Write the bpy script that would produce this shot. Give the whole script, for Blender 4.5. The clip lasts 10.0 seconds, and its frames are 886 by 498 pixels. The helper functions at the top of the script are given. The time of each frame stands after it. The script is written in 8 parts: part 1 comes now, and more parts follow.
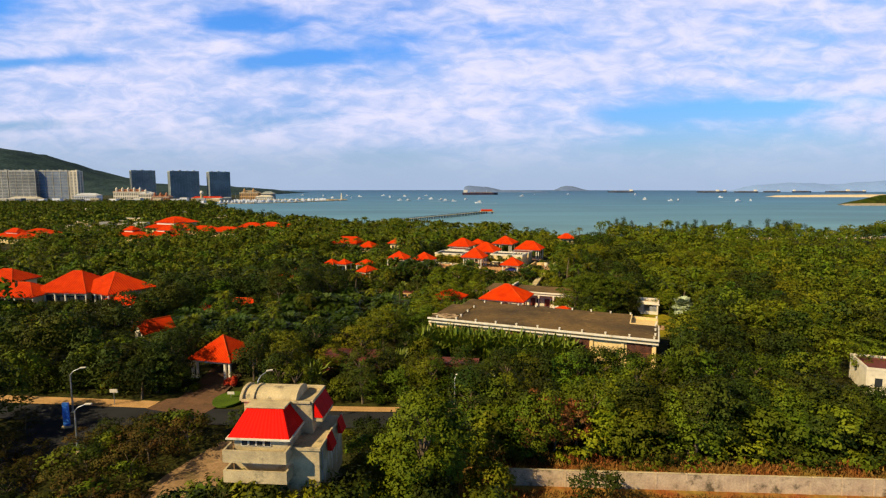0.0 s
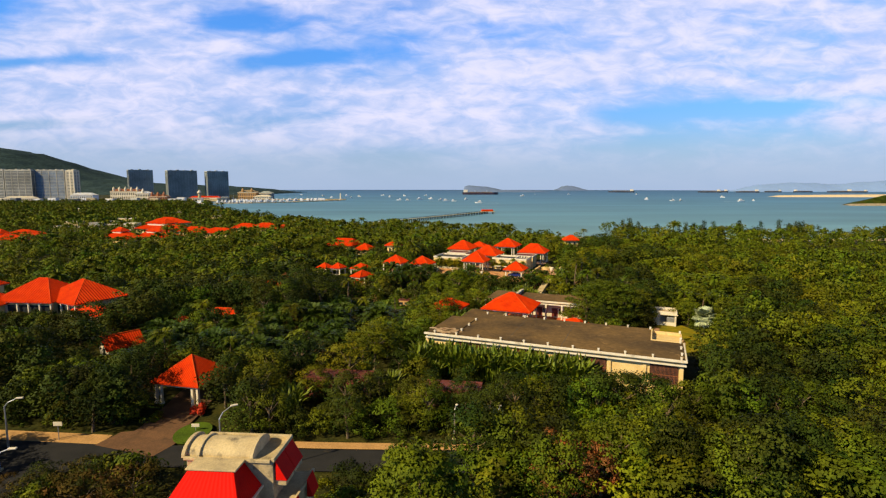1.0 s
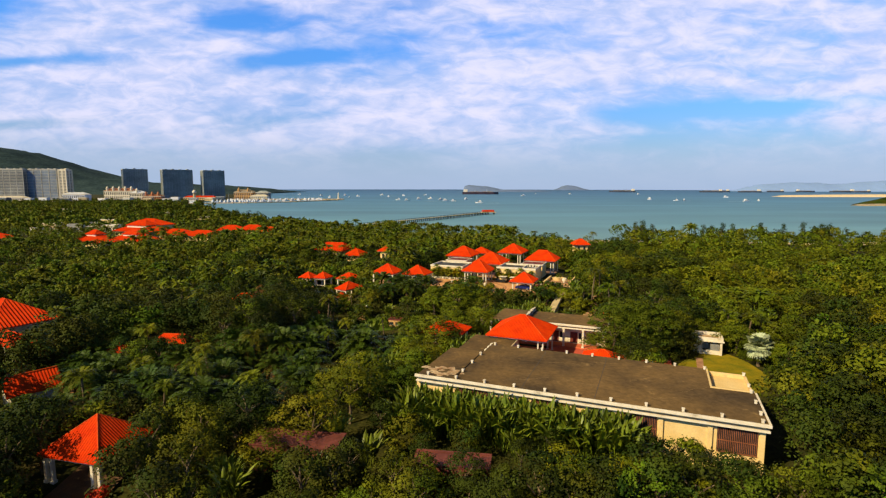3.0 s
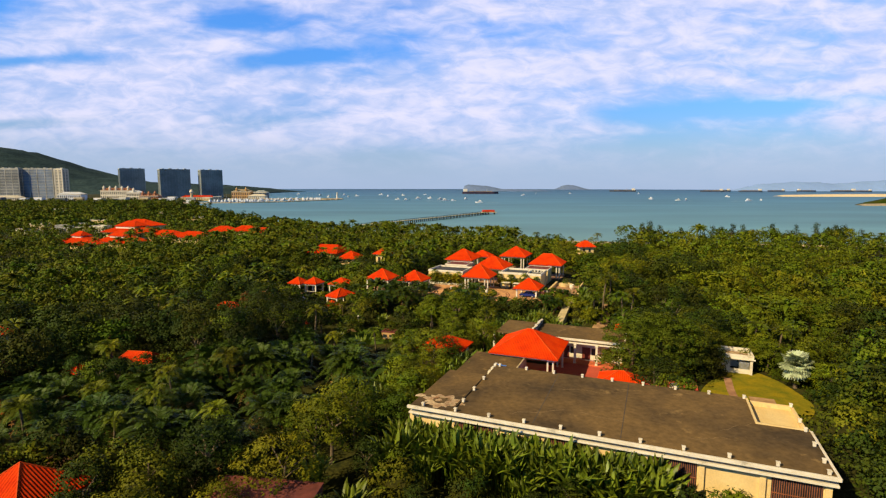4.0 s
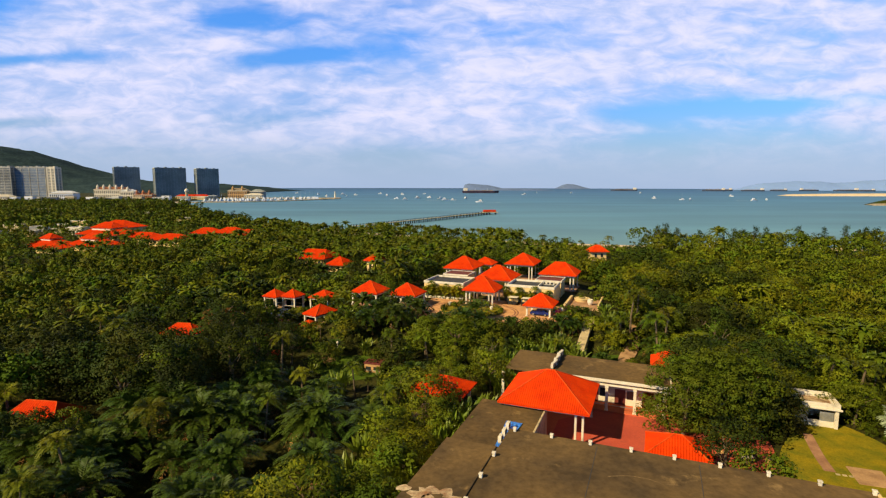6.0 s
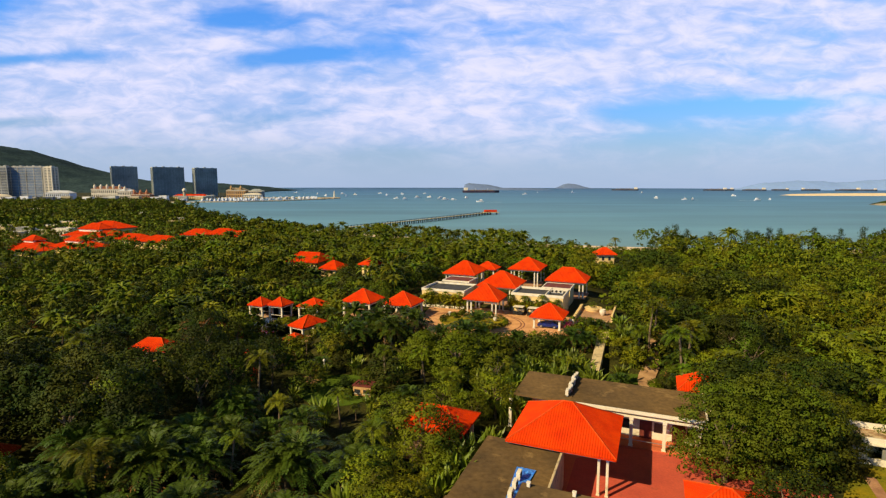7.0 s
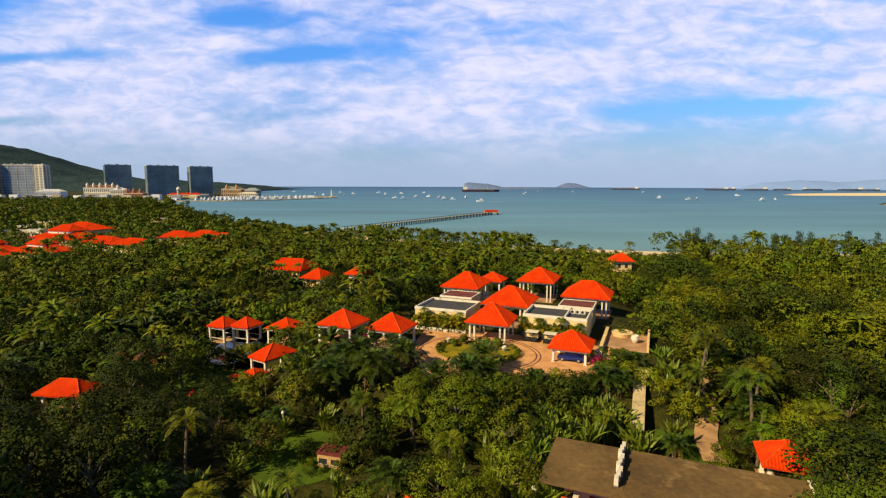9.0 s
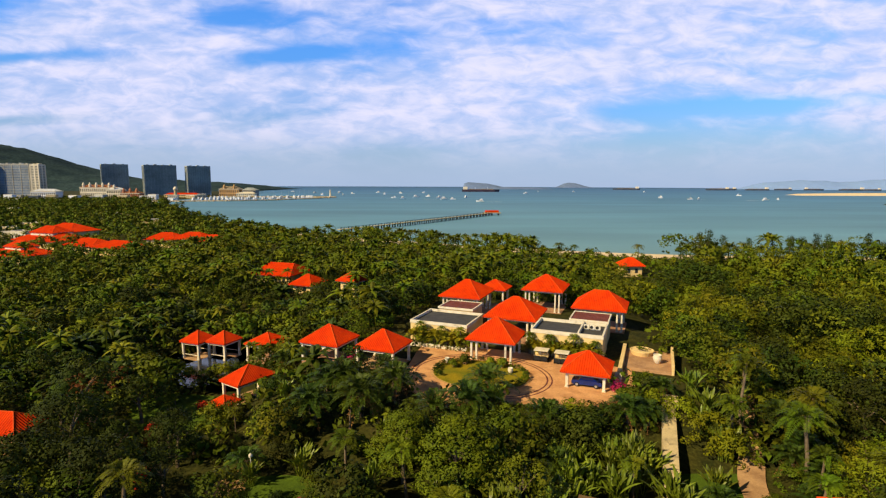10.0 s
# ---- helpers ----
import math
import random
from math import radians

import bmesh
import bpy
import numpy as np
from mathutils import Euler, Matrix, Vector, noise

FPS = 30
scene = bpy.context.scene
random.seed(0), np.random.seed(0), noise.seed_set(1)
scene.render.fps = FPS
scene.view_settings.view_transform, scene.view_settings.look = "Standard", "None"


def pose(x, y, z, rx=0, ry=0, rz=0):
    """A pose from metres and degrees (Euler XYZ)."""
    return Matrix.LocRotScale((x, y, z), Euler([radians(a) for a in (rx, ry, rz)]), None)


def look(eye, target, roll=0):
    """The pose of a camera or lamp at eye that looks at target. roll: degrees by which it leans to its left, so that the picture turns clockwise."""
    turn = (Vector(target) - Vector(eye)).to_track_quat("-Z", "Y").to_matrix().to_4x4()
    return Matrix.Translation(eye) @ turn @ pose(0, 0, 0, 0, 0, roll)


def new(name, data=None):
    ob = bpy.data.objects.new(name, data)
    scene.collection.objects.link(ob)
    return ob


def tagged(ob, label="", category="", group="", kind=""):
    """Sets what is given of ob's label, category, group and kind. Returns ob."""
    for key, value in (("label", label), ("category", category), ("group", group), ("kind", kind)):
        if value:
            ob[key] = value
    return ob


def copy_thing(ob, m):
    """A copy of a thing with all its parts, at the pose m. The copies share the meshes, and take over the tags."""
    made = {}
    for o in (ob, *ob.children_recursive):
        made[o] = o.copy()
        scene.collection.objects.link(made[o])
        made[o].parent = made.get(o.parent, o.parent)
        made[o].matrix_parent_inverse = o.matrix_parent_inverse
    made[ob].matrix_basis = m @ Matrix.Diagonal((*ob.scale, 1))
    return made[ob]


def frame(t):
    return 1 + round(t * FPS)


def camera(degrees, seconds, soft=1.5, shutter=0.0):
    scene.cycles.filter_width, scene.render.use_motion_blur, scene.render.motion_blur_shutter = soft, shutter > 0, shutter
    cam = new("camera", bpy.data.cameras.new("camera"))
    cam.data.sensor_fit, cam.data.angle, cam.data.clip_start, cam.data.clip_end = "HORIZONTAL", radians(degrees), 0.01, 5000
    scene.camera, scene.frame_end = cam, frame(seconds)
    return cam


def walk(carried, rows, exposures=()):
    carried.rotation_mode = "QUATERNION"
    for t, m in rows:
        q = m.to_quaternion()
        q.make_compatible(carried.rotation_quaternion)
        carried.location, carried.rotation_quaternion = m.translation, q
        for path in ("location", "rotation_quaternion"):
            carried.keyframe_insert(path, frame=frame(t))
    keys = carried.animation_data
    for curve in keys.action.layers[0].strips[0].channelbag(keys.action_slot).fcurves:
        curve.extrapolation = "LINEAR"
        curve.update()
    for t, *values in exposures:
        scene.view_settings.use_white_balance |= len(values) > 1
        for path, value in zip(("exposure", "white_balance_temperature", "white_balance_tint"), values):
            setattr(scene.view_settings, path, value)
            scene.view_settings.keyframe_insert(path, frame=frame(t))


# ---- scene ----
cam = camera(79.5, 10.0, soft=1.25)
METRES, EYE, TILT, LEAN, TURN = 110.0, 33.3, -6.7, 0.0, 0.0
ROWS = [
    (0.0, 0.0, 0.0, 0.0, 0.0, 0.0, -0.0),
    (0.5, 0.0012, 0.0521, 0.0061, -0.01, -0.02, -0.01),
    (1.0, 0.0024, 0.1033, 0.0122, -0.0, -0.03, -0.03),
    (1.5, 0.0034, 0.1538, 0.0183, 0.01, -0.04, -0.06),
    (2.0, 0.0047, 0.2037, 0.0245, 0.0, -0.06, -0.06),
    (2.5, 0.0061, 0.2537, 0.0301, -0.01, -0.06, -0.06),
    (4.0, 0.0104, 0.4033, 0.0477, -0.04, -0.12, -0.05),
    (4.5, 0.0121, 0.4526, 0.0533, -0.04, -0.13, -0.07),
    (5.0, 0.0137, 0.5024, 0.0592, -0.03, -0.16, -0.07),
    (5.5, 0.0149, 0.5494, 0.0644, -0.05, -0.19, -0.09),
    (7.0, 0.0185, 0.6946, 0.0811, -0.01, -0.26, -0.09),
    (7.5, 0.0193, 0.7438, 0.0864, -0.03, -0.28, -0.12),
    (8.0, 0.0202, 0.7932, 0.0913, -0.05, -0.3, -0.13),
    (8.5, 0.0212, 0.843, 0.0966, -0.06, -0.3, -0.16),
    (9.0, 0.0223, 0.893, 0.1025, -0.07, -0.35, -0.17),
    (9.5, 0.0235, 0.9434, 0.1083, -0.08, -0.36, -0.18),
    (10.0, 0.0247, 0.9931, 0.1145, -0.09, -0.37, -0.19),
]
walk(cam, [(t, pose(0, 0, EYE, TILT, LEAN, TURN) @ pose(METRES * x, METRES * y, METRES * z, 90 + pitch, roll, yaw)) for t, x, y, z, yaw, pitch, roll in ROWS], exposures=((0.0, 0.22, 7600, 10), (10.0, 0.22, 7600, 10)))

# ---- world and light ----
SUN_FROM = Vector((-0.66, -0.45, 0.60)).normalized()
sun = new("sun", bpy.data.lights.new("sun", "SUN"))
sun.data.energy, sun.data.angle, sun.data.color = 5.25, radians(0.6), (1.0, 0.865, 0.57)
sun.matrix_world = look((0, 0, 300), Vector((0, 0, 300)) - SUN_FROM)

world = bpy.data.worlds.new("world")
scene.world = world
world.use_nodes = True


def build_sky():
    nt = world.node_tree
    N, L = nt.nodes, nt.links
    N.clear()

    def node(kind, **kw):
        n = N.new(kind)
        for k, v in kw.items():
            n.inputs[k].default_value = v
        return n

    def math_(op, a, b=None, clamp=False):
        n = N.new("ShaderNodeMath")
        n.operation, n.use_clamp = op, clamp
        for i, v in enumerate((a, b)):
            if v is None:
                continue
            if isinstance(v, (int, float)):
                n.inputs[i].default_value = v
            else:
                L.new(v, n.inputs[i])
        return n.outputs[0]

    sky = N.new("ShaderNodeTexSky")
    sky.sky_type, sky.sun_disc = "NISHITA", False
    sky.sun_elevation = math.asin(SUN_FROM.z)
    sky.sun_rotation = math.atan2(SUN_FROM.x, SUN_FROM.y)
    sky.air_density, sky.dust_density, sky.ozone_density = 1.0, 0.6, 3.0
    tc = N.new("ShaderNodeTexCoord")
    sep = N.new("ShaderNodeSeparateXYZ")
    L.new(tc.outputs["Generated"], sep.inputs[0])
    x, y, z = sep.outputs
    up = math_("MAXIMUM", z, 0.0)
    def noise_(vec, scale, loc, rot, stretch, detail, rough, dist=0.0):
        mp = N.new("ShaderNodeMapping")
        mp.inputs["Location"].default_value = loc
        mp.inputs["Rotation"].default_value = (0, 0, radians(rot))
        mp.inputs["Scale"].default_value = stretch
        L.new(vec, mp.inputs[0])
        n = node("ShaderNodeTexNoise", Scale=scale, Detail=detail, Roughness=rough, Distortion=dist)
        L.new(mp.outputs[0], n.inputs["Vector"])
        return n.outputs["Fac"]

    def ramp(v, a, b):
        n = node("ShaderNodeMapRange")
        n.interpolation_type = "SMOOTHSTEP"
        n.inputs["From Min"].default_value, n.inputs["From Max"].default_value = a, b
        L.new(v, n.inputs["Value"])
        return n.outputs[0]

    # the cloud sheet ahead, laid out by azimuth (x / y) and elevation (z / y)
    az, el = math_("DIVIDE", x, math_("MAXIMUM", y, 0.05)), math_("DIVIDE", z, math_("MAXIMUM", y, 0.05))
    flat = N.new("ShaderNodeCombineXYZ")
    L.new(az, flat.inputs[0])
    L.new(el, flat.inputs[1])
    big = noise_(flat.outputs[0], 1.0, (3.1, 1.7, 0), 8, (2.2, 7.0, 1), 5, 0.58, 0.4)
    streak = noise_(flat.outputs[0], 1.0, (0.4, 5.2, 0), 10, (4.0, 14.0, 1), 5, 0.52, 0.9)
    flock = noise_(flat.outputs[0], 1.0, (7.3, 0.9, 0), 14, (16.0, 42.0, 1), 5, 0.6, 0.5)
    gaps = 0.0
    for a, e, wa, we, k in ((-0.35, 0.300, 0.12, 0.022, 0.24), (-0.27, 0.228, 0.15, 0.016, 0.32), (-0.66, 0.228, 0.16, 0.014, 0.22), (-0.87, 0.31, 0.10, 0.06, 0.30), (-0.80, 0.222, 0.10, 0.010, 0.20), (-0.10, 0.32, 0.10, 0.03, 0.10), (0.11, 0.27, 0.05, 0.008, 0.14),
                            (-0.78, 0.112, 0.15, 0.014, 0.26), (0.58, 0.142, 0.30, 0.018, 0.32), (0.31, 0.365, 0.06, 0.014, 0.22), (0.08, 0.285, 0.07, 0.010, 0.10),
                            (0.75, 0.10, 0.5, 0.03, 0.12), (0.20, 0.08, 0.5, 0.03, 0.10)):
        u = math_("DIVIDE", math_("SUBTRACT", az, a), wa)
        v = math_("DIVIDE", math_("SUBTRACT", math_("SUBTRACT", el, e), math_("MULTIPLY", math_("SUBTRACT", az, a), 0.06)), we)
        d = math_("ADD", math_("MULTIPLY", u, u), math_("MULTIPLY", v, v))
        g = math_("MULTIPLY", math_("POWER", 2.718, math_("MULTIPLY", d, -1.0)), k)
        gaps = math_("ADD", g, gaps)
    mass = math_("ADD", math_("MULTIPLY", big, 0.55), math_("MULTIPLY", streak, 0.45))
    mass = math_("ADD", mass, math_("MULTIPLY", math_("SUBTRACT", flock, 0.5), 0.17))
    mass = math_("ADD", math_("SUBTRACT", mass, gaps), 0.125)
    ahead = math_("MULTIPLY", ramp(y, 0.1, 0.5), math_("SUBTRACT", 1.0, ramp(up, 0.36, 0.50)))
    cover = math_("MULTIPLY", ramp(mass, 0.32, 0.68), ahead)
    low = ramp(up, 0.0, 0.10)
    tint = N.new("ShaderNodeMix")
    tint.data_type = "RGBA"
    tint.inputs["A"].default_value = SKY_LOW
    tint.inputs["B"].default_value = SKY_HIGH
    L.new(ramp(up, 0.0, 0.30), tint.inputs["Factor"])
    gain = N.new("ShaderNodeMix")
    gain.data_type, gain.blend_type = "RGBA", "MULTIPLY"
    gain.inputs["Factor"].default_value = 1.0
    L.new(sky.outputs[0], gain.inputs["A"])
    high = N.new("ShaderNodeMix")
    high.data_type = "RGBA"
    high.inputs["B"].default_value = SKY_TOP
    L.new(tint.outputs["Result"], high.inputs["A"])
    L.new(ramp(up, 0.34, 0.6), high.inputs["Factor"])
    L.new(high.outputs["Result"], gain.inputs["B"])
    lit = N.new("ShaderNodeMix")
    lit.data_type = "RGBA"
    lit.inputs["A"].default_value = CLOUD_DARK
    lit.inputs["B"].default_value = CLOUD_LIT
    L.new(ramp(math_("ADD", math_("MULTIPLY", flock, 0.6), math_("MULTIPLY", streak, 0.4)), 0.36, 0.66), lit.inputs["Factor"])
    mix = N.new("ShaderNodeMix")
    mix.data_type = "RGBA"
    L.new(math_("MULTIPLY", math_("MULTIPLY", cover, 0.92), math_("ADD", math_("MULTIPLY", low, 0.75), 0.25)), mix.inputs["Factor"])
    L.new(gain.outputs["Result"], mix.inputs["A"])
    L.new(lit.outputs["Result"], mix.inputs["B"])
    haze = N.new("ShaderNodeMix")
    haze.data_type = "RGBA"
    haze.inputs["B"].default_value = SKY_HAZE
    L.new(math_("MULTIPLY", math_("SUBTRACT", 1.0, ramp(up, 0.0, 0.13)), 0.85), haze.inputs["Factor"])
    L.new(mix.outputs["Result"], haze.inputs["A"])
    bg = node("ShaderNodeBackground", Strength=SKY_STRENGTH)
    L.new(haze.outputs["Result"], bg.inputs[0])
    out = N.new("ShaderNodeOutputWorld")
    L.new(bg.outputs[0], out.inputs[0])


SKY_STRENGTH = 0.074
SKY_HAZE = (4.4, 6.3, 10.2, 1)
SKY_LOW, SKY_HIGH, SKY_TOP = (0.64, 0.92, 1.38, 1), (0.55, 1.55, 2.9, 1), (0.26, 0.22, 0.125, 1)
CLOUD_DARK, CLOUD_LIT = (5.2, 7.1, 12.6, 1), (9.4, 9.9, 14.0, 1)
build_sky()


# ---- materials ----
def material(name, colour, rough=0.8, metal=0.0, spec=0.3, mottle=0.25, scale=1.0, fine=12.0, bump=0.0, tint=None, island=0.0, obj=0.0,
             stain=None, stain_scale=0.3, stain_at=0.55, translucent=0.0, patch=0.0):
    """A painted, plastered or grown surface: base colour with coarse and fine variation, stains and relief in world metres."""
    m = bpy.data.materials.new(name)
    m.use_nodes = True
    nt = m.node_tree
    N, L = nt.nodes, nt.links
    b = N["Principled BSDF"]
    b.inputs["Roughness"].default_value, b.inputs["Metallic"].default_value = rough, metal
    b.inputs["Specular IOR Level"].default_value = spec
    geo = N.new("ShaderNodeNewGeometry")
    pos = geo.outputs["Position"]

    def noise_(s, detail=4, rough_=0.6):
        n = N.new("ShaderNodeTexNoise")
        n.inputs["Scale"].default_value, n.inputs["Detail"].default_value, n.inputs["Roughness"].default_value = s, detail, rough_
        L.new(pos, n.inputs["Vector"])
        return n.outputs["Fac"]

    def mixed(a, bcol, fac):
        n = N.new("ShaderNodeMix")
        n.data_type = "RGBA"
        for slot, v in (("A", a), ("B", bcol)):
            if isinstance(v, tuple):
                n.inputs[slot].default_value = (*v[:3], 1)
            else:
                L.new(v, n.inputs[slot])
        L.new(fac, n.inputs["Factor"])
        return n.outputs["Result"]

    def span(v, lo, hi, a=0.0, bb=1.0):
        n = N.new("ShaderNodeMapRange")
        n.inputs["From Min"].default_value, n.inputs["From Max"].default_value = lo, hi
        n.inputs["To Min"].default_value, n.inputs["To Max"].default_value = a, bb
        L.new(v, n.inputs["Value"])
        return n.outputs[0]

    other = tint or tuple(c * 0.6 for c in colour)
    col = mixed(colour, other, span(noise_(scale), 0.38, 0.66))
    if stain:
        col = mixed(col, stain, span(noise_(stain_scale, 6, 0.65), stain_at, stain_at + 0.14))
    hsv = N.new("ShaderNodeHueSaturation")
    L.new(col, hsv.inputs["Color"])
    val = span(noise_(fine, 3), 0.3, 0.7, 1 - mottle, 1 + mottle)
    for source, amount in ((geo.outputs["Random Per Island"], island), (None, obj)):
        if amount:
            if source is None:
                source = N.new("ShaderNodeObjectInfo").outputs["Random"]
            n = N.new("ShaderNodeMath")
            n.operation = "MULTIPLY"
            L.new(val, n.inputs[0])
            L.new(span(source, 0, 1, 1 - amount, 1 + amount), n.inputs[1])
            val = n.outputs[0]
    if patch:
        # neighbouring trees differ in shade and hue
        flat = N.new("ShaderNodeMapping")
        flat.inputs["Scale"].default_value = (1, 1, 0)
        L.new(pos, flat.inputs[0])
        cell = N.new("ShaderNodeTexVoronoi")
        cell.inputs["Scale"].default_value = 0.19
        L.new(flat.outputs[0], cell.inputs["Vector"])
        parts = N.new("ShaderNodeSeparateColor")
        L.new(cell.outputs["Color"], parts.inputs[0])
        n = N.new("ShaderNodeMath")
        n.operation = "MULTIPLY"
        L.new(val, n.inputs[0])
        L.new(span(parts.outputs[0], 0, 1, 1 - patch, 1 + patch), n.inputs[1])
        val = n.outputs[0]
        if not obj:
            L.new(span(parts.outputs[1], 0, 1, 0.478, 0.528), hsv.inputs["Hue"])
        else:
            L.new(span(parts.outputs[1], 0, 1, 0.474, 0.528), hsv.inputs["Hue"])
    L.new(val, hsv.inputs["Value"])
    if obj and not patch:
        L.new(span(N.new("ShaderNodeObjectInfo").outputs["Random"], 0, 1, 0.5 - 0.03 * min(1, obj * 4), 0.5 + 0.02 * min(1, obj * 4)), hsv.inputs["Hue"])
    L.new(hsv.outputs[0], b.inputs["Base Color"])
    if bump:
        bp = N.new("ShaderNodeBump")
        bp.inputs["Strength"].default_value, bp.inputs["Distance"].default_value = min(1.0, bump), 0.05
        L.new(noise_(fine * 0.7, 5), bp.inputs["Height"])
        L.new(bp.outputs[0], b.inputs["Normal"])
    if translucent:
        tr = N.new("ShaderNodeBsdfTranslucent")
        L.new(hsv.outputs[0], tr.inputs[0])
        ms = N.new("ShaderNodeMixShader")
        ms.inputs[0].default_value = translucent
        L.new(b.outputs[0], ms.inputs[1])
        L.new(tr.outputs[0], ms.inputs[2])
        L.new(ms.outputs[0], N["Material Output"].inputs["Surface"])
    return m


TILE = material("orange_red_tile", (0.64, 0.045, 0.005), 0.75, spec=0.08, tint=(0.54, 0.028, 0.004), scale=0.5, fine=5, mottle=0.16, bump=0.4, stain=(0.34, 0.035, 0.010), stain_scale=0.7, stain_at=0.62)
TILE_RED = material("bright_red_tile", (0.74, 0.010, 0.006), 0.7, spec=0.08, tint=(0.66, 0.008, 0.006), scale=0.6, fine=6, mottle=0.08, bump=0.2)
RIDGE = material("pale_ridge_tile", (0.68, 0.075, 0.012), 0.7, spec=0.1, scale=1.5, fine=8, mottle=0.15)
CREAM = material("cream_render", (0.72, 0.53, 0.25), 0.85, tint=(0.64, 0.45, 0.20), scale=0.4, fine=6, mottle=0.08, bump=0.15, stain=(0.33, 0.27, 0.17), stain_scale=0.5, stain_at=0.62)
WHITE = material("cream_white_paint", (0.70, 0.63, 0.50), 0.75, tint=(0.58, 0.51, 0.39), scale=0.8, fine=9, mottle=0.08, bump=0.1, stain=(0.30, 0.26, 0.19), stain_scale=0.8, stain_at=0.60)
CONCRETE = material("weathered_concrete", (0.56, 0.44, 0.25), 0.9, spec=0.15, tint=(0.38, 0.30, 0.18), scale=0.5, fine=7, mottle=0.15, bump=0.4, stain=(0.10, 0.085, 0.065), stain_scale=0.6, stain_at=0.57)
ROOFING = material("dark_bitumen_roof", (0.160, 0.098, 0.040), 0.92, spec=0.08, tint=(0.066, 0.045, 0.025), scale=0.11, fine=1.6, mottle=0.22, bump=0.3, stain=(0.30, 0.19, 0.08), stain_scale=0.30, stain_at=0.60)
DARKROOF = material("dark_deck", (0.06, 0.06, 0.062), 0.8, scale=0.8, fine=6, mottle=0.2)
MAROON = material("maroon_slats", (0.17, 0.045, 0.035), 0.7, scale=1.0, fine=8, mottle=0.2)
ASPHALT = material("asphalt", (0.030, 0.030, 0.033), 0.95, spec=0.08, tint=(0.022, 0.023, 0.026), scale=0.3, fine=9, mottle=0.2, bump=0.3, stain=(0.075, 0.060, 0.045), stain_scale=0.25, stain_at=0.62)
SAND = material("ochre_soil", (0.52, 0.30, 0.13), 0.95, spec=0.1, tint=(0.40, 0.23, 0.10), scale=0.4, fine=4, mottle=0.2, bump=0.4, stain=(0.20, 0.15, 0.06), stain_scale=0.35, stain_at=0.60)
WALL_DIRTY = material("stained_wall_render", (0.52, 0.39, 0.26), 0.9, spec=0.1, tint=(0.40, 0.28, 0.19), scale=0.5, fine=5, mottle=0.18, bump=0.3, stain=(0.11, 0.085, 0.05), stain_scale=0.7, stain_at=0.54)
CRACK = material("worn_roof_crack", (0.25, 0.165, 0.085), 0.95, spec=0.05, tint=(0.15, 0.10, 0.05), scale=1.2, fine=6, mottle=0.3)
LOT = material("bare_brown_soil", (0.33, 0.20, 0.105), 0.95, spec=0.08, tint=(0.22, 0.135, 0.07), scale=0.35, fine=3, mottle=0.25, bump=0.5, stain=(0.12, 0.085, 0.04), stain_scale=0.3, stain_at=0.56)
RUBBLE = material("pale_broken_screed", (0.54, 0.41, 0.25), 0.95, spec=0.1, tint=(0.26, 0.13, 0.065), scale=0.9, fine=5, mottle=0.25, bump=0.5, stain=(0.12, 0.085, 0.05), stain_scale=0.8, stain_at=0.55)
BEACH = material("pale_beach_sand", (0.70, 0.55, 0.36), 0.95, spec=0.1, scale=0.1, fine=2, mottle=0.1, tint=(0.60, 0.46, 0.30))
PAVING = material("tan_brick_paving", (0.44, 0.255, 0.135), 0.85, tint=(0.28, 0.15, 0.08), scale=0.5, fine=6, mottle=0.15, bump=0.25, obj=0.10)
DRIVE = material("brown_brick_drive", (0.165, 0.088, 0.05), 0.9, spec=0.1, tint=(0.115, 0.064, 0.04), scale=0.5, fine=6, mottle=0.2, bump=0.25, stain=(0.09, 0.055, 0.035), stain_scale=0.35, stain_at=0.55)
FORECOURT = material("orange_tan_brick_paving", (0.64, 0.34, 0.155), 0.85, spec=0.15, tint=(0.46, 0.22, 0.10), scale=0.5, fine=5, mottle=0.15, bump=0.25, stain=(0.32, 0.16, 0.08), stain_scale=0.4, stain_at=0.6)
COURT = material("terracotta_paving", (0.56, 0.12, 0.055), 0.75, tint=(0.48, 0.10, 0.05), scale=0.4, fine=5, mottle=0.12, bump=0.2, stain=(0.34, 0.09, 0.05), stain_scale=0.5, stain_at=0.6, obj=0.08)
EARTH = material("forest_floor", (0.046, 0.044, 0.009), 0.95, spec=0.1, tint=(0.022, 0.026, 0.006), scale=0.5, fine=2.5, mottle=0.5, bump=0.6, stain=(0.085, 0.062, 0.025), stain_scale=0.09, stain_at=0.60)
GRASS = material("lawn_grass", (0.255, 0.190, 0.015), 0.95, spec=0.05, tint=(0.13, 0.135, 0.014), scale=0.35, fine=6, mottle=0.25, bump=0.5)
DRYGRASS = material("dry_grass", (0.19, 0.12, 0.03), 0.95, spec=0.05, tint=(0.20, 0.055, 0.018), scale=0.3, fine=1.5, mottle=0.3, island=0.45)
LEAF = material("broad_leaves", (0.060, 0.091, 0.005), 0.7, spec=0.1, tint=(0.092, 0.098, 0.006), scale=0.07, fine=0.9, mottle=0.3, island=0.16, obj=0.12, translucent=0.06, patch=0.42)
# darker foliage: darker kinds of tree, plus woodland shade put into the colour
LEAF_DARK = material("dark_shaded_leaves", (0.023, 0.040, 0.004), 0.7, spec=0.1, tint=(0.037, 0.042, 0.004), scale=0.08, fine=0.9, mottle=0.3, island=0.16, obj=0.12, translucent=0.06, patch=0.42)
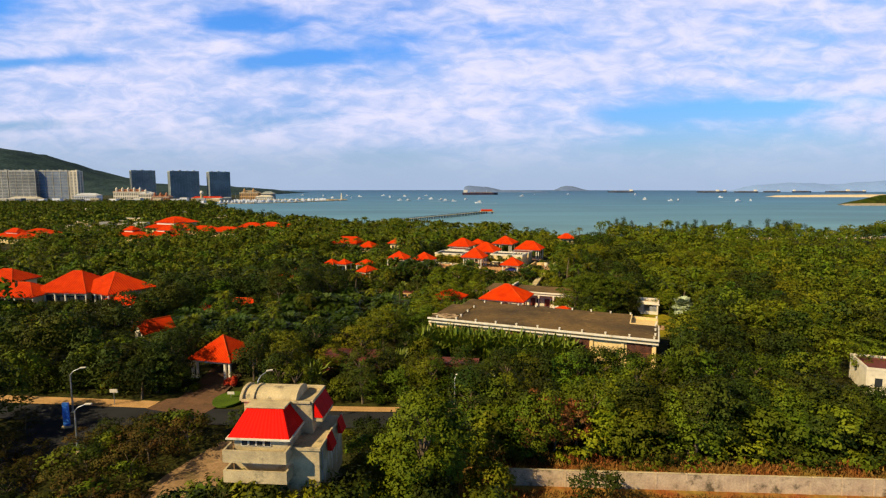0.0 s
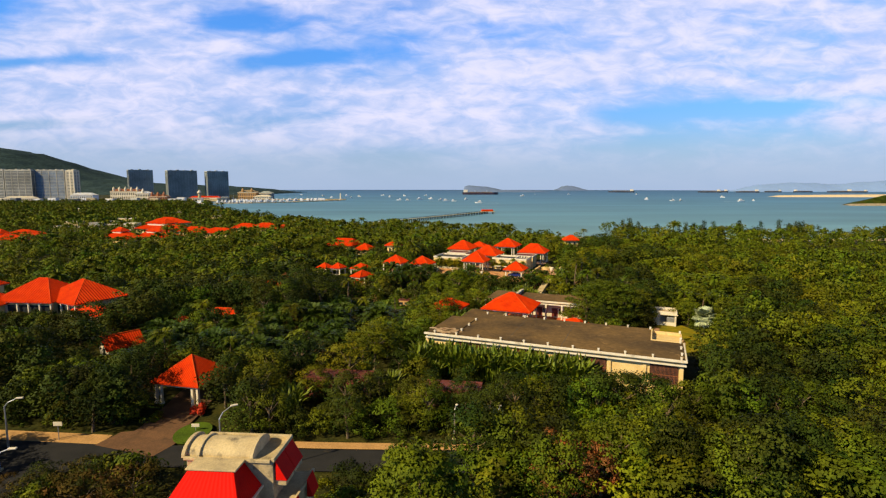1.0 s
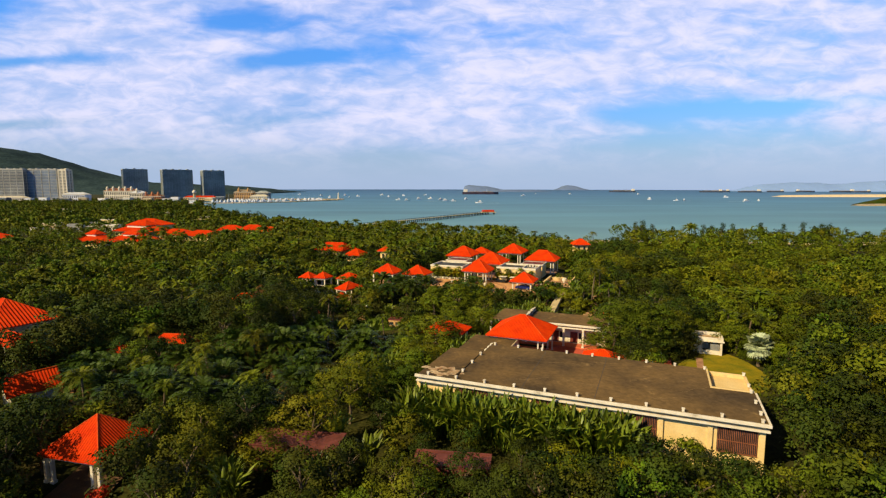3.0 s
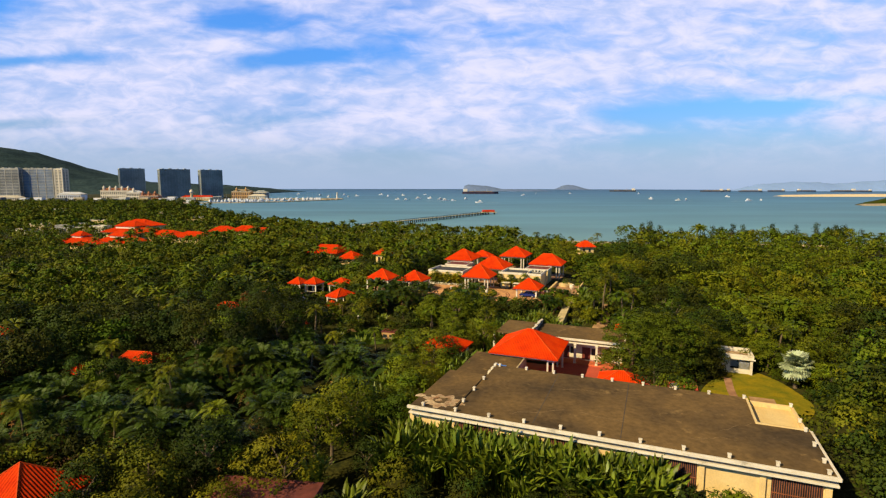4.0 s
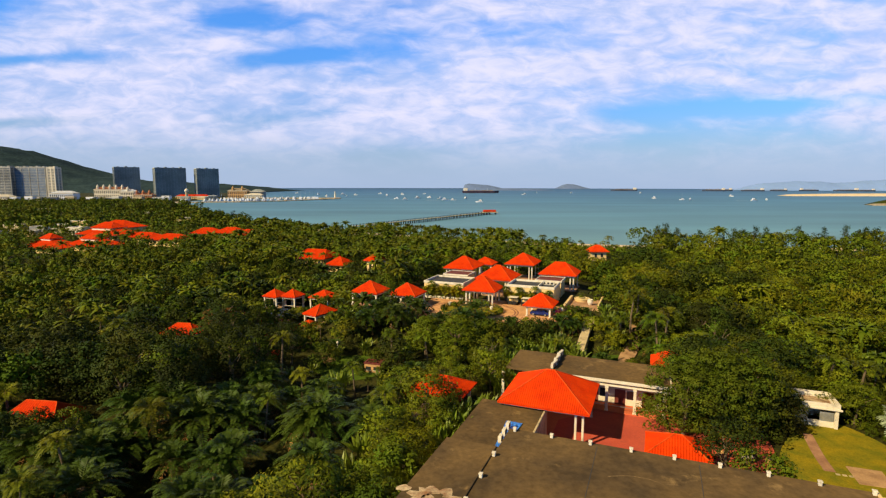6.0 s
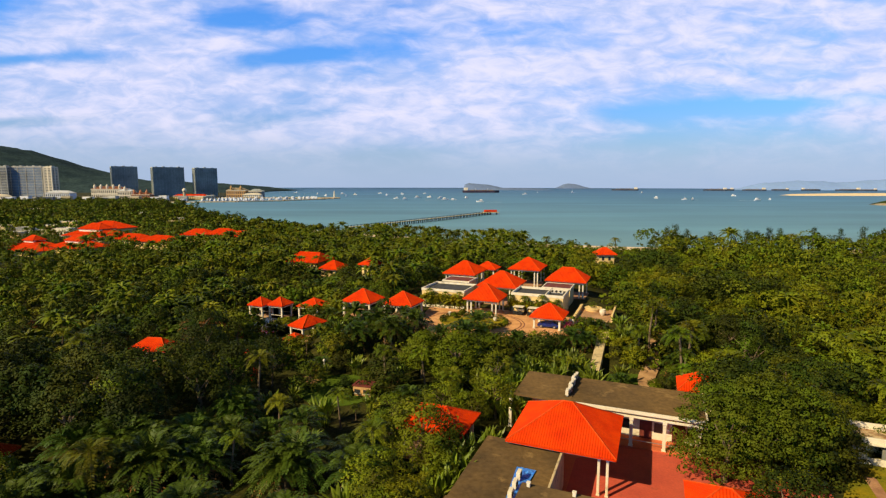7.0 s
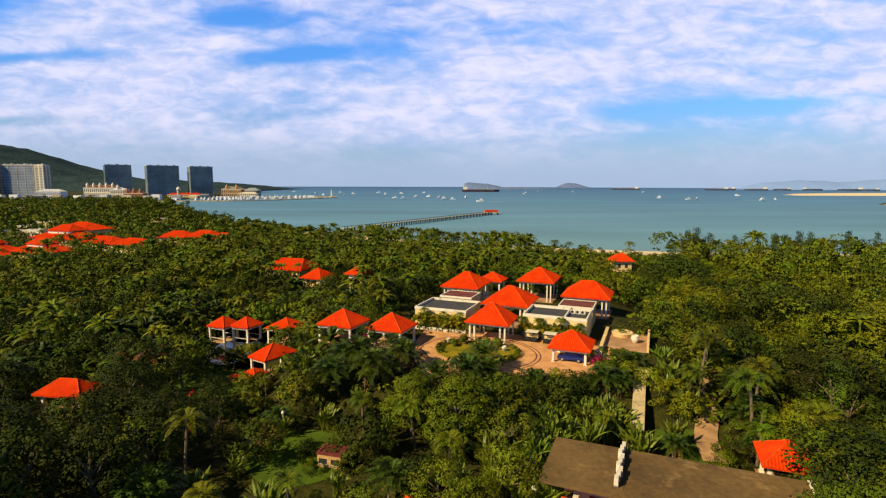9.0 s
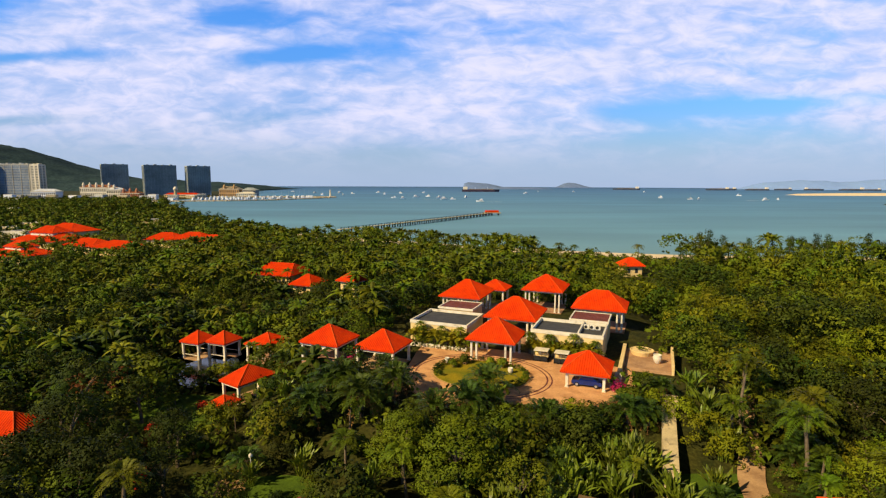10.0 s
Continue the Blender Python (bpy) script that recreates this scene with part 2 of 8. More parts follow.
LEAF_YELLOW = material("yellow_green_leaves", (0.128, 0.132, 0.006), 0.7, spec=0.1, tint=(0.070, 0.100, 0.006), scale=0.045, fine=0.5, mottle=0.3, island=0.16, obj=0.12, translucent=0.06, stain=(0.17, 0.105, 0.010), stain_scale=0.09, stain_at=0.66, patch=0.42)
LEAF_BRIGHT = material("bright_leaves", (0.105, 0.126, 0.006), 0.7, spec=0.1, tint=(0.066, 0.094, 0.005), scale=0.25, fine=0.9, mottle=0.3, island=0.16, translucent=0.08)
LEAF_COURT = material("mid_green_leaves", (0.058, 0.084, 0.005), 0.7, spec=0.1, tint=(0.090, 0.094, 0.006), scale=0.08, fine=0.9, mottle=0.3, island=0.16, obj=0.12, translucent=0.06)
ARECA = material("areca_fronds", (0.27, 0.215, 0.014), 0.6, spec=0.12, tint=(0.095, 0.125, 0.010), scale=0.5, fine=1.5, mottle=0.25, island=0.3, translucent=0.1)
# greener and darker than GRASS: lawn shade is put into the colour
LAWN_GREEN = material("shade_toned_lawn", (0.075, 0.125, 0.014), 0.95, spec=0.05, tint=(0.05, 0.085, 0.012), scale=0.35, fine=6, mottle=0.25, bump=0.5)
LEAF_BROWN = material("brown_green_leaves", (0.048, 0.050, 0.008), 0.8, spec=0.06, tint=(0.085, 0.045, 0.012), scale=0.16, fine=0.9, mottle=0.35, island=0.25, obj=0.12, translucent=0.05)
LEAF_RED = material("red_brown_leaves", (0.30, 0.080, 0.020), 0.7, tint=(0.12, 0.075, 0.015), scale=0.7, fine=2, mottle=0.3, island=0.4, translucent=0.2)
PALM_LEAF = material("palm_fronds", (0.066, 0.100, 0.006), 0.6, spec=0.10, tint=(0.112, 0.112, 0.007), scale=0.1, fine=0.8, mottle=0.25, island=0.16, obj=0.12, translucent=0.06, patch=0.42)
# darker than PALM_LEAF: dark green of the fronds plus shade put into the colour
DATE_LEAF = material("shaded_date_palm_fronds", (0.030, 0.062, 0.007), 0.55, spec=0.14, tint=(0.048, 0.070, 0.006), scale=0.1, fine=0.8, mottle=0.25, island=0.16, obj=0.12, translucent=0.06)
DRY_FROND = material("dry_brown_fronds", (0.26, 0.125, 0.040), 0.8, spec=0.1, tint=(0.17, 0.085, 0.03), scale=1.0, fine=3, mottle=0.3, island=0.3)
BANANA = material("paddle_leaves", (0.140, 0.178, 0.014), 0.45, spec=0.3, tint=(0.080, 0.118, 0.010), scale=0.2, fine=1.2, mottle=0.25, island=0.4, obj=0.15, translucent=0.15)
SILVER_LEAF = material("silver_fan_leaves", (0.33, 0.37, 0.23), 0.6, scale=1, fine=3, mottle=0.3, island=0.5, tint=(0.20, 0.25, 0.13))
BARK = material("grey_brown_bark", (0.17, 0.125, 0.08), 0.95, spec=0.1, scale=1.2, fine=9, mottle=0.3, bump=0.6)
MAGENTA = material("magenta_blossom", (0.42, 0.012, 0.09), 0.7, scale=1.5, fine=6, mottle=0.3, island=0.4, translucent=0.2)
RED_BLOSSOM = material("red_blossom", (0.62, 0.045, 0.012), 0.7, scale=1.5, fine=5, mottle=0.3, island=0.35, translucent=0.2)
STEEL = material("galvanised_steel", (0.55, 0.56, 0.58), 0.4, 0.7, fine=20, mottle=0.1)
GRILLE = material("rusty_red_grille", (0.30, 0.10, 0.045), 0.7, fine=8, mottle=0.2)
GLASSY = material("dark_window", (0.030, 0.036, 0.045), 0.12, spec=0.6, mottle=0.1)
DOOR = material("dark_red_door", (0.17, 0.035, 0.025), 0.6, fine=6, mottle=0.15)
BLUE = material("blue_sheet", (0.02, 0.14, 0.60), 0.5, fine=5, mottle=0.25, scale=2, tint=(0.05, 0.25, 0.70))
CARPAINT = material("blue_car_paint", (0.010, 0.035, 0.22), 0.2, 0.3, spec=0.6, mottle=0.03)
RUBBER = material("black_rubber", (0.015, 0.015, 0.016), 0.8)
ROCK = material("shore_rock", (0.33, 0.26, 0.18), 0.9, scale=0.3, fine=2, mottle=0.3, bump=0.6, tint=(0.2, 0.15, 0.1), obj=0.15)
# distance haze is tinted blue into this and the next two materials
HILLSIDE = material("hazed_wooded_hillside", (0.032, 0.056, 0.058), 0.95, spec=0.02, tint=(0.018, 0.034, 0.042), scale=0.012, fine=0.10, mottle=0.4, bump=0.8)
FARHILL = material("haze_blue_hill", (0.125, 0.180, 0.30), 1.0, spec=0.0, tint=(0.11, 0.16, 0.28), scale=0.004, fine=0.03, mottle=0.1)
FAINT = material("haze_faded_mountain", (0.205, 0.325, 0.58), 1.0, spec=0.0, tint=(0.19, 0.305, 0.56), scale=0.004, fine=0.03, mottle=0.04)
BOATWHITE = material("white_gelcoat", (0.80, 0.81, 0.84), 0.4, mottle=0.04)
HULL_FAR = material("blue_grey_ship_hull", (0.07, 0.085, 0.12), 0.7, spec=0.1, scale=0.05, fine=0.5, mottle=0.15)
# tower grey lightened: the distance haze is put into the base colour
TOWER_GREY = material("hazed_grey_curtain_wall", (0.27, 0.305, 0.295), 0.6, spec=0.2, scale=0.03, fine=0.4, mottle=0.2)
TOWER_PALE = material("pale_tower_concrete", (0.45, 0.44, 0.40), 0.85, scale=0.03, fine=0.3, mottle=0.15)
HULL = material("dark_ship_hull", (0.050, 0.034, 0.055), 0.6, spec=0.2, scale=0.05, fine=0.5, mottle=0.15)
FOAM = material("white_wake", (0.62, 0.68, 0.72), 0.9, scale=0.3, fine=1.0, mottle=0.2)


def sea_material():
    m = bpy.data.materials.new("sea_water")
    m.use_nodes = True
    N, L = m.node_tree.nodes, m.node_tree.links
    b = N["Principled BSDF"]
    geo = N.new("ShaderNodeNewGeometry")
    sep = N.new("ShaderNodeSeparateXYZ")
    L.new(geo.outputs["Position"], sep.inputs[0])
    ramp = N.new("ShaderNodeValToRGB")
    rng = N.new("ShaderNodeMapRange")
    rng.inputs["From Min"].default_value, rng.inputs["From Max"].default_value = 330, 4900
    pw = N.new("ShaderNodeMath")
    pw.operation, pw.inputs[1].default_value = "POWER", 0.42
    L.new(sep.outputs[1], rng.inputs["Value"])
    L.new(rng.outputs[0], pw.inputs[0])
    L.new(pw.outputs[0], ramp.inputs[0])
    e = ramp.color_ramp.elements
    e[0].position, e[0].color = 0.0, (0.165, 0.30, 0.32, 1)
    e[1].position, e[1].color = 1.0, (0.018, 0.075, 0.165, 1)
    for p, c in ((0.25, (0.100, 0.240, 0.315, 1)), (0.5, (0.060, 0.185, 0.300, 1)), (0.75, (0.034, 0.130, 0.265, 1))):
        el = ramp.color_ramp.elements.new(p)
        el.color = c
    mp = N.new("ShaderNodeMapping")
    mp.inputs["Scale"].default_value = (0.25, 1, 1)
    L.new(geo.outputs["Position"], mp.inputs[0])
    n1 = N.new("ShaderNodeTexNoise")
    n1.inputs["Scale"].default_value, n1.inputs["Detail"].default_value = 0.012, 6
    L.new(mp.outputs[0], n1.inputs["Vector"])
    hsv = N.new("ShaderNodeHueSaturation")
    vr = N.new("ShaderNodeMapRange")
    vr.inputs["From Min"].default_value, vr.inputs["From Max"].default_value = 0.3, 0.7
    vr.inputs["To Min"].default_value, vr.inputs["To Max"].default_value = 0.8, 1.2
    L.new(n1.outputs["Fac"], vr.inputs["Value"])
    L.new(vr.outputs[0], hsv.inputs["Value"])
    L.new(ramp.outputs[0], hsv.inputs["Color"])
    L.new(hsv.outputs[0], b.inputs["Base Color"])
    b.inputs["Roughness"].default_value = 0.55
    b.inputs["Specular IOR Level"].default_value = 0.25
    n2 = N.new("ShaderNodeTexNoise")
    n2.inputs["Scale"].default_value, n2.inputs["Detail"].default_value = 0.35, 4
    L.new(mp.outputs[0], n2.inputs["Vector"])
    bp = N.new("ShaderNodeBump")
    bp.inputs["Strength"].default_value, bp.inputs["Distance"].default_value = 0.6, 0.4
    L.new(n2.outputs["Fac"], bp.inputs["Height"])
    L.new(bp.outputs[0], b.inputs["Normal"])
    return m


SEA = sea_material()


# ---- building helpers ----
ANG = -22.0
COS, SIN = math.cos(radians(ANG)), math.sin(radians(ANG))


def thing(name, label, category, x, y, z, rz=0.0, group=""):
    ob = new(name)
    ob.empty_display_size = 0.5
    ob.matrix_world = pose(x, y, z, 0, 0, rz)
    return tagged(ob, label, category, group)


def mesh_of(name, bm, mats, smooth=False):
    me = bpy.data.meshes.new(name)
    bm.normal_update()
    bm.to_mesh(me)
    bm.free()
    for m in (mats if isinstance(mats, (list, tuple)) else [mats]):
        me.materials.append(m)
    if smooth:
        me.polygons.foreach_set("use_smooth", [True] * len(me.polygons))
    return me


def part(name, bm, mat, parent, label="", smooth=False):
    ob = new(name, mesh_of(name, bm, mat, smooth))
    ob.parent = parent
    return tagged(ob, label) if label else ob


def share(name, me, parent, x, y, z, rz=0.0, scale=1.0):
    ob = new(name, me)
    ob.parent = parent
    ob.matrix_basis = pose(x, y, z, 0, 0, rz) @ Matrix.Diagonal((scale, scale, scale, 1))
    return ob


def box(bm, x0, x1, y0, y1, z0, z1, bevel=0.0, mi=0):
    vs = [bm.verts.new((x, y, z)) for z in (z0, z1) for x, y in ((x0, y0), (x1, y0), (x1, y1), (x0, y1))]
    fs = [bm.faces.new([vs[i] for i in f]) for f in ((3, 2, 1, 0), (4, 5, 6, 7), (0, 1, 5, 4), (1, 2, 6, 5), (2, 3, 7, 6), (3, 0, 4, 7))]
    for f in fs:
        f.material_index = mi
    if bevel:
        es = list({e for f in fs for e in f.edges})
        bmesh.ops.bevel(bm, geom=es, offset=bevel, segments=1, affect="EDGES")
    return bm


def boxed(*args, **kw):
    return box(bmesh.new(), *args, **kw)


def tube(bm, pts, radii, seg=8, cap=True):
    """A tapered round tube along a line of points."""
    rings = []
    for i, p in enumerate(pts):
        p = Vector(p)
        a = Vector(pts[max(0, i - 1)])
        c = Vector(pts[min(len(pts) - 1, i + 1)])
        d = (c - a).normalized()
        side = d.cross(Vector((0.31, 0.95, 0.05))).normalized()
        other = d.cross(side)
        rings.append([bm.verts.new(p + (side * math.cos(k * 2 * math.pi / seg) + other * math.sin(k * 2 * math.pi / seg)) * radii[i]) for k in range(seg)])
    for r0, r1 in zip(rings, rings[1:]):
        for k in range(seg):
            bm.faces.new((r0[k], r0[(k + 1) % seg], r1[(k + 1) % seg], r1[k]))
    if cap:
        bm.faces.new(rings[0])
        bm.faces.new(rings[-1][::-1])
    return bm


def lathe(bm, profile, seg=16, cx=0.0, cy=0.0):
    rings = [[bm.verts.new((cx + r * math.cos(k * 2 * math.pi / seg), cy + r * math.sin(k * 2 * math.pi / seg), z)) for k in range(seg)] for r, z in profile]
    for r0, r1 in zip(rings, rings[1:]):
        for k in range(seg):
            bm.faces.new((r0[k], r0[(k + 1) % seg], r1[(k + 1) % seg], r1[k]))
    bm.faces.new(rings[0][::-1])
    bm.faces.new(rings[-1])
    return bm


def hip_roof(a, b, h, ridge=0.0, z=0.0, rib=0.32, thick=0.18):
    """A hipped roof over +-a by +-b, with barrel-tile ribs down each slope; the ridge runs along x. Curves up a little to the top."""
    bm = bmesh.new()
    eave = [Vector(p) for p in ((-a, -b, z), (a, -b, z), (a, b, z), (-a, b, z))]
    top = [Vector((-ridge, 0, z + h)), Vector((ridge, 0, z + h))]
    if ridge < 0.05:
        top = [Vector((0, 0, z + h))] * 2
    faces = [(eave[0], eave[1], top[1], top[0]), (eave[1], eave[2], top[1], top[1]), (eave[2], eave[3], top[0], top[1]), (eave[3], eave[0], top[0], top[0])]
    for e0, e1, t1, t0 in faces:
        along = (e1 - e0)
        length = along.length
        along.normalize()
        upv = (t0 + t1) / 2 - (e0 + e1) / 2
        s0, s1 = (t0 - e0).dot(along), (t1 - e0).dot(along)
        slope = upv - along * upv.dot(along)
        lift = along.cross(slope.normalized()) * rib * 0.24
        n = 2 * max(3, int(length / rib))
        last = None
        for i in range(n + 1):
            s = i * length / n
            k = max(0.0, min(1.0, s / s0 if s < s0 else 1.0, (length - s) / (length - s1) if s > s1 else 1.0))
            rise = lift * (i % 2)
            pair = (bm.verts.new(e0 + along * s + rise), bm.verts.new(e0 + along * s + slope * k + rise * 0.8))
            if last:
                bm.faces.new((last[0], pair[0], pair[1], last[1]))
            last = pair
        low = [bm.verts.new(p) for p in (e0, e1)] + [bm.verts.new(p - Vector((0, 0, thick))) for p in (e1, e0)]
        bm.faces.new(low[::-1])
    bmesh.ops.remove_doubles(bm, verts=bm.verts[:], dist=0.004)
    return bm, eave, top


def ridge_caps(eave, top, r=0.10):
    bm = bmesh.new()
    lines = [(eave[0], top[0]), (eave[3], top[0]), (eave[1], top[1]), (eave[2], top[1])]
    if (top[1] - top[0]).length > 0.1:
        lines.append((top[0], top[1]))
    for p, q in lines:
        tube(bm, [p, q], [r, r], 6)
    return bm


def add_roof(parent, a, b, h, ridge=0.0, z=0.0, rib=0.32, mat=TILE, caps=RIDGE, deck=WHITE, finial=True):
    bm, eave, top = hip_roof(a, b, h, ridge, z, rib)
    roof = part("roof", bm, mat, parent)
    part("ridge_cap", ridge_caps(eave, top), caps, roof)
    part("soffit", boxed(-a + 0.12, a - 0.12, -b + 0.12, b - 0.12, z - 0.28, z - 0.16), deck, roof)
    if finial:
        part("finial", lathe(bmesh.new(), [(0.22, z + h - 0.05), (0.26, z + h + 0.12), (0.10, z + h + 0.22), (0.14, z + h + 0.4), (0.02, z + h + 0.55)], 10), caps, roof)
    return roof


COLUMN = {}


def column_mesh(h, r):
    key = (round(h, 2), round(r, 2))
    if key not in COLUMN:
        bm = bmesh.new()
        box(bm, -r * 1.35, r * 1.35, -r * 1.35, r * 1.35, 0, 0.35, 0.02)
        box(bm, -r, r, -r, r, 0.35, h - 0.3, 0.03)
        box(bm, -r * 1.3, r * 1.3, -r * 1.3, r * 1.3, h - 0.3, h, 0.02)
        COLUMN[key] = mesh_of("column", bm, WHITE)
    return COLUMN[key]


def pavilion(label, x, y, z, ang, a, b, eave_h, roof_h, ridge=0.0, inset=0.9, r=0.2, doubled=False, floor=PAVING, rib=0.32, name="pavilion", group="tiled pavilions", rail=False):
    """An open pavilion: paved floor, posts, beams and a hipped tile roof."""
    t = thing(name, label, "pavilion", x, y, z, ang, group)
    if floor:
        part("floor_slab", boxed(-a + 0.3, a - 0.3, -b + 0.3, b - 0.3, -1.2, 0.12, 0.03), floor, t)
    add_roof(t, a, b, roof_h, ridge, eave_h, rib, finial=False)
    ia, ib = a - inset, b - inset
    me = column_mesh(eave_h - 0.2, r)
    spots = [(sx * ia, sy * ib) for sx in (-1, 1) for sy in (-1, 1)]
    if doubled:
        spots += [(sx * (ia - 0.9), sy * ib) for sx in (-1, 1) for sy in (-1, 1)]
    for px, py in spots:
        share("column", me, t, px, py, 0)
    beam = bmesh.new()
    for sy in (-1, 1):
        box(beam, -ia, ia, sy * ib - 0.1, sy * ib + 0.1, eave_h - 0.62, eave_h - 0.29)
    for sx in (-1, 1):
        box(beam, sx * ia - 0.1, sx * ia + 0.1, -ib + 0.1, ib - 0.1, eave_h - 0.6, eave_h - 0.3)
    part("ring_beam", beam, WHITE, t)
    if rail:
        rb = bmesh.new()
        for sy in (-1, 1):
            box(rb, -ia, ia, sy * ib - 0.05, sy * ib + 0.05, 0.85, 0.95)
        part("railing", rb, WHITE, t)
    return t


# ---- land and sea ----
SEA_Z = -0.5
COAST = ((-4900, 3000), (-900, 2900), (-620, 2000), (-540, 1600), (-490, 1330), (-470, 1000), (-440, 940), (-313, 765), (-169, 533), (-110, 462), (0, 398), (60, 370),
         (130, 352), (250, 348), (400, 372), (700, 440), (4900, 900))
CX, CY = [c[0] for c in COAST], [c[1] for c in COAST]


def step(v, a, b):
    t = min(1.0, max(0.0, (v - a) / (b - a)))
    return t * t * (3 - 2 * t)


def coast(x):
    return float(np.interp(x, CX, CY))


def land(x, y):
    """Height of the ground."""
    z = 3.4 * step(y, 166, 182) * (1 - step(y, 232, 290)) * step(x, -27, -19) * (1 - step(x, 40, 60))
    z -= 0.5 * step(x, -62, -52) * (1 - step(x, -30, -24)) * step(y, 182, 192) * (1 - step(y, 224, 236))
    z += 1.2 * step(y, 236, 300) * (1 - step(y, coast(x) - 45, coast(x) - 15))
    wob = 0.15 * noise.noise(Vector((x * 0.03, y * 0.03, 0)))
    d = coast(x) - y
    return (z + wob * step(d, 0, 30) * max(step(y, 240, 262), step(-x, 72, 90))) * step(d, 0, 30) - 3.0 * (1 - step(d, -28, 14))


def axis(fine0, fine1, d0, far, grow=1.16):
    vals = list(np.arange(fine0, fine1 + 0.1, d0))
    d = d0
    while vals[-1] < far:
        d *= grow
        vals.append(vals[-1] + d)
    d = d0
    while vals[0] > -far:
        d *= grow
        vals.insert(0, vals[0] - d)
    return vals


def build_ground():
    xs = axis(-130, 130, 2.5, 4600)
    ys = [v for v in axis(20, 400, 2.5, 3600) if v > -500]
    verts = [(x, y, land(x, y)) for y in ys for x in xs]
    n = len(xs)
    faces = [(j * n + i, j * n + i + 1, (j + 1) * n + i + 1, (j + 1) * n + i) for j in range(len(ys) - 1) for i in range(n - 1)]
    me = bpy.data.meshes.new("ground")
    me.from_pydata(verts, [], faces)
    me.materials.append(EARTH)
    me.polygons.foreach_set("use_smooth", [True] * len(me.polygons))
    tagged(new("ground", me), "dark leaf-littered soil and undergrowth beneath the trees", "ground", kind="structure")


build_ground()
bm = bmesh.new()
bmesh.ops.create_circle(bm, cap_ends=True, segments=128, radius=4880)
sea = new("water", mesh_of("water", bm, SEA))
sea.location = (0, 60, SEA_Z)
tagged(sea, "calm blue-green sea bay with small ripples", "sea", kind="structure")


def strip(name, pts, widths, z, mat, label, category, lift=0.05, kind="structure", thick=0.0):
    """A road, path or bank that follows the ground along a line."""
    bm = bmesh.new()
    rows = []
    P = [Vector((p[0], p[1], 0)) for p in pts]
    for i, p in enumerate(P):
        d = (P[min(i + 1, len(P) - 1)] - P[max(i - 1, 0)]).normalized()
        s = Vector((d.y, -d.x, 0))
        w = widths[i] if isinstance(widths, (list, tuple)) else widths
        row = []
        for k in range(5):
            q = p + s * w * (k / 4 - 0.5)
            row.append(bm.verts.new((q.x, q.y, (land(q.x, q.y) if z is None else z) + lift)))
        rows.append(row)
    for r0, r1 in zip(rows, rows[1:]):
        for k in range(4):
            bm.faces.new((r0[k], r0[k + 1], r1[k + 1], r1[k]))
    bmesh.ops.recalc_face_normals(bm, faces=bm.faces[:])
    if bm.faces[:][0].normal.z < 0:
        bmesh.ops.reverse_faces(bm, faces=bm.faces[:])
    if thick:
        ext = bmesh.ops.extrude_face_region(bm, geom=bm.faces[:])
        for v in ext["geom"]:
            if isinstance(v, bmesh.types.BMVert):
                v.co.z += thick
    ob = new(name, mesh_of(name, bm, mat))
    return tagged(ob, label, category, kind=kind)


def smooth_line(pts, n=6):
    out = []
    P = [Vector((*p, 0)) for p in pts]
    P = [P[0] * 2 - P[1]] + P + [P[-1] * 2 - P[-2]]
    for i in range(1, len(P) - 2):
        for k in range(n):
            t = k / n
            a, b, c, d = P[i - 1], P[i], P[i + 1], P[i + 2]
            out.append(0.5 * ((2 * b) + (c - a) * t + (2 * a - 5 * b + 4 * c - d) * t * t + (3 * b - a - 3 * c + d) * t ** 3))
    out.append(P[-2])
    return [(p.x, p.y) for p in out]


def outline(name, pts, z, mat, label, category, thick=0.1, kind="structure", lift=0.06, parent=None):
    """A flat patch with the given outline, draped on the ground where z is None."""
    bm = bmesh.new()
    vs = [bm.verts.new((x, y, 0)) for x, y in pts]
    bm.faces.new(vs)
    bmesh.ops.recalc_face_normals(bm, faces=bm.faces[:])
    if bm.faces[:][0].normal.z < 0:
        bmesh.ops.reverse_faces(bm, faces=bm.faces[:])
    ext = bmesh.ops.extrude_face_region(bm, geom=bm.faces[:])
    tops = [v for v in ext["geom"] if isinstance(v, bmesh.types.BMVert)]
    for v in bm.verts:
        v.co.z = (z if z is not None else land(v.co.x, v.co.y)) + lift - thick
    for v in tops:
        v.co.z += thick
    ob = new(name, mesh_of(name, bm, mat))
    return tagged(ob, label, category, kind=kind)


road = strip("road", smooth_line([(-130, 80.5), (-90, 78), (-57, 75.2), (-30, 73.6), (-7, 72.6), (40, 72.0), (110, 71)]), 5.2, 0, ASPHALT, "dark asphalt road with worn surface beside an ochre verge", "road", 0.22)
strip("road_branch", smooth_line([(-51, 76), (-51, 67), (-50, 60), (-46, 50), (-42, 30)]), [15] * 5 + [12] * 4 + [8] * 4 + [4] * 12, 0, ASPHALT, "dark asphalt road branch running off beneath shrubs", "road", 0.215)
strip("road_verge", smooth_line([(-130, 84.6), (-90, 82.1), (-57, 79.2), (-44, 78.0)]), 2.6, 0, SAND, "ochre soil verge along the asphalt road", "verge", 0.23)
strip("road_verge_east", smooth_line([(-29, 77.2), (-7, 76.2), (40, 75.6)]), 1.7, 0, SAND, "ochre soil verge along the asphalt road", "verge", 0.23)
strip("entrance_drive", smooth_line([(-40, 75.0), (-38.5, 80), (-38.5, 86), (-39, 93), (-40, 101), (-46, 110)]), [9.5] * 6 + [6.4] * 30, 0, DRIVE, "brown paved entrance drive leading under the gate roof", "drive", 0.24)
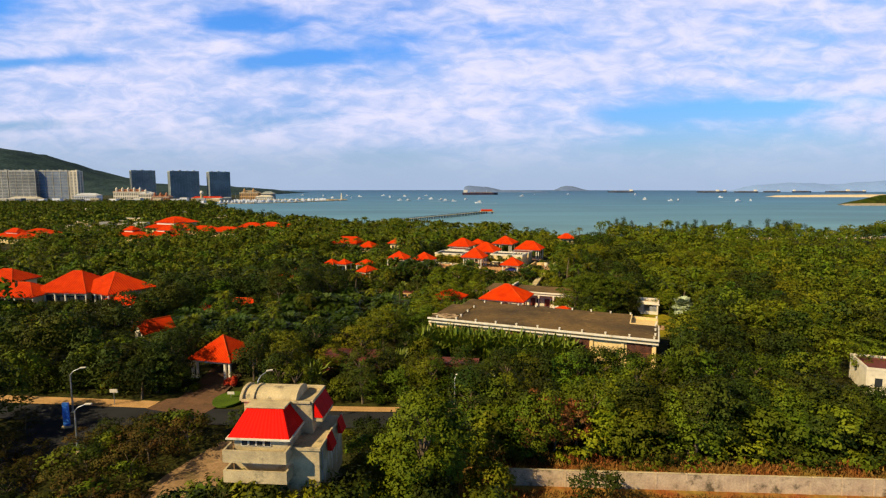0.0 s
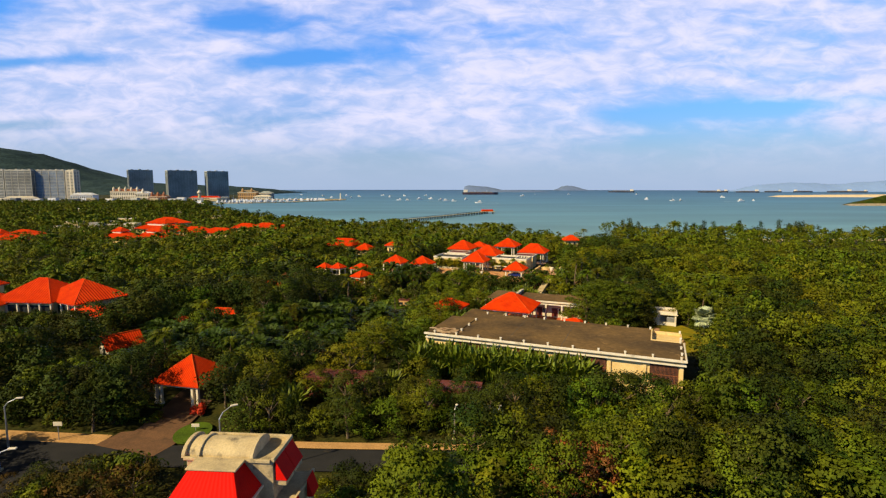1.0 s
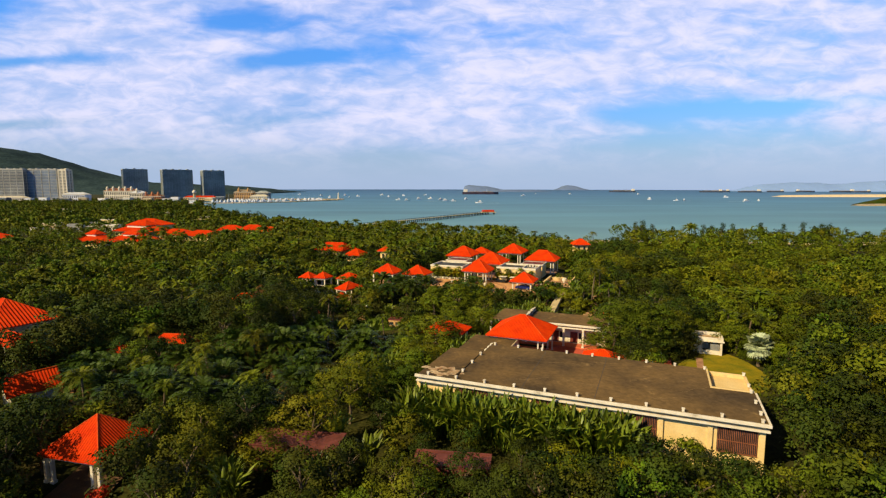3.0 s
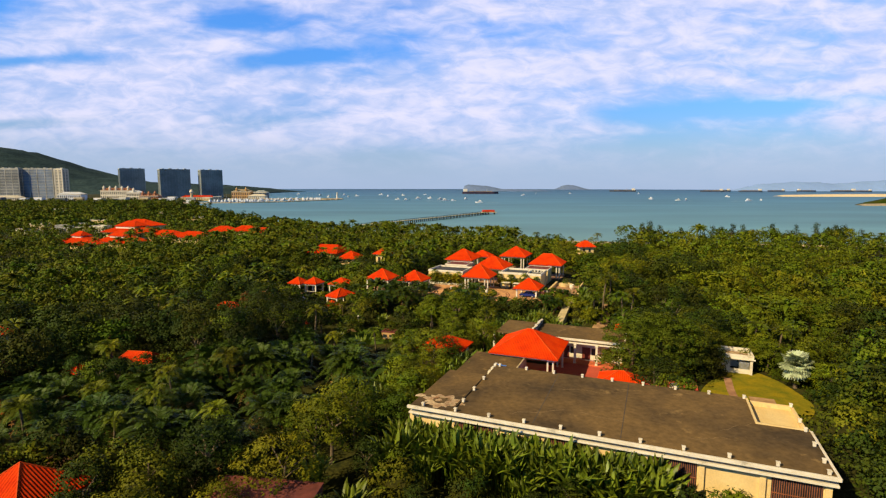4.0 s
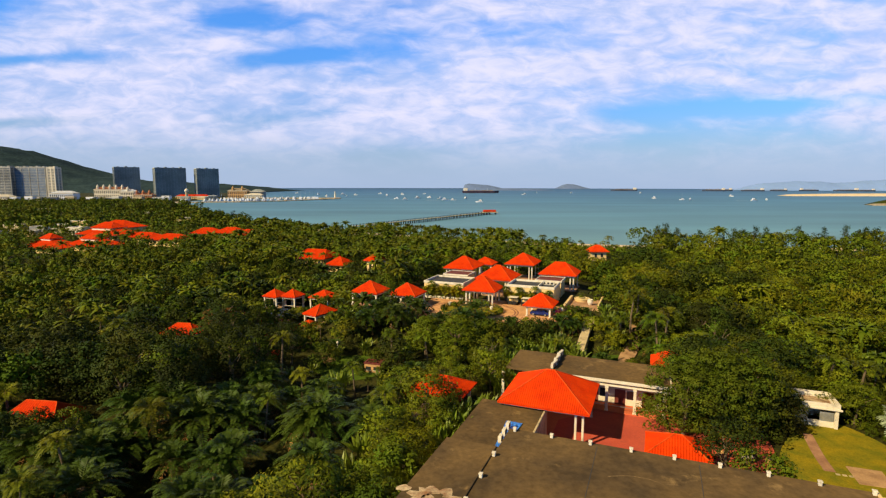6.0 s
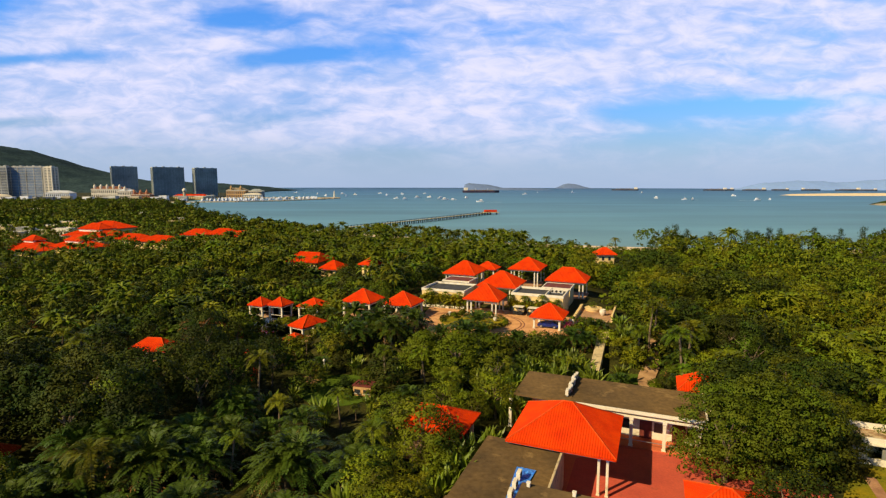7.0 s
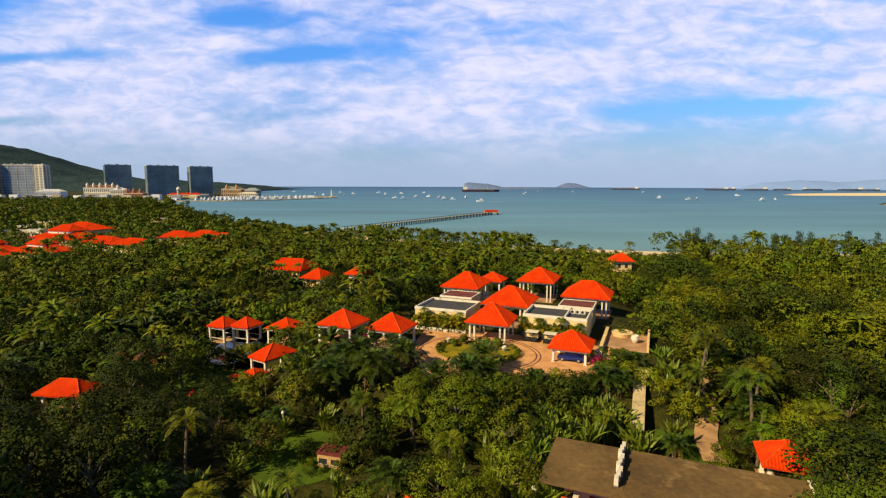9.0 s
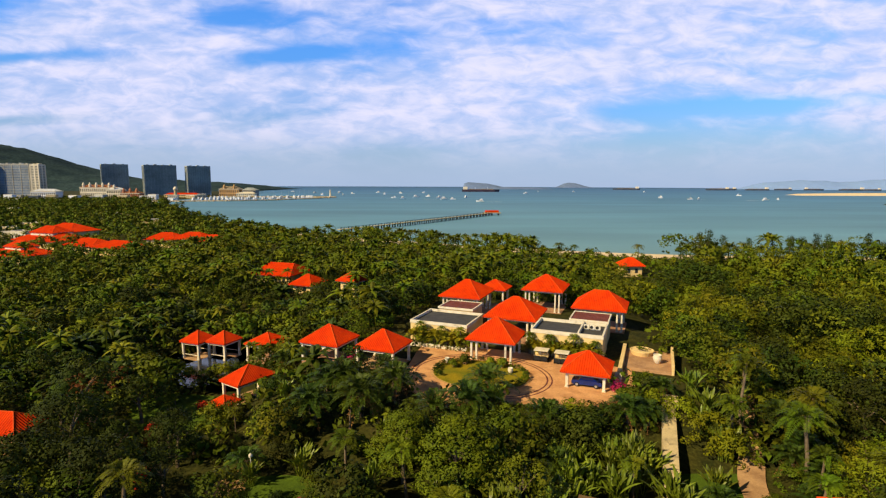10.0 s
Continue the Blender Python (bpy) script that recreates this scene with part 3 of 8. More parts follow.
outline("ground_lot", [(-33, 50), (-32, 58), (-29, 66), (-22, 67), (-14, 66), (-12.5, 58), (-12.5, 50), (-14, 42), (-28, 42)], 0, LOT, "bare ochre soil lot round the concrete gatehouse", "soil", lift=0.24)
for cx, cy, rx, ry in ((-33.4, 79.8, 2.3, 3.0),):
    outline("lawn_oval", [(cx + rx * math.cos(i * math.pi / 10), cy + ry * math.sin(i * math.pi / 10)) for i in range(20)], 0, LAWN_GREEN, "oval green grass island with a dark kerb", "lawn", lift=0.45, thick=0.25)
outline("lawn", smooth_line([(41, 118), (46, 115), (53, 117), (57.5, 122), (58.6, 128), (58.4, 134), (56, 138.5), (52, 137), (46, 131.5), (42, 126), (40.5, 121)], 4), 0, GRASS, "sunny yellow-green lawn behind the flat-roofed hall", "lawn", lift=0.08)
strip("garden_path", smooth_line([(47.0, 124.6), (48.4, 128.6), (50.8, 134.2)]), 1.2, 0, PAVING, "pale tan garden path across the lawn", "path", 0.10)
outline("paved_square", [(48.4, 122.0), (51.6, 120.9), (53.0, 124.6), (49.7, 125.8)], 0, PAVING, "small tan paved square set in the lawn", "paving", lift=0.13)
for k in range(4):
    outline("stepping_stone", [(47.2 + 0.62 * k + a, 123.9 - 0.22 * k + b) for a, b in ((0, 0), (0.4, -0.14), (0.52, 0.2), (0.12, 0.34))], 0, CONCRETE, "pale stepping stone in the lawn", "paving", lift=0.12)
strip("sand_path", smooth_line([(35.0, 158.5), (37.0, 165), (40.6, 171.5), (43.4, 178), (47, 184)]), [2.8] * 12 + [2.0] * 13, None, PAVING, "curved tan paved garden path between palms", "path", 0.24)
outline("lawn_back", [(29, 157.5), (35, 158), (37, 163), (40, 169), (36, 172), (30, 168)], 0, LAWN_GREEN, "green lawn in a shade-darkened tone beside the paved path", "lawn", lift=0.08)
outline("lawn_pond", smooth_line([(-30, 178), (-28, 184), (-32, 189), (-40, 189.5), (-43, 185), (-38, 178)], 4), 0, LAWN_GREEN, "dark green lawn at the edge of the pond", "lawn", lift=0.09)
outline("clearing", smooth_line([(-21, 158), (-17, 154), (-11, 154.5), (-9, 160), (-12, 166), (-18, 166.5), (-21.5, 163)], 4), 0, LAWN_GREEN, "sunlit grassy clearing with bare soil among palms", "lawn", lift=0.08)
outline("soil_patch", smooth_line([(-23, 163.5), (-20.5, 162.5), (-18.5, 163.6), (-19.5, 165.6), (-22, 166)], 4), 0, SAND, "ochre bare soil patch in the clearing", "soil", lift=0.1)
outline("pond", smooth_line([(-43, 198), (-39.5, 194), (-36, 195), (-34.5, 201), (-36, 208), (-41, 210), (-44.5, 205)], 4), -0.3, GLASSY, "still dark garden pond under small pavilions", "pond", lift=0.02)
outline("ground_dry", smooth_line([(2, 60), (20, 60.5), (62, 58), (64, 44), (40, 40), (10, 40), (1, 46)], 4), 0, DRYGRASS, "rust-brown bare ground with dry grass along the wall", "soil", lift=0.06)
strip("beach", smooth_line([(-120, 468), (0, 392), (60, 364), (130, 346), (250, 342), (400, 366)]), 15, 0, BEACH, "pale sandy beach along the bay", "beach", 0.12)


# ---- trees ----
RNG = np.random.default_rng(7)


def quads(p, n, t, length, width, sag=0.12):
    """Leaf-shaped quads at points p with normals n and long axes t."""
    t = t - n * np.sum(t * n, 1)[:, None]
    t /= np.linalg.norm(t, axis=1)[:, None] + 1e-9
    b = np.cross(n, t)
    L, W = length[:, None] / 2, width[:, None] / 2
    v = np.stack([p - t * L - n * sag * L, p + b * W + t * L * 0.15, p + t * L - n * sag * L, p - b * W + t * L * 0.15], 1)
    return v.reshape(-1, 3)


def unit(a):
    return a / (np.linalg.norm(a, axis=1)[:, None] + 1e-9)


def crown_leaves(rng, centres, radii, per, leaf, flat=0.8, slim=0.6):
    """Tufts of leaves round the limbs' ends: a quad a leaf, turned outwards."""
    out = []
    heart = np.asarray(centres).mean(0) - np.array([0, 0, 0.25 * np.ptp(np.asarray(centres)[:, 2])])
    for c, r in zip(centres, radii):
        d = rng.normal(size=(per, 3))
        d[:, 2] = np.abs(d[:, 2]) * 0.9 - 0.35
        d = unit(d)
        p = c + d * np.array([1, 1, flat]) * r * rng.uniform(0.62, 1.05, (per, 1))
        n = unit(d + rng.normal(size=(per, 3)) * 0.28 + np.array([0, 0, 0.30]))
        s = leaf * rng.uniform(0.7, 1.35, per)
        v = quads(p, n, rng.normal(size=(per, 3)), s, s * slim)
        # foliage is lit as the rounded tuft and crown that it covers
        whole = unit((p - heart) * np.array([1, 1, 0.8]))
        m = unit(d * 0.7 + whole * 0.75 + n * 0.35)
        out.append(np.concatenate([v, np.repeat(m, 4, axis=0)], 1))
    return np.concatenate(out)


def shift(v, x, y, z):
    """Foliage moved: three columns of place, and three of normal where it has them."""
    return v + np.array([x, y, z] + [0] * (v.shape[1] - 3))


def spun(v, a, sx=1.0, sz=1.0):
    """Foliage turned about the upright and scaled."""
    c, s = math.cos(a), math.sin(a)
    out = v.copy()
    for k in range(0, v.shape[1], 3):
        out[:, k], out[:, k + 1] = v[:, k] * c - v[:, k + 1] * s, v[:, k] * s + v[:, k + 1] * c
    out[:, :2] *= sx
    out[:, 2] *= sz
    return out


def round_crown(rng, height, radius, clumps, low=0.28):
    """Uneven places and sizes of the tufts of a broad crown."""
    c, r = [], []
    lobes = [(rng.uniform(0, 6.28), rng.uniform(0.75, 1.15)) for _ in range(5)]
    for i in range(clumps):
        a = rng.uniform(0, 2 * math.pi)
        u = rng.uniform(0, 1)
        zz = low + (1 - low) * (u ** 0.8)
        k = (zz - low) / (1 - low)
        prof = math.sqrt(max(0.04, 1 - (1.9 * k - 0.75) ** 2 / 1.4)) if k < 0.98 else 0.2
        lob = max(s * math.exp(-((a - b + math.pi) % (2 * math.pi) - math.pi) ** 2 / 0.8) for b, s in lobes) * 0.35 + 0.75
        rad = radius * prof * lob * rng.uniform(0.55, 0.98)
        c.append((rad * math.cos(a), rad * math.sin(a), height * zz * rng.uniform(0.93, 0.99)))
        r.append(radius * rng.uniform(0.22, 0.36))
    return np.array(c), np.array(r)


def as_mesh(name, verts, mat, tris=False):
    verts = np.asarray(verts, dtype=np.float32)
    n = len(verts) // 4
    q = verts.reshape(n, 4, -1).copy()
    flat = np.cross(q[:, 2, :3] - q[:, 0, :3], q[:, 3, :3] - q[:, 1, :3])
    if q.shape[2] == 6:
        turned = np.sum(flat * q[:, 0, 3:], 1) < 0
    else:
        turned = flat[:, 2] < 0
    q[turned] = q[turned][:, ::-1]
    me = bpy.data.meshes.new(name)
    me.vertices.add(n * 4)
    me.vertices.foreach_set("co", np.ascontiguousarray(q[:, :, :3]).ravel())
    me.loops.add(n * 4)
    me.loops.foreach_set("vertex_index", np.arange(n * 4, dtype=np.int32))
    me.polygons.add(n)
    me.polygons.foreach_set("loop_start", np.arange(0, n * 4, 4, dtype=np.int32))
    me.update(calc_edges=True)
    me.validate()
    if q.shape[2] == 6:
        nn = np.ascontiguousarray(q[:, :, 3:]).reshape(-1, 3)
        me.attributes.new("custom_normal", "FLOAT_VECTOR", "POINT").data.foreach_set("vector", unit(nn).astype(np.float32).ravel())
    me.materials.append(mat)
    return me


def trunk_bm(rng, height, r, limbs=5, lean=0.05, spread=1.6):
    bm = bmesh.new()
    top = Vector((rng.uniform(-lean, lean) * height, rng.uniform(-lean, lean) * height, height * 0.62))
    tube(bm, [(0, 0, -0.4), (top.x * 0.3, top.y * 0.3, height * 0.25), top], [r * 1.25, r, r * 0.55], 7)
    for i in range(limbs):
        a = i * 2 * math.pi / limbs + rng.uniform(-0.4, 0.4)
        s = Vector((top.x * 0.5, top.y * 0.5, height * rng.uniform(0.3, 0.55)))
        e = s + Vector((math.cos(a) * spread, math.sin(a) * spread, height * rng.uniform(0.18, 0.32)))
        tube(bm, [s, s.lerp(e, 0.5) + Vector((0, 0, 0.15)), e], [r * 0.5, r * 0.36, r * 0.16], 5)
    return bm


def palm_leaves(rng, fronds, length, droop, leaflets, width=0.10, leaf=0.75, lift=0.9):
    """Fronds: a curved rib with two rows of narrow leaflets."""
    out = []
    for f in range(fronds):
        a = f * 2.399 + rng.uniform(-0.2, 0.2)
        up = lift * (0.15 + 0.85 * (f / fronds)) + rng.uniform(-0.12, 0.12)
        d = np.array([math.cos(a), math.sin(a), 0])
        L = length * rng.uniform(0.85, 1.1)
        s = np.linspace(0.12, 1, leaflets)
        rib = d[None] * (L * s * math.cos(up * 0.9))[:, None] + np.array([0, 0, 1])[None] * (L * (s * math.sin(up) - droop * s ** 2.2))[:, None]
        tang = unit(np.gradient(rib, axis=0))
        side = unit(np.cross(tang, np.array([0, 0, 1.0])))
        nrm = np.cross(side, tang)
        for sg in (-1, 1):
            ax = unit(side * sg + tang * 0.75 - np.array([0, 0, 1]) * 0.28)
            ll = leaf * (1.15 - 0.75 * np.abs(s - 0.4) / 0.6) * rng.uniform(0.85, 1.15, leaflets)
            out.append(quads(rib + ax * ll[:, None] / 2, unit(nrm + rng.normal(size=nrm.shape) * 0.15), ax, ll, np.full(leaflets, width) * 2))
        # the rib itself
        out.append(quads((rib[:-1] + rib[1:]) / 2, unit(nrm[:-1]), tang[:-1], np.linalg.norm(rib[1:] - rib[:-1], axis=1) * 1.1, np.full(leaflets - 1, 0.09)))
    return np.concatenate(out)


def palm_blades(rng, fronds, length, droop, width=0.42, lift=1.5, parts=6):
    """A far palm's fronds: each a long narrow blade folded along its rib, arching over."""
    out = []
    for f in range(fronds):
        a = f * 2.399 + rng.uniform(-0.25, 0.25)
        up = lift * (0.1 + 0.9 * (f / fronds)) + rng.uniform(-0.14, 0.14)
        d = np.array([math.cos(a), math.sin(a), 0])
        L = length * rng.uniform(0.8, 1.1)
        s = np.linspace(0.04, 1, parts)
        rib = d[None] * (L * s * math.cos(up * 0.9))[:, None] + np.array([0, 0, 1])[None] * (L * (s * math.sin(up) - droop * s ** 2.2))[:, None]
        side = np.cross(d, [0, 0, 1])
        w = width * np.interp(s, (0, 0.2, 0.55, 1), (0.25, 0.95, 1.0, 0.12)) * rng.uniform(0.85, 1.15)
        for sg in (-1, 1):
            edge = rib + side * (sg * w)[:, None] - np.array([0, 0, 1]) * (w * 0.45)[:, None] + d * (w * 0.5)[:, None]
            for i in range(parts - 1):
                out.append(np.array([rib[i], edge[i], edge[i + 1], rib[i + 1]]))
    return np.concatenate(out)


def paddle_leaves(rng, stems, height, leaf, width):
    """Upright paddle-shaped leaves in a fan, each of two folded halves in four lengths."""
    out = []
    for k in range(stems):
        a = rng.uniform(0, 2 * math.pi)
        base = np.array([rng.uniform(-0.9, 0.9), rng.uniform(-0.9, 0.9), 0])
        d = np.array([math.cos(a), math.sin(a), 0])
        lean = rng.uniform(0.12, 0.75)
        h0 = height * rng.uniform(0.45, 0.75)
        L = leaf * rng.uniform(0.8, 1.2)
        s = np.linspace(0, 1, 5)
        spine = base + d * (h0 * lean * 0.5 + L * s * lean * (0.6 + s * 0.7))[:, None] + np.array([0, 0, 1]) * (h0 + L * s * (1 - 0.45 * lean * s))[:, None]
        side = np.cross(d, [0, 0, 1])
        wv = width * np.array([0.25, 0.9, 1.0, 0.75, 0.08]) * 0.5
        for sg in (-1, 1):
            edge = spine + side * (sg * wv)[:, None] - np.array([0, 0, 1]) * (wv * 0.25)[:, None] + d * (wv * 0.35)[:, None]
            for i in range(4):
                out.append(np.array([spine[i], edge[i], edge[i + 1], spine[i + 1]]))
        st = base + d * (h0 * lean * 0.5) + np.array([0, 0, h0])
        out.append(np.array([base - side * 0.06, base + side * 0.06, st + side * 0.03, st - side * 0.03]))
    return np.concatenate(out)


PROTO, RAW = {}, {}


def prototype(kind, name, label, category, crown, trunk, mat, height, bark=BARK, lean=None, dry=None):
    t = thing(name, label, category, 0, -400, 0)
    if trunk is not None:
        part("trunk", trunk, bark, t)
    RAW.setdefault(kind, []).append((np.asarray(crown if lean is None else lean) / height, mat, lean is None))
    if dry is not None:
        new("dry_fronds", as_mesh("dry_fronds", dry, DRY_FROND)).parent = t
    c = new("crown" if trunk is not None else "foliage", as_mesh("crown", crown, mat))
    c.parent = t
    PROTO.setdefault(kind, []).append((t, height))


def post_quads(h):
    """Two crossed narrow quads for a far palm's trunk."""
    return np.array([[-0.13, 0, 0], [0.13, 0, 0], [0.5, 0, h], [0.3, 0, h], [0, -0.13, 0], [0, 0.13, 0], [0.4, 0.1, h], [0.4, -0.1, h]], dtype=float)


def make_prototypes():
    rng = np.random.default_rng(21)
    c, r = round_crown(rng, 12.0, 4.6, 150, 0.14)
    prototype("big", "tree", "big bright-green tree with a full rounded crown", "tree", crown_leaves(rng, c, r * 0.72, 84, 0.30), trunk_bm(rng, 12.0, 0.32, 7), LEAF_BRIGHT, 12.0)
    c, r = round_crown(rng, 11.0, 4.9, 130, 0.03)
    prototype("court", "tree", "big dark-green spreading tree overhanging the court", "tree", crown_leaves(rng, c, r * 0.62, 72, 0.27), trunk_bm(rng, 11.0, 0.3, 7), LEAF_COURT, 11.0)
    for i in range(4):
        c, r = round_crown(rng, 9.0, 3.4, 54, 0.2)
        prototype("broad", "tree", "dense bright-green broadleaf tree with a rounded uneven crown", "tree",
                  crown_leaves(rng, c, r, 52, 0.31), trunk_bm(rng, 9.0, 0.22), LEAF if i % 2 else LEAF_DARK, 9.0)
    for i in range(2):
        c, r = round_crown(rng, 9.5, 3.8, 50, 0.34)
        prototype("dark", "tree", "tall dark-green broadleaf tree with a heavy crown", "tree",
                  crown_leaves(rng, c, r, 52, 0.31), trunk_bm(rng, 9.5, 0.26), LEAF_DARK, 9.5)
    for i in range(3):
        c, r = round_crown(rng, 8.0, 3.9, 60, 0.42)
        prototype("feather", "tree", "spreading yellow-green feathery tree with a soft crown", "tree",
                  crown_leaves(rng, c, r * 0.9, 46, 0.38, 0.5, 0.34), trunk_bm(rng, 8.0, 0.17, 6, 0.08, 2.2), LEAF_YELLOW, 8.0)
    for i in range(3):
        h = (7.5, 6.4, 8.6)[i]
        bm = tube(bmesh.new(), [(0, 0, -0.4), (0.12, 0.05, h * 0.35), (0.35, -0.1, h * 0.7), (0.4, -0.1, h - 1.2)], [0.24, 0.17, 0.15, 0.13], 8)
        v = palm_leaves(rng, 22, 2.8, 0.66, 17, 0.06, 0.66, 1.2) + np.array([0.4, -0.1, h - 1.3])
        lean = np.concatenate([palm_blades(rng, 17, 3.0, 0.62, 0.34, 1.35) + np.array([0.4, -0.1, h - 1.3]), post_quads(h - 1.3)])
        prototype("palm", "palm_tree", "green palm tree with arching feather fronds on a slender trunk", "palm tree", v, bm, PALM_LEAF, h, lean=lean)
    for i in range(2):
        bm = tube(bmesh.new(), [(0, 0, -0.4), (0, 0, 1.2), (0, 0.1, 2.4)], [0.42, 0.36, 0.32], 8)
        v = palm_leaves(rng, 34, 4.2, 0.58, 20, 0.065, 0.72, 1.5) + np.array([0, 0.1, 2.3])
        lean = palm_blades(rng, 24, 4.2, 0.66, 0.40, 1.5) + np.array([0, 0.1, 2.3])
        dry = palm_leaves(rng, 9, 2.5, 1.15, 9, 0.06, 0.5, 0.3) + np.array([0, 0.1, 2.25])
        prototype("datepalm", "palm_tree", "squat green date palm with a wide shock of fronds", "palm tree", v, bm, DATE_LEAF, 5.5, lean=lean, dry=dry)
    for i in range(2):
        stems = [palm_leaves(rng, 8, 1.7, 0.5, 10, 0.075, 0.46, 1.75) + np.array([rng.uniform(-0.5, 0.5), rng.uniform(-0.5, 0.5), rng.uniform(0.9, 1.9)]) for _ in range(5)]
        bm = bmesh.new()
        for k in range(4):
            tube(bm, [(0.35 * math.cos(1.6 * k), 0.35 * math.sin(1.6 * k), -0.2), (0.42 * math.cos(1.6 * k), 0.42 * math.sin(1.6 * k), 1.7)], [0.06, 0.04], 5)
        prototype("areca", "palm_tree", "yellow-green areca palm clump against a cream wall", "palm tree", np.concatenate(stems), bm, ARECA, 3.4)
    for i in range(3):
        prototype("paddle", "banana_plant", "clump of upright paddle-leaved travellers palm", "plant", paddle_leaves(rng, 38, 3.4, 2.05, 0.52), None, BANANA, 5.5)
    for i in range(3):
        c, r = round_crown(rng, 2.6, 1.6, 16, 0.15)
        cb, rb = round_crown(rng, 4.0, 2.7, 34, 0.04)
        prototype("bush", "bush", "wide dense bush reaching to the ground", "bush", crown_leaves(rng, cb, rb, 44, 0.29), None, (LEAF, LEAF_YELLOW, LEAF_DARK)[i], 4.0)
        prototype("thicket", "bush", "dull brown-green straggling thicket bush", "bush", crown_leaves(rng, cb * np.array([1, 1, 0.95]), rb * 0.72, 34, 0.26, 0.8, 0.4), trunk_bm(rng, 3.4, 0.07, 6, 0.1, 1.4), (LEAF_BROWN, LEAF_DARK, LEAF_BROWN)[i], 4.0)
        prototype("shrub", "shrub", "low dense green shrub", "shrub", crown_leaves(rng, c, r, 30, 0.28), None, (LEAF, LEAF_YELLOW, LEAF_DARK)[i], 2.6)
    for i in range(2):
        c = np.array([(rng.normal() * (1.1 - z / 13) * 1.1, rng.normal() * (1.1 - z / 13) * 1.1, z) for z in np.linspace(2.4, 10.6, 44)])
        prototype("casuarina", "tree", "tall ragged dark casuarina tree on the shore", "tree",
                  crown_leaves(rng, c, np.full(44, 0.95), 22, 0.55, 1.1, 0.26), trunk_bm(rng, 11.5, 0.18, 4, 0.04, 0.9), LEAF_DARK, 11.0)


make_prototypes()


def plant(kind, x, y, h, z=None, rng=RNG, wide=1.0, label=""):
    t, h0 = PROTO[kind][rng.integers(len(PROTO[kind]))]
    s = h / h0
    m = pose(x, y, land(x, y) if z is None else z, rng.uniform(-3, 3), rng.uniform(-3, 3), rng.uniform(0, 360)) @ Matrix.Diagonal((s * wide, s * wide, s, 1))
    ob = copy_thing(t, m)
    if label:
        tagged(ob, label)
    return ob


def hall_uv(x, y):
    dx, dy = x - 37.6, y - 91.0
    return dx * 0.9272 + dy * -0.3746, dx * 0.3746 + dy * 0.9272


def in_rect(x, y, cx, cy, a, b, ang=ANG):
    dx, dy = x - cx, y - cy
    c, s = math.cos(radians(ang)), math.sin(radians(ang))
    return abs(dx * c + dy * s) < a and abs(-dx * s + dy * c) < b


CLEAR = []
LOW = ((-47.5, 166.5, 7.0, 3.0), (-52.0, 168.5, 5.0, 3.0), (-24.0, 184.0, 4.5, 3.0), (-27, 176, 5.0, 4.0), (-33.0, 163.0, 4.0, 1.6), (-60, 106, 5.5, 4.4), (-57, 101, 5, 5.2), (66, 284, 11, 1.8), (61, 266, 11, 3.0),
       (-17.5, 122.5, 2.6, 1.5), (-16.9, 140, 2.2, 1.5), (45.5, 171, 7.5, 2.4), (52, 178, 6.0, 3.0), (-51.5, 276, 8.5, 2.4), (-40, 262, 6.0, 2.2), (-53, 166, 4.5, 2.0), (-24, 250, 4.5, 3.0))
FAR_HOUSES = ((-276, 398), (-284, 422), (-255, 392), (-258, 409), (-271, 450), (-268, 465), (-390, 508), (-280, 583), (-408, 622), (-229, 404), (-246, 413), (-209, 500), (-420, 722), (-438, 656))


def clear(cx, cy, a, b, ang=ANG):
    CLEAR.append((cx, cy, a, b, ang))


def blocked(x, y):
    return any(in_rect(x, y, *c) for c in CLEAR)


clear(20.8, 107.6, 23.0, 9.8)
clear(5, 121, 8, 12)                 # flat-roofed hall
clear(20.0, 136.0, 11.5, 11.5)           # its pavilion and court
clear(27.0, 150.0, 13.0, 8.0)            # wing
clear(54, 128, 12, 11, 0)                # lawn
clear(49, 118, 6, 10)
clear(45, 123, 7.5, 6.5, 0)
clear(46, 114, 11, 9, 0)
clear(-39, 84, 3.6, 13, 0)
clear(-39.0, 91.0, 6.6, 6.0, 0)               # entrance drive
clear(-33, 79, 5.5, 6.5, 0)
clear(-20, 58, 13.5, 13, 0)              # gatehouse lot
clear(0, 74.2, 160, 4.2, -2)             # road
clear(-51, 68, 9, 8, 0)
clear(-47.5, 54, 2.6, 9, 20)
clear(28, 53.5, 22, 8.8, 0)              # boundary wall and grass
clear(14.5, 194, 17, 14)                 # forecourt
clear(20, 217, 25, 23)                   # resort
clear(-12, 196, 11.5, 6.5)
clear(-40.5, 207, 7.0, 8, 0)              # pond
clear(-30, 209, 4.5, 4.5)
clear(30, 170, 3.4, 12, -22)
clear(38, 164, 3.6, 7, -30)
clear(38, 153, 3.6, 4.6)
clear(-16.4, 94.4, 5.6, 2.6, -8)
clear(1.9, 89.6, 4.6, 2.1, -8)
clear(2.8, 139.5, 4.5, 4.0)
clear(-63, 112, 4, 4, 0)
clear(-49.6, 132.0, 5.4, 3.2, 0)
clear(-57.6, 127.6, 2.4, 2.4, 0)
clear(38.5, 127, 9, 6, -22)
clear(38, 134, 7, 5, 0)
clear(-92, 132, 20, 10, 0)
clear(73, 84, 8, 6, 0)
clear(69, 77, 7, 5, 0)
clear(-14, 160, 3.6, 5, 0)
clear(-10.5, 158, 2.6, 2.6, 0)
clear(-51, 172.5, 4.6, 3.6, 0)
clear(-33, 181, 5, 6, 0)
clear(-30, 192, 5, 6, 0)
clear(55.5, 139, 5, 4.5)
clear(68, 292, 7, 6, 0)
clear(-50, 285, 7, 7)
clear(-37, 268, 4, 5)
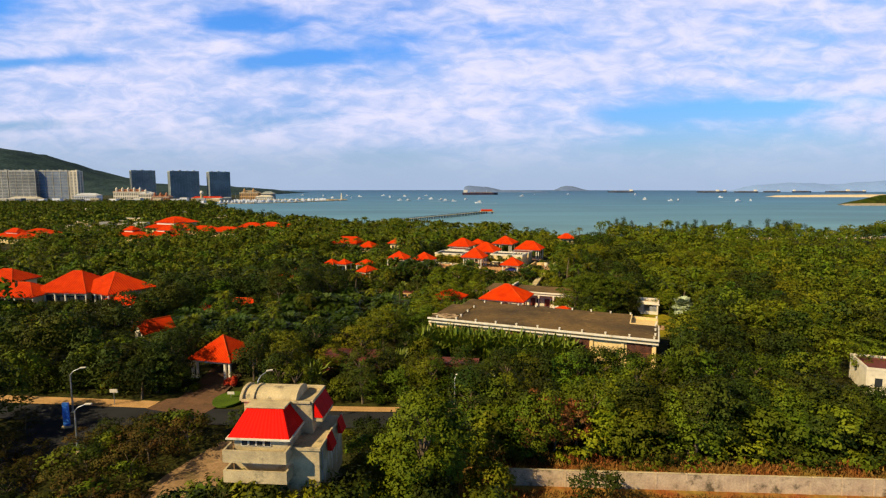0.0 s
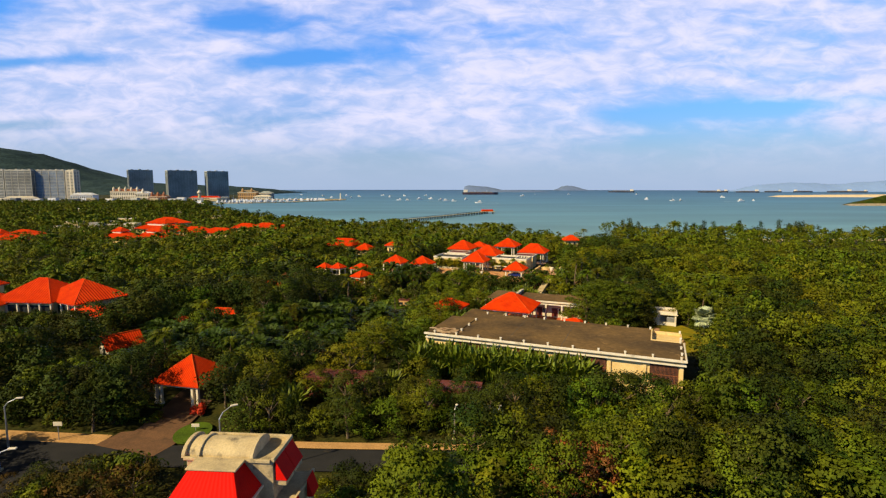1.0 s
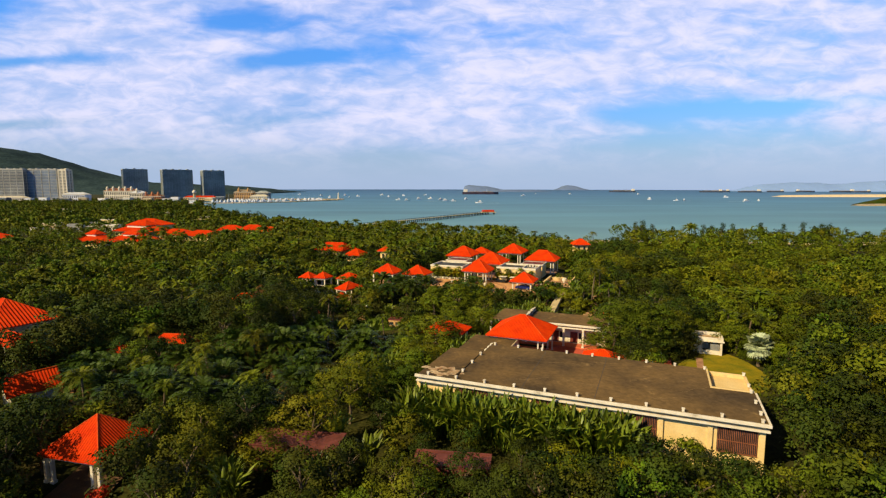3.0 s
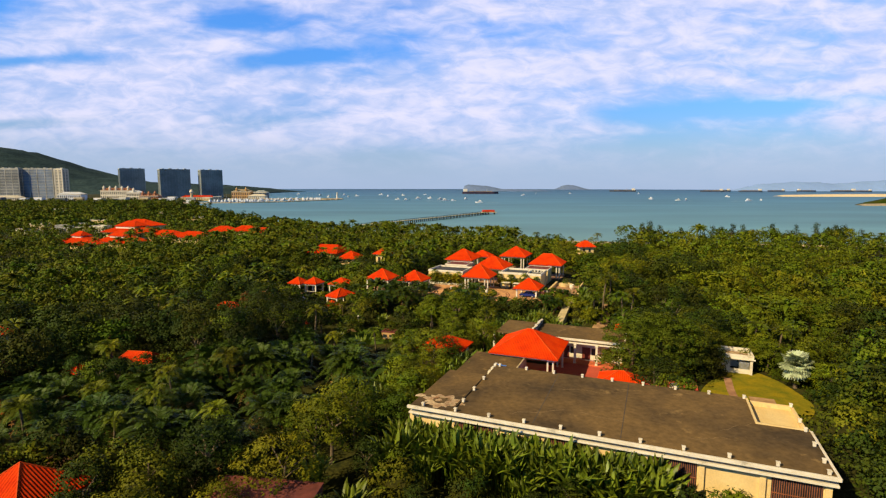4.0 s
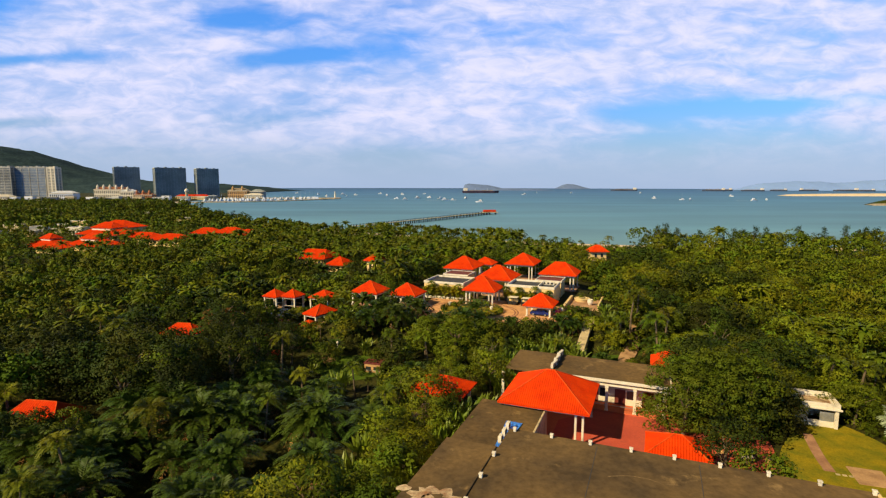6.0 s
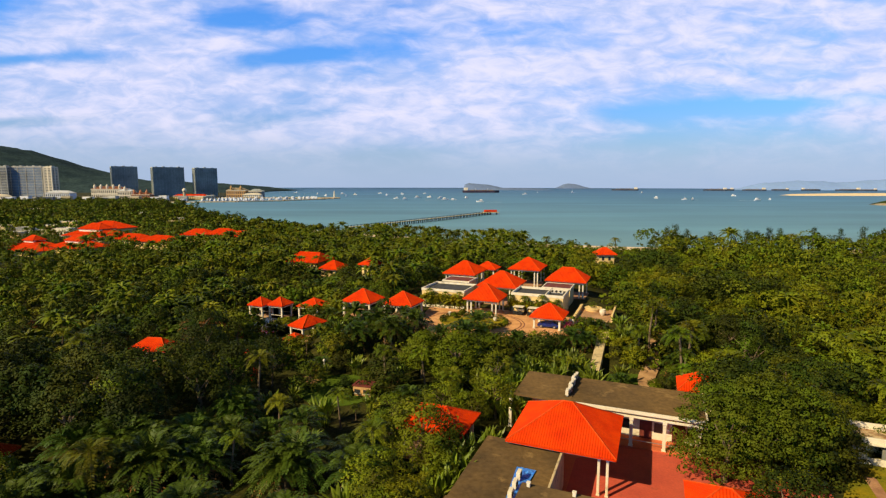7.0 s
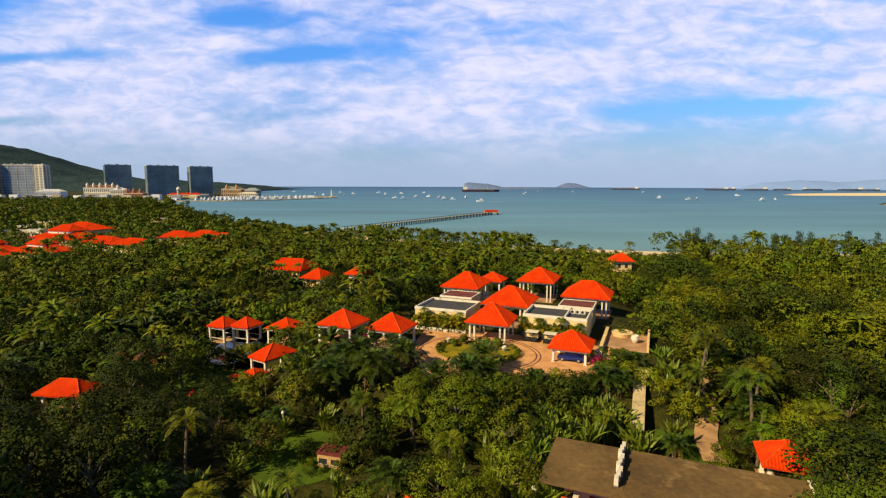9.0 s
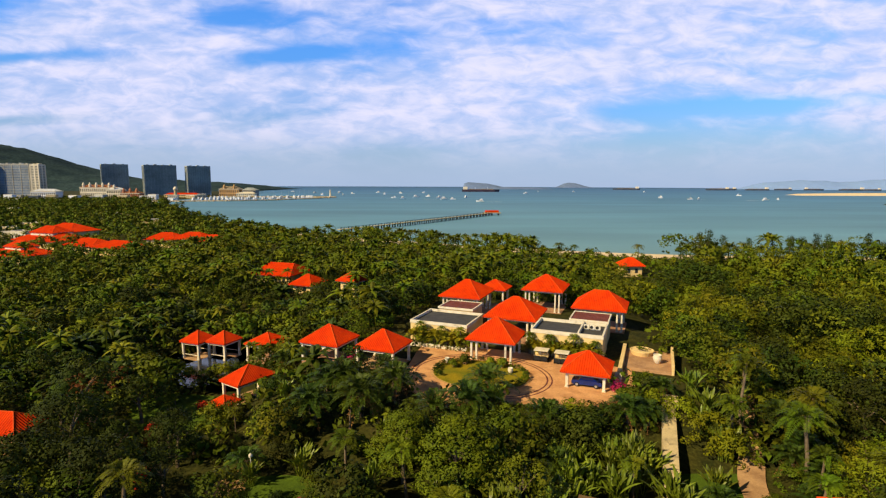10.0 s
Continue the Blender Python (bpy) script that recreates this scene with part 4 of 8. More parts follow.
clear(1, 183, 3, 8, -10)
clear(36.5, 193.5, 5.6, 9.5)
for hx, hy in FAR_HOUSES:
    clear(hx, hy - 3, 7, 8, 0)
for hx, hy, ha, hb in ((-190, 372, 12, 8), (-198, 396, 11, 7), (-168, 325, 9, 6), (-186, 330, 7, 5), (-176, 314, 7, 4), (-152, 351, 8, 5), (-133, 342, 8, 5), (-134, 374, 7, 5), (-120, 373, 7, 5), (-108, 368, 5, 4), (-246, 306, 10, 6), (-250, 330, 9, 6)):
    clear(hx - 2, hy - 6, ha + 3, hb + 7)


def rule(x, y):
    """Which trees stand at a place: kinds, least and greatest height."""
    u, v = hall_uv(x, y)
    if y < 62:
        if x < -54:
            return ("broad", "dark"), 6.5, 8.5
        if x < -30 or (-12 < x < 6):
            return ("bush",), 3.0, 5.2
        return None
    if y < 70:
        return (("broad",), 6.5, 8.5) if x > 3 or x < -58 else (("bush",), 3, 5)
    if -46 < u < 3 and -14 < v < 0:
        if v < -5.5:
            return ("broad", "bush", "dark"), 4.8, 6.2
        if u > -16:
            return ("bush",), 2.7, 3.6
        return ("paddle",), 4.6, 6.2
    if -56 < u <= -43 and v < 45 and y > 85:
        return ("paddle", "feather", "feather", "paddle"), 6.6, 8.4
    if y < 90:
        return ("broad", "broad", "dark"), 6.5, 8.6
    if x > 44 and y > 285:
        if x < 100 and y > 305:
            return ("palm", "bush", "shrub"), 3.0, 4.6
        return ("broad", "feather", "dark", "palm", "casuarina"), 6.5, 10.5
    if x > 44:
        k = noise.noise(Vector((x * 0.045, y * 0.045, 21)))
        if k > 0.16:
            return ("broad", "broad", "dark"), 6.5, 9.5
        if k < -0.22:
            return ("palm", "paddle", "feather", "palm"), 5.0, 8.0
        return ("feather", "feather", "broad", "feather", "feather"), 5.5, 9.0
    if x > 30 and y < 150:
        return ("dark", "broad"), 7.5, 10.0
    if -62 < x < -3 and (111 if x > -22 else 103) < y < 137:
        return ("datepalm", "datepalm", "palm", "datepalm", "datepalm", "datepalm"), 5.8, 7.8
    if -30 < x < -8 and 136 < y < 148:
        return ("datepalm", "datepalm", "datepalm", "palm", "paddle"), 5.4, 7.2
    # dark-leaved kinds: their colour also stands in for the deep shade here
    if -75 < x <= -26 and 148 < y < 161:
        return ("dark", "dark", "broad"), 7.4, 8.8
    if -75 < x <= -26 and 137 < y < 161:
        return ("dark", "dark", "broad"), 8.0, 10.4
    if y < 140:
        if -62 < x < -8 and y < 112:
            return ("broad", "dark", "broad"), 5.6, 7.6
        return (("dark", "broad", "dark", "dark"), 7.5, 10.5) if x < -8 else (("paddle", "shrub"), 3.5, 5.0)
    if y < 182:
        if x < -25:
            return ("dark", "dark", "palm", "datepalm", "dark"), 5.5, 8.5
        return ("paddle", "datepalm", "paddle", "palm", "bush", "paddle"), 3.6, 5.6
    if y > 262 and x > -110:
        return ("palm", "palm", "broad", "palm", "palm", "palm"), 6.0, 9.0
    if y < 250 and x > -70:
        return ("palm", "broad", "palm", "datepalm", "bush"), 4.5, 7.0
    if y < 300 and x > -70:
        return ("palm", "palm", "datepalm", "palm", "broad"), 5.0, 8.0
    return ("palm", "broad", "palm", "dark"), 5.0, 8.0


def seen(x, y, margin=9):
    return abs(x - 1) < 0.855 * y + margin


def far_forest(name, label, spots, mats):
    """Woods past counting: crowns of leaf tufts over short trunks, in one mesh a kind."""
    rng = np.random.default_rng(5)
    kinds = {}
    for kind in ("broad", "feather", "palm", "casuarina"):
        kinds[kind] = []
        for i in range(5):
            if kind == "palm":
                vv = palm_blades(rng, 19, 3.7, 0.62, 0.36, 1.45, 5) + np.array([0, 0, 5.6])
                a = np.array([[[-0.14, 0, 0], [0.14, 0, 0], [0.1, 0, 6.2], [-0.1, 0, 6.2]], [[0, -0.14, 0], [0, 0.14, 0], [0, 0.1, 6.2], [0, -0.1, 6.2]]]).reshape(-1, 3)
                kinds[kind].append(np.concatenate([vv, a]) / 7.5)
            elif kind == "casuarina":
                c = np.array([(rng.normal() * 0.9, rng.normal() * 0.9, z) for z in np.linspace(2.4, 10.6, 24)])
                kinds[kind].append(crown_leaves(rng, c, np.full(24, 1.1), 12, 0.9, 1.1, 0.3) / 11.0)
            else:
                c, r = round_crown(rng, 8.0, 4.0, 20, 0.12)
                v = crown_leaves(rng, c, r * 1.1, 16, 0.78 if kind == "broad" else 0.74, 0.75, 0.6 if kind == "broad" else 0.42).reshape(-1, 4, 6)
                kinds[kind].append(v[v[:, :, 2].mean(1) > 2.6].reshape(-1, 6) / 8.0)
    groups = {}
    for x, y, kind, h in spots:
        kind = {"dark": "broad", "datepalm": "palm", "paddle": "palm", "shrub": "broad", "bush": "broad"}.get(kind, kind)
        base = kinds[kind][rng.integers(5)]
        groups.setdefault(kind, []).append(shift(spun(base, rng.uniform(0, 6.28), h, h), x, y, land(x, y) - 0.2))
    for kind, vs in groups.items():
        ob = new(name, as_mesh(name, np.concatenate(vs), mats[kind]))
        tagged(ob, label[kind], "trees", kind="stuff")


def grow_forest():
    rng = np.random.default_rng(11)
    far, mid, near = [], [], 0
    step_ = 4.9
    y = 46.0
    while y < 400:
        x = -330.0 + rng.uniform(0, 4)
        while x < 330:
            px, py = x + rng.uniform(-2.2, 2.2), y + rng.uniform(-2.2, 2.2)
            x += step_
            r = rng.uniform()
            if not seen(px, py) or py > coast(px) - (40 if 58 < px < 98 else 9) or blocked(px, py):
                continue
            if noise.noise(Vector((px * 0.085, py * 0.085, 9))) < -0.42:
                continue
            rl = rule(px, py)
            if rl is None:
                continue
            kinds, h0, h1 = rl
            kind = kinds[rng.integers(len(kinds))]
            h = rng.uniform(h0, h1) * rng.uniform(0.86, 1.16) * (0.97 + 0.38 * noise.noise(Vector((px * 0.04, py * 0.04, 3))))
            for lx, ly, lr, top in LOW:
                if (px - lx) ** 2 + (py - ly) ** 2 < lr * lr and h > top:
                    h, kind = top * rng.uniform(0.75, 1.0), "bush" if top < 3.5 or kind not in ("datepalm", "paddle") else kind
            if kind == "shrub":
                h = min(h, 3.0)
            if kind == "paddle":
                h = min(h, rng.uniform(4.2, 5.6))
            if kind == "palm":
                h *= rng.uniform(0.85, 1.22)
            inner = abs(px - 4) < (34 if py < 130 else 52) and py < 180
            if py < 186 and -70 < px < 72 and (inner or kind not in ("broad", "dark", "feather", "bush")):
                plant(kind, px, py, h, rng=rng, wide=1.12 if kind in ("broad", "dark", "feather") else 1.0)
                near += 1
            elif (py < 200 and -80 < px < 82) or (py < 275 and -92 < px < 95):
                mid.append((px, py, kind, h))
            elif r < (0.95 if -120 < px < 70 else 0.78 if px < 0 and py < 330 else 0.5):
                far.append((px, py, kind, h))
        y += step_
    # taller groves on the far shore
    for k in range(70):
        px, py = -372 + 1.25 * k + rng.uniform(-3, 3), 652 + (k * 29) % 62 + rng.uniform(-3, 3)
        far.append((px, py, "casuarina" if k % 3 else "broad", rng.uniform(12.0, 17.0) * (0.75 + 0.25 * math.sin(math.pi * k / 70))))
    for k in range(16):
        far.append((-192 + 2.4 * k + rng.uniform(-2, 2), 494 + (k * 7) % 13, "casuarina" if k % 2 else "broad", rng.uniform(8.0, 12.5)))
    labels = {"broad": "dense dark-green broadleaf woodland seen from above", "feather": "yellow-green feathery woodland seen from above",
              "palm": "grove of coconut palms between the villas", "casuarina": "ragged belt of casuarinas along the beach"}
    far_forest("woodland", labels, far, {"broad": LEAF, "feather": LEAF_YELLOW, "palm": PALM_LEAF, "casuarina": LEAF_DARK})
    groups = {}
    for px, py, kind, h in mid:
        v, mat, thin = RAW[kind][rng.integers(len(RAW[kind]))]
        if thin:
            cols = v.shape[1]
            q = v.reshape(-1, 4, cols)
            q = q[q[:, :, 2].mean(1) > (0.36 if kind not in ("bush", "shrub", "paddle") else 0.2)][::(4 if py > 215 else 3 if py > 165 or px > 58 else 2)]
            mid_ = q.mean(1, keepdims=True)
            grown = 1.8 if py > 215 else 1.6 if py > 165 or px > 58 else 1.36
            v = (mid_ + (q - mid_) * np.array([grown] * 3 + [1] * (cols - 3))).reshape(-1, cols)
        groups.setdefault((mat, v.shape[1]), []).append(shift(spun(v, rng.uniform(0, 6.28), h * 1.12, h), px, py, land(px, py) - 0.2))
    for (mat, _), vs in groups.items():
        tagged(new("woodland_edge", as_mesh("woodland_edge", np.concatenate(vs), mat)), "close-grown green woodland with rounded uneven crowns", "trees", kind="stuff")
    # low leafy growth between the trunks
    low, clumps = [], []
    for i in range(6):
        c, r = round_crown(rng, 2.2, 1.9, 7, 0.1)
        clumps.append(crown_leaves(rng, c, r * 1.2, 6, 0.75, 0.7, 0.55))
    y = 112.0
    while y < 330:
        x = -150.0 if y > 168 else 62.0
        while x < 176:
            px, py = x + rng.uniform(-1.6, 1.6), y + rng.uniform(-1.6, 1.6)
            x += 3.9
            if seen(px, py) and not blocked(px, py) and py < coast(px) - 20 and not in_rect(px, py, -33, 184, 9, 9, 0):
                low.append(shift(clumps[rng.integers(6)] * rng.uniform(0.8, 1.5), px, py, land(px, py) - 0.2))
        y += 3.9
    tagged(new("undergrowth", as_mesh("undergrowth", np.concatenate(low), LEAF)), "dense green undergrowth between the palms", "undergrowth", kind="stuff")
    # far flats behind the bay
    bits = []
    base = []
    for i in range(5):
        c, r = round_crown(rng, 1.0, 0.62, 9, 0.2)
        base.append(crown_leaves(rng, c, r * 1.3, 7, 0.22, 0.8, 0.7))
    y = 400.0
    while y < 985:
        gap = 8.3 + (y - 400) * 0.004
        x = -0.86 * y - 10
        while x < -60:
            px, py = x + rng.uniform(-3, 3), y + rng.uniform(-3, 3)
            x += gap
            if py > coast(px) - 25 or blocked(px, py):
                continue
            h = rng.uniform(5, 9) * (0.9 + 0.35 * noise.noise(Vector((px * 0.012, py * 0.012, 7))))
            bits.append(shift(base[rng.integers(5)] * h, px, py, land(px, py) - 0.2))
        y += gap
    # trees between the town's houses
    for k in range(420):
        px, py = rng.uniform(-1080, -505), rng.uniform(985, 1225)
        if px > -0.86 * py - 20 and not (px > -560 and py > 1120):
            bits.append(shift(base[rng.integers(5)] * rng.uniform(3.0, 6.0), px, py, land(px, py) - 0.2))
    tagged(new("far_woodland", as_mesh("far_woodland", np.concatenate(bits), LEAF)), "flat wooded land behind the bay seen from afar", "trees", kind="stuff")
    return near, len(mid), len(far), len(bits)


print("trees", grow_forest())


# ---- gate, gatehouse and road furniture ----
pavilion("open entrance gate roof of orange-red tiles on white posts", -39.4, 93.0, 0, -14, 4.3, 4.2, 3.5, 3.4, floor=None, inset=0.6, doubled=True, name="gate_pavilion")


def gatehouse():
    """Two storeys, a set-back tower block, a red mansard and a barrel vault."""
    t = thing("gatehouse", "weathered concrete gatehouse with bright red mansard roof and barrel vault", "building", -17.3, 49.1, 3.34, -4.2)
    t.scale = (0.92, 0.92, 0.92)
    part("base_storey", boxed(-2.4, 6.0, -1.4, 6.5, -3.7, -0.002, 0.03), CONCRETE, t)
    part("tower_block", boxed(-3.0, 4.6, 2.0, 6.4, 5.904, 9.35, 0.04), CONCRETE, t)
    part("lower_block", boxed(-2.6, 6.4, -1.6, 6.9, 0, 5.9, 0.04), CONCRETE, t)
    part("attic_wall", boxed(-2.3, 3.3, -2.0, 1.98, 5.904, 7.2, 0.03), CONCRETE, t)
    para = bmesh.new()
    for a in ((3.7, 6.55, -1.75, -1.5, 5.9, 6.25), (6.3, 6.55, -1.5, 6.9, 5.9, 6.25), (-3.15, 4.7, 6.2, 6.5, 9.35, 9.7), (4.4, 4.72, 2.0, 6.2, 9.35, 9.7), (-3.2, 4.4, 1.8, 2.1, 9.35, 9.6)):
        box(para, *a, 0.03)
    part("parapet", para, CONCRETE, t, "stained concrete parapet")
    # mansard: steep red skirt under a flat concrete cap
    bm = bmesh.new()
    lo = [(-2.8, -2.4, 7.4), (3.6, -2.4, 7.4), (3.6, 1.9, 7.4), (-2.8, 1.9, 7.4)]
    hi = [(-1.8, 0.2, 9.5), (2.0, 0.2, 9.5), (2.0, 1.9, 9.5), (-1.8, 1.9, 9.5)]
    for i in range(4):
        j = (i + 1) % 4
        q = [Vector(lo[i]), Vector(lo[j]), Vector(hi[j]), Vector(hi[i])]
        n = 14
        prev = None
        nrm = (q[1] - q[0]).cross(q[3] - q[0]).normalized() * 0.02
        for k in range(2 * n + 1):
            f = k / (2 * n)
            r = nrm * (k % 2)
            pr = (bm.verts.new(q[0].lerp(q[1], f) + r), bm.verts.new(q[3].lerp(q[2], f) + r))
            if prev:
                bm.faces.new((prev[0], pr[0], pr[1], prev[1]))
            prev = pr
    bmesh.ops.remove_doubles(bm, verts=bm.verts[:], dist=0.003)
    roof = part("mansard_roof", bm, TILE_RED, t, "bright red tiled mansard")
    part("eave_board", boxed(-2.95, 3.75, -2.55, 1.95, 7.204, 7.4, 0.02), WHITE, roof, "white eave board")
    part("roof_cap", boxed(-2.0, 2.3, 0.0, 1.78, 9.5, 9.66, 0.03), CONCRETE, roof)
    # barrel vault
    bm = bmesh.new()
    seg = 14
    for x0, x1, r in ((-3.3, 2.4, 0.98), (-3.6, -3.3, 1.18), (-2.3, -2.05, 1.13), (2.4, 2.75, 1.22)):
        ring = [(4.1 - r * 1.6 * math.cos(k * math.pi / seg), 9.35 + r * math.sin(k * math.pi / seg)) for k in range(seg + 1)]
        A = [bm.verts.new((x0, y, z)) for y, z in ring]
        B = [bm.verts.new((x1, y, z)) for y, z in ring]
        for k in range(seg):
            bm.faces.new((A[k], B[k], B[k + 1], A[k + 1]))
        bm.faces.new(A)
        bm.faces.new(B[::-1])
    part("barrel_vault", bm, CONCRETE, t, "stained concrete barrel vault", smooth=False)
    for z0 in (5.5, 3.4):
        b = bmesh.new()
        box(b, -2.9, 3.6, -3.4, -1.62, z0 - 0.22, z0)
        box(b, -2.9, 3.6, -3.4, -3.2, z0, z0 + 1.05)
        box(b, -2.9, -2.7, -3.2, -1.62, z0, z0 + 1.05)
        box(b, 3.4, 3.6, -3.2, -1.62, z0, z0 + 1.05)
        part("balcony", b, CONCRETE, t, "stained pale concrete balcony")
    for x0, z0, face in [(-1.5 + 0.8 * i, 6.44, -2.02) for i in range(4)] + [(-1.0 + 1.3 * i, 4.3, -1.62) for i in range(3)] + [(-1.0 + 1.3 * i, 1.6, -1.62) for i in range(3)]:
        b = bmesh.new()
        box(b, x0, x0 + 0.62, face - 0.03, face + 0.02, z0, z0 + 0.66)
        w = part("window", b, GLASSY, t, "dark window pane")
        fr = bmesh.new()
        for a in ((x0 - 0.06, x0, z0, z0 + 0.72), (x0 + 0.62, x0 + 0.68, z0, z0 + 0.72), (x0, x0 + 0.62, z0 + 0.66, z0 + 0.72), (x0, x0 + 0.62, z0 - 0.02, z0)):
            box(fr, a[0], a[1], face - 0.07, face + 0.01, a[2], a[3])
        part("window_frame", fr, WHITE, w)
    for y0, z0, z1 in ((2.15, 7.7, 9.4), (4.25, 7.7, 9.4)):
        bm = bmesh.new()
        vs = [bm.verts.new(p) for p in ((4.73, y0, z0), (5.7, y0, z0), (4.73, y0, z1), (4.73, y0 + 2.0, z0), (5.7, y0 + 2.0, z0), (4.73, y0 + 2.0, z1))]
        for f in ((0, 1, 2), (3, 5, 4), (1, 4, 5, 2), (0, 3, 4, 1), (0, 2, 5, 3)):
            bm.faces.new([vs[i] for i in f])
        part("dormer_roof", bm, TILE_RED, t, "red tiled side dormer")
        part("dormer_bracket", boxed(4.62, 5.6, y0 + 0.1, y0 + 1.9, z0 - 0.5, z0 - 0.02, 0.02), CONCRETE, t)

    rng = np.random.default_rng(31)
    flake = bmesh.new()
    for k in range(16):
        yy, z1 = -1.2 + 0.5 * k + rng.uniform(-0.15, 0.15), rng.uniform(3.4, 5.7)
        box(flake, 6.4, 6.412, yy, yy + rng.uniform(0.06, 0.2), z1 - rng.uniform(0.8, 2.6), z1)
    part("paint_streak", flake, WHITE, t, "pale streaks of flaking paint")
    pipe = tube(bmesh.new(), [(6.48, -0.9, -3), (6.48, -0.9, 5.9)], [0.06, 0.06], 6)
    part("downpipe", pipe, STEEL, t)
    for y0 in (0.6, 4.6):
        bm = bmesh.new()
        vs = [bm.verts.new(p) for p in ((6.56, y0, 4.8), (7.1, y0, 4.8), (6.56, y0, 6.4), (6.56, y0 + 1.7, 4.8), (7.1, y0 + 1.7, 4.8), (6.56, y0 + 1.7, 6.4))]
        for f in ((0, 1, 2), (3, 5, 4), (1, 4, 5, 2), (0, 3, 4, 1), (0, 2, 5, 3)):
            bm.faces.new([vs[i] for i in f])
        part("side_canopy", bm, TILE_RED, t, "red tiled side canopy")


gatehouse()


def street_lamp(x, y, h, arm, ang, label="tall grey steel street lamp with a curved arm"):
    t = thing("street_lamp", label, "street lamp", x, y, 0.2, ang, "street lamps")
    part("pole", tube(bmesh.new(), [(0, 0, 0), (0, 0, h * 0.5), (0, 0, h * 0.86), (arm * 0.25, 0, h * 0.94), (arm * 0.8, 0, h)], [0.12, 0.10, 0.08, 0.06, 0.05], 8), STEEL, t)
    part("base_plate", boxed(-0.25, 0.25, -0.25, 0.25, -0.2, 0.12, 0.03), CONCRETE, t)
    part("lamp_head", boxed(arm * 0.75, arm * 1.25, -0.16, 0.16, h - 0.04, h + 0.12, 0.04), WHITE, t)


street_lamp(-54.6, 75.3, 6.6, 1.7, 15)
street_lamp(-45.8, 63.4, 6.2, 1.7, 5)
street_lamp(-24.4, 67.6, 8.8, 1.6, 30)
street_lamp(1.8, 78.4, 4.4, 0.6, 60)
street_lamp(7.6, 78.6, 4.2, 0.5, 60)

t = thing("sign_pillar", "blue advertising pillar standing at the roadside", "sign", -51.9, 70.2, 0.2, 10)
part("panel", boxed(-0.4, 0.4, -0.14, 0.14, 0.3, 3.6, 0.03), BLUE, t, "plain blue panel")
part("foot", boxed(-0.65, 0.65, -0.25, 0.25, 0, 0.3, 0.03), CONCRETE, t)
t = thing("road_sign", "small white road sign board on a post", "sign", -50.0, 77.8, 0.2, 0)
part("post", tube(bmesh.new(), [(0, 0, 0), (0, 0, 2.5)], [0.05, 0.05], 8), STEEL, t)
part("board", boxed(-0.6, 0.6, -0.05, 0.03, 2.0, 2.55, 0.02), WHITE, t)


t = thing("notice_board", "small white notice board on the oval lawn", "sign", -33.2, 80.2, 0.45, 0)
part("post", tube(bmesh.new(), [(0, 0, 0), (0, 0, 0.5)], [0.05, 0.05], 6), STEEL, t)
part("board", boxed(-0.55, 0.55, -0.05, 0.03, 0.5, 0.95, 0.02), WHITE, t)


def boundary_wall():
    t = thing("boundary_wall", "long pale rendered boundary wall with pilasters", "wall", 7.0, 56.3, 0, -3.2)
    panel = mesh_of("wall_panel", boxed(0.14, 3.16, -0.1, 0.1, -0.3, 1.95, 0.015), WALL_DIRTY)
    pier = mesh_of("pier", boxed(-0.13, 0.13, -0.13, 0.13, -0.3, 2.0, 0.02), WALL_DIRTY)
    cap = mesh_of("coping", boxed(0.14, 3.16, -0.13, 0.13, 1.954, 2.02, 0.015), CONCRETE)
    for i in range(17):
        share("wall_panel", panel, t, i * 3.3, 0, 0)
        share("pier", pier, t, i * 3.3, 0, 0)
        share("coping", cap, t, i * 3.3, 0, 0)


boundary_wall()


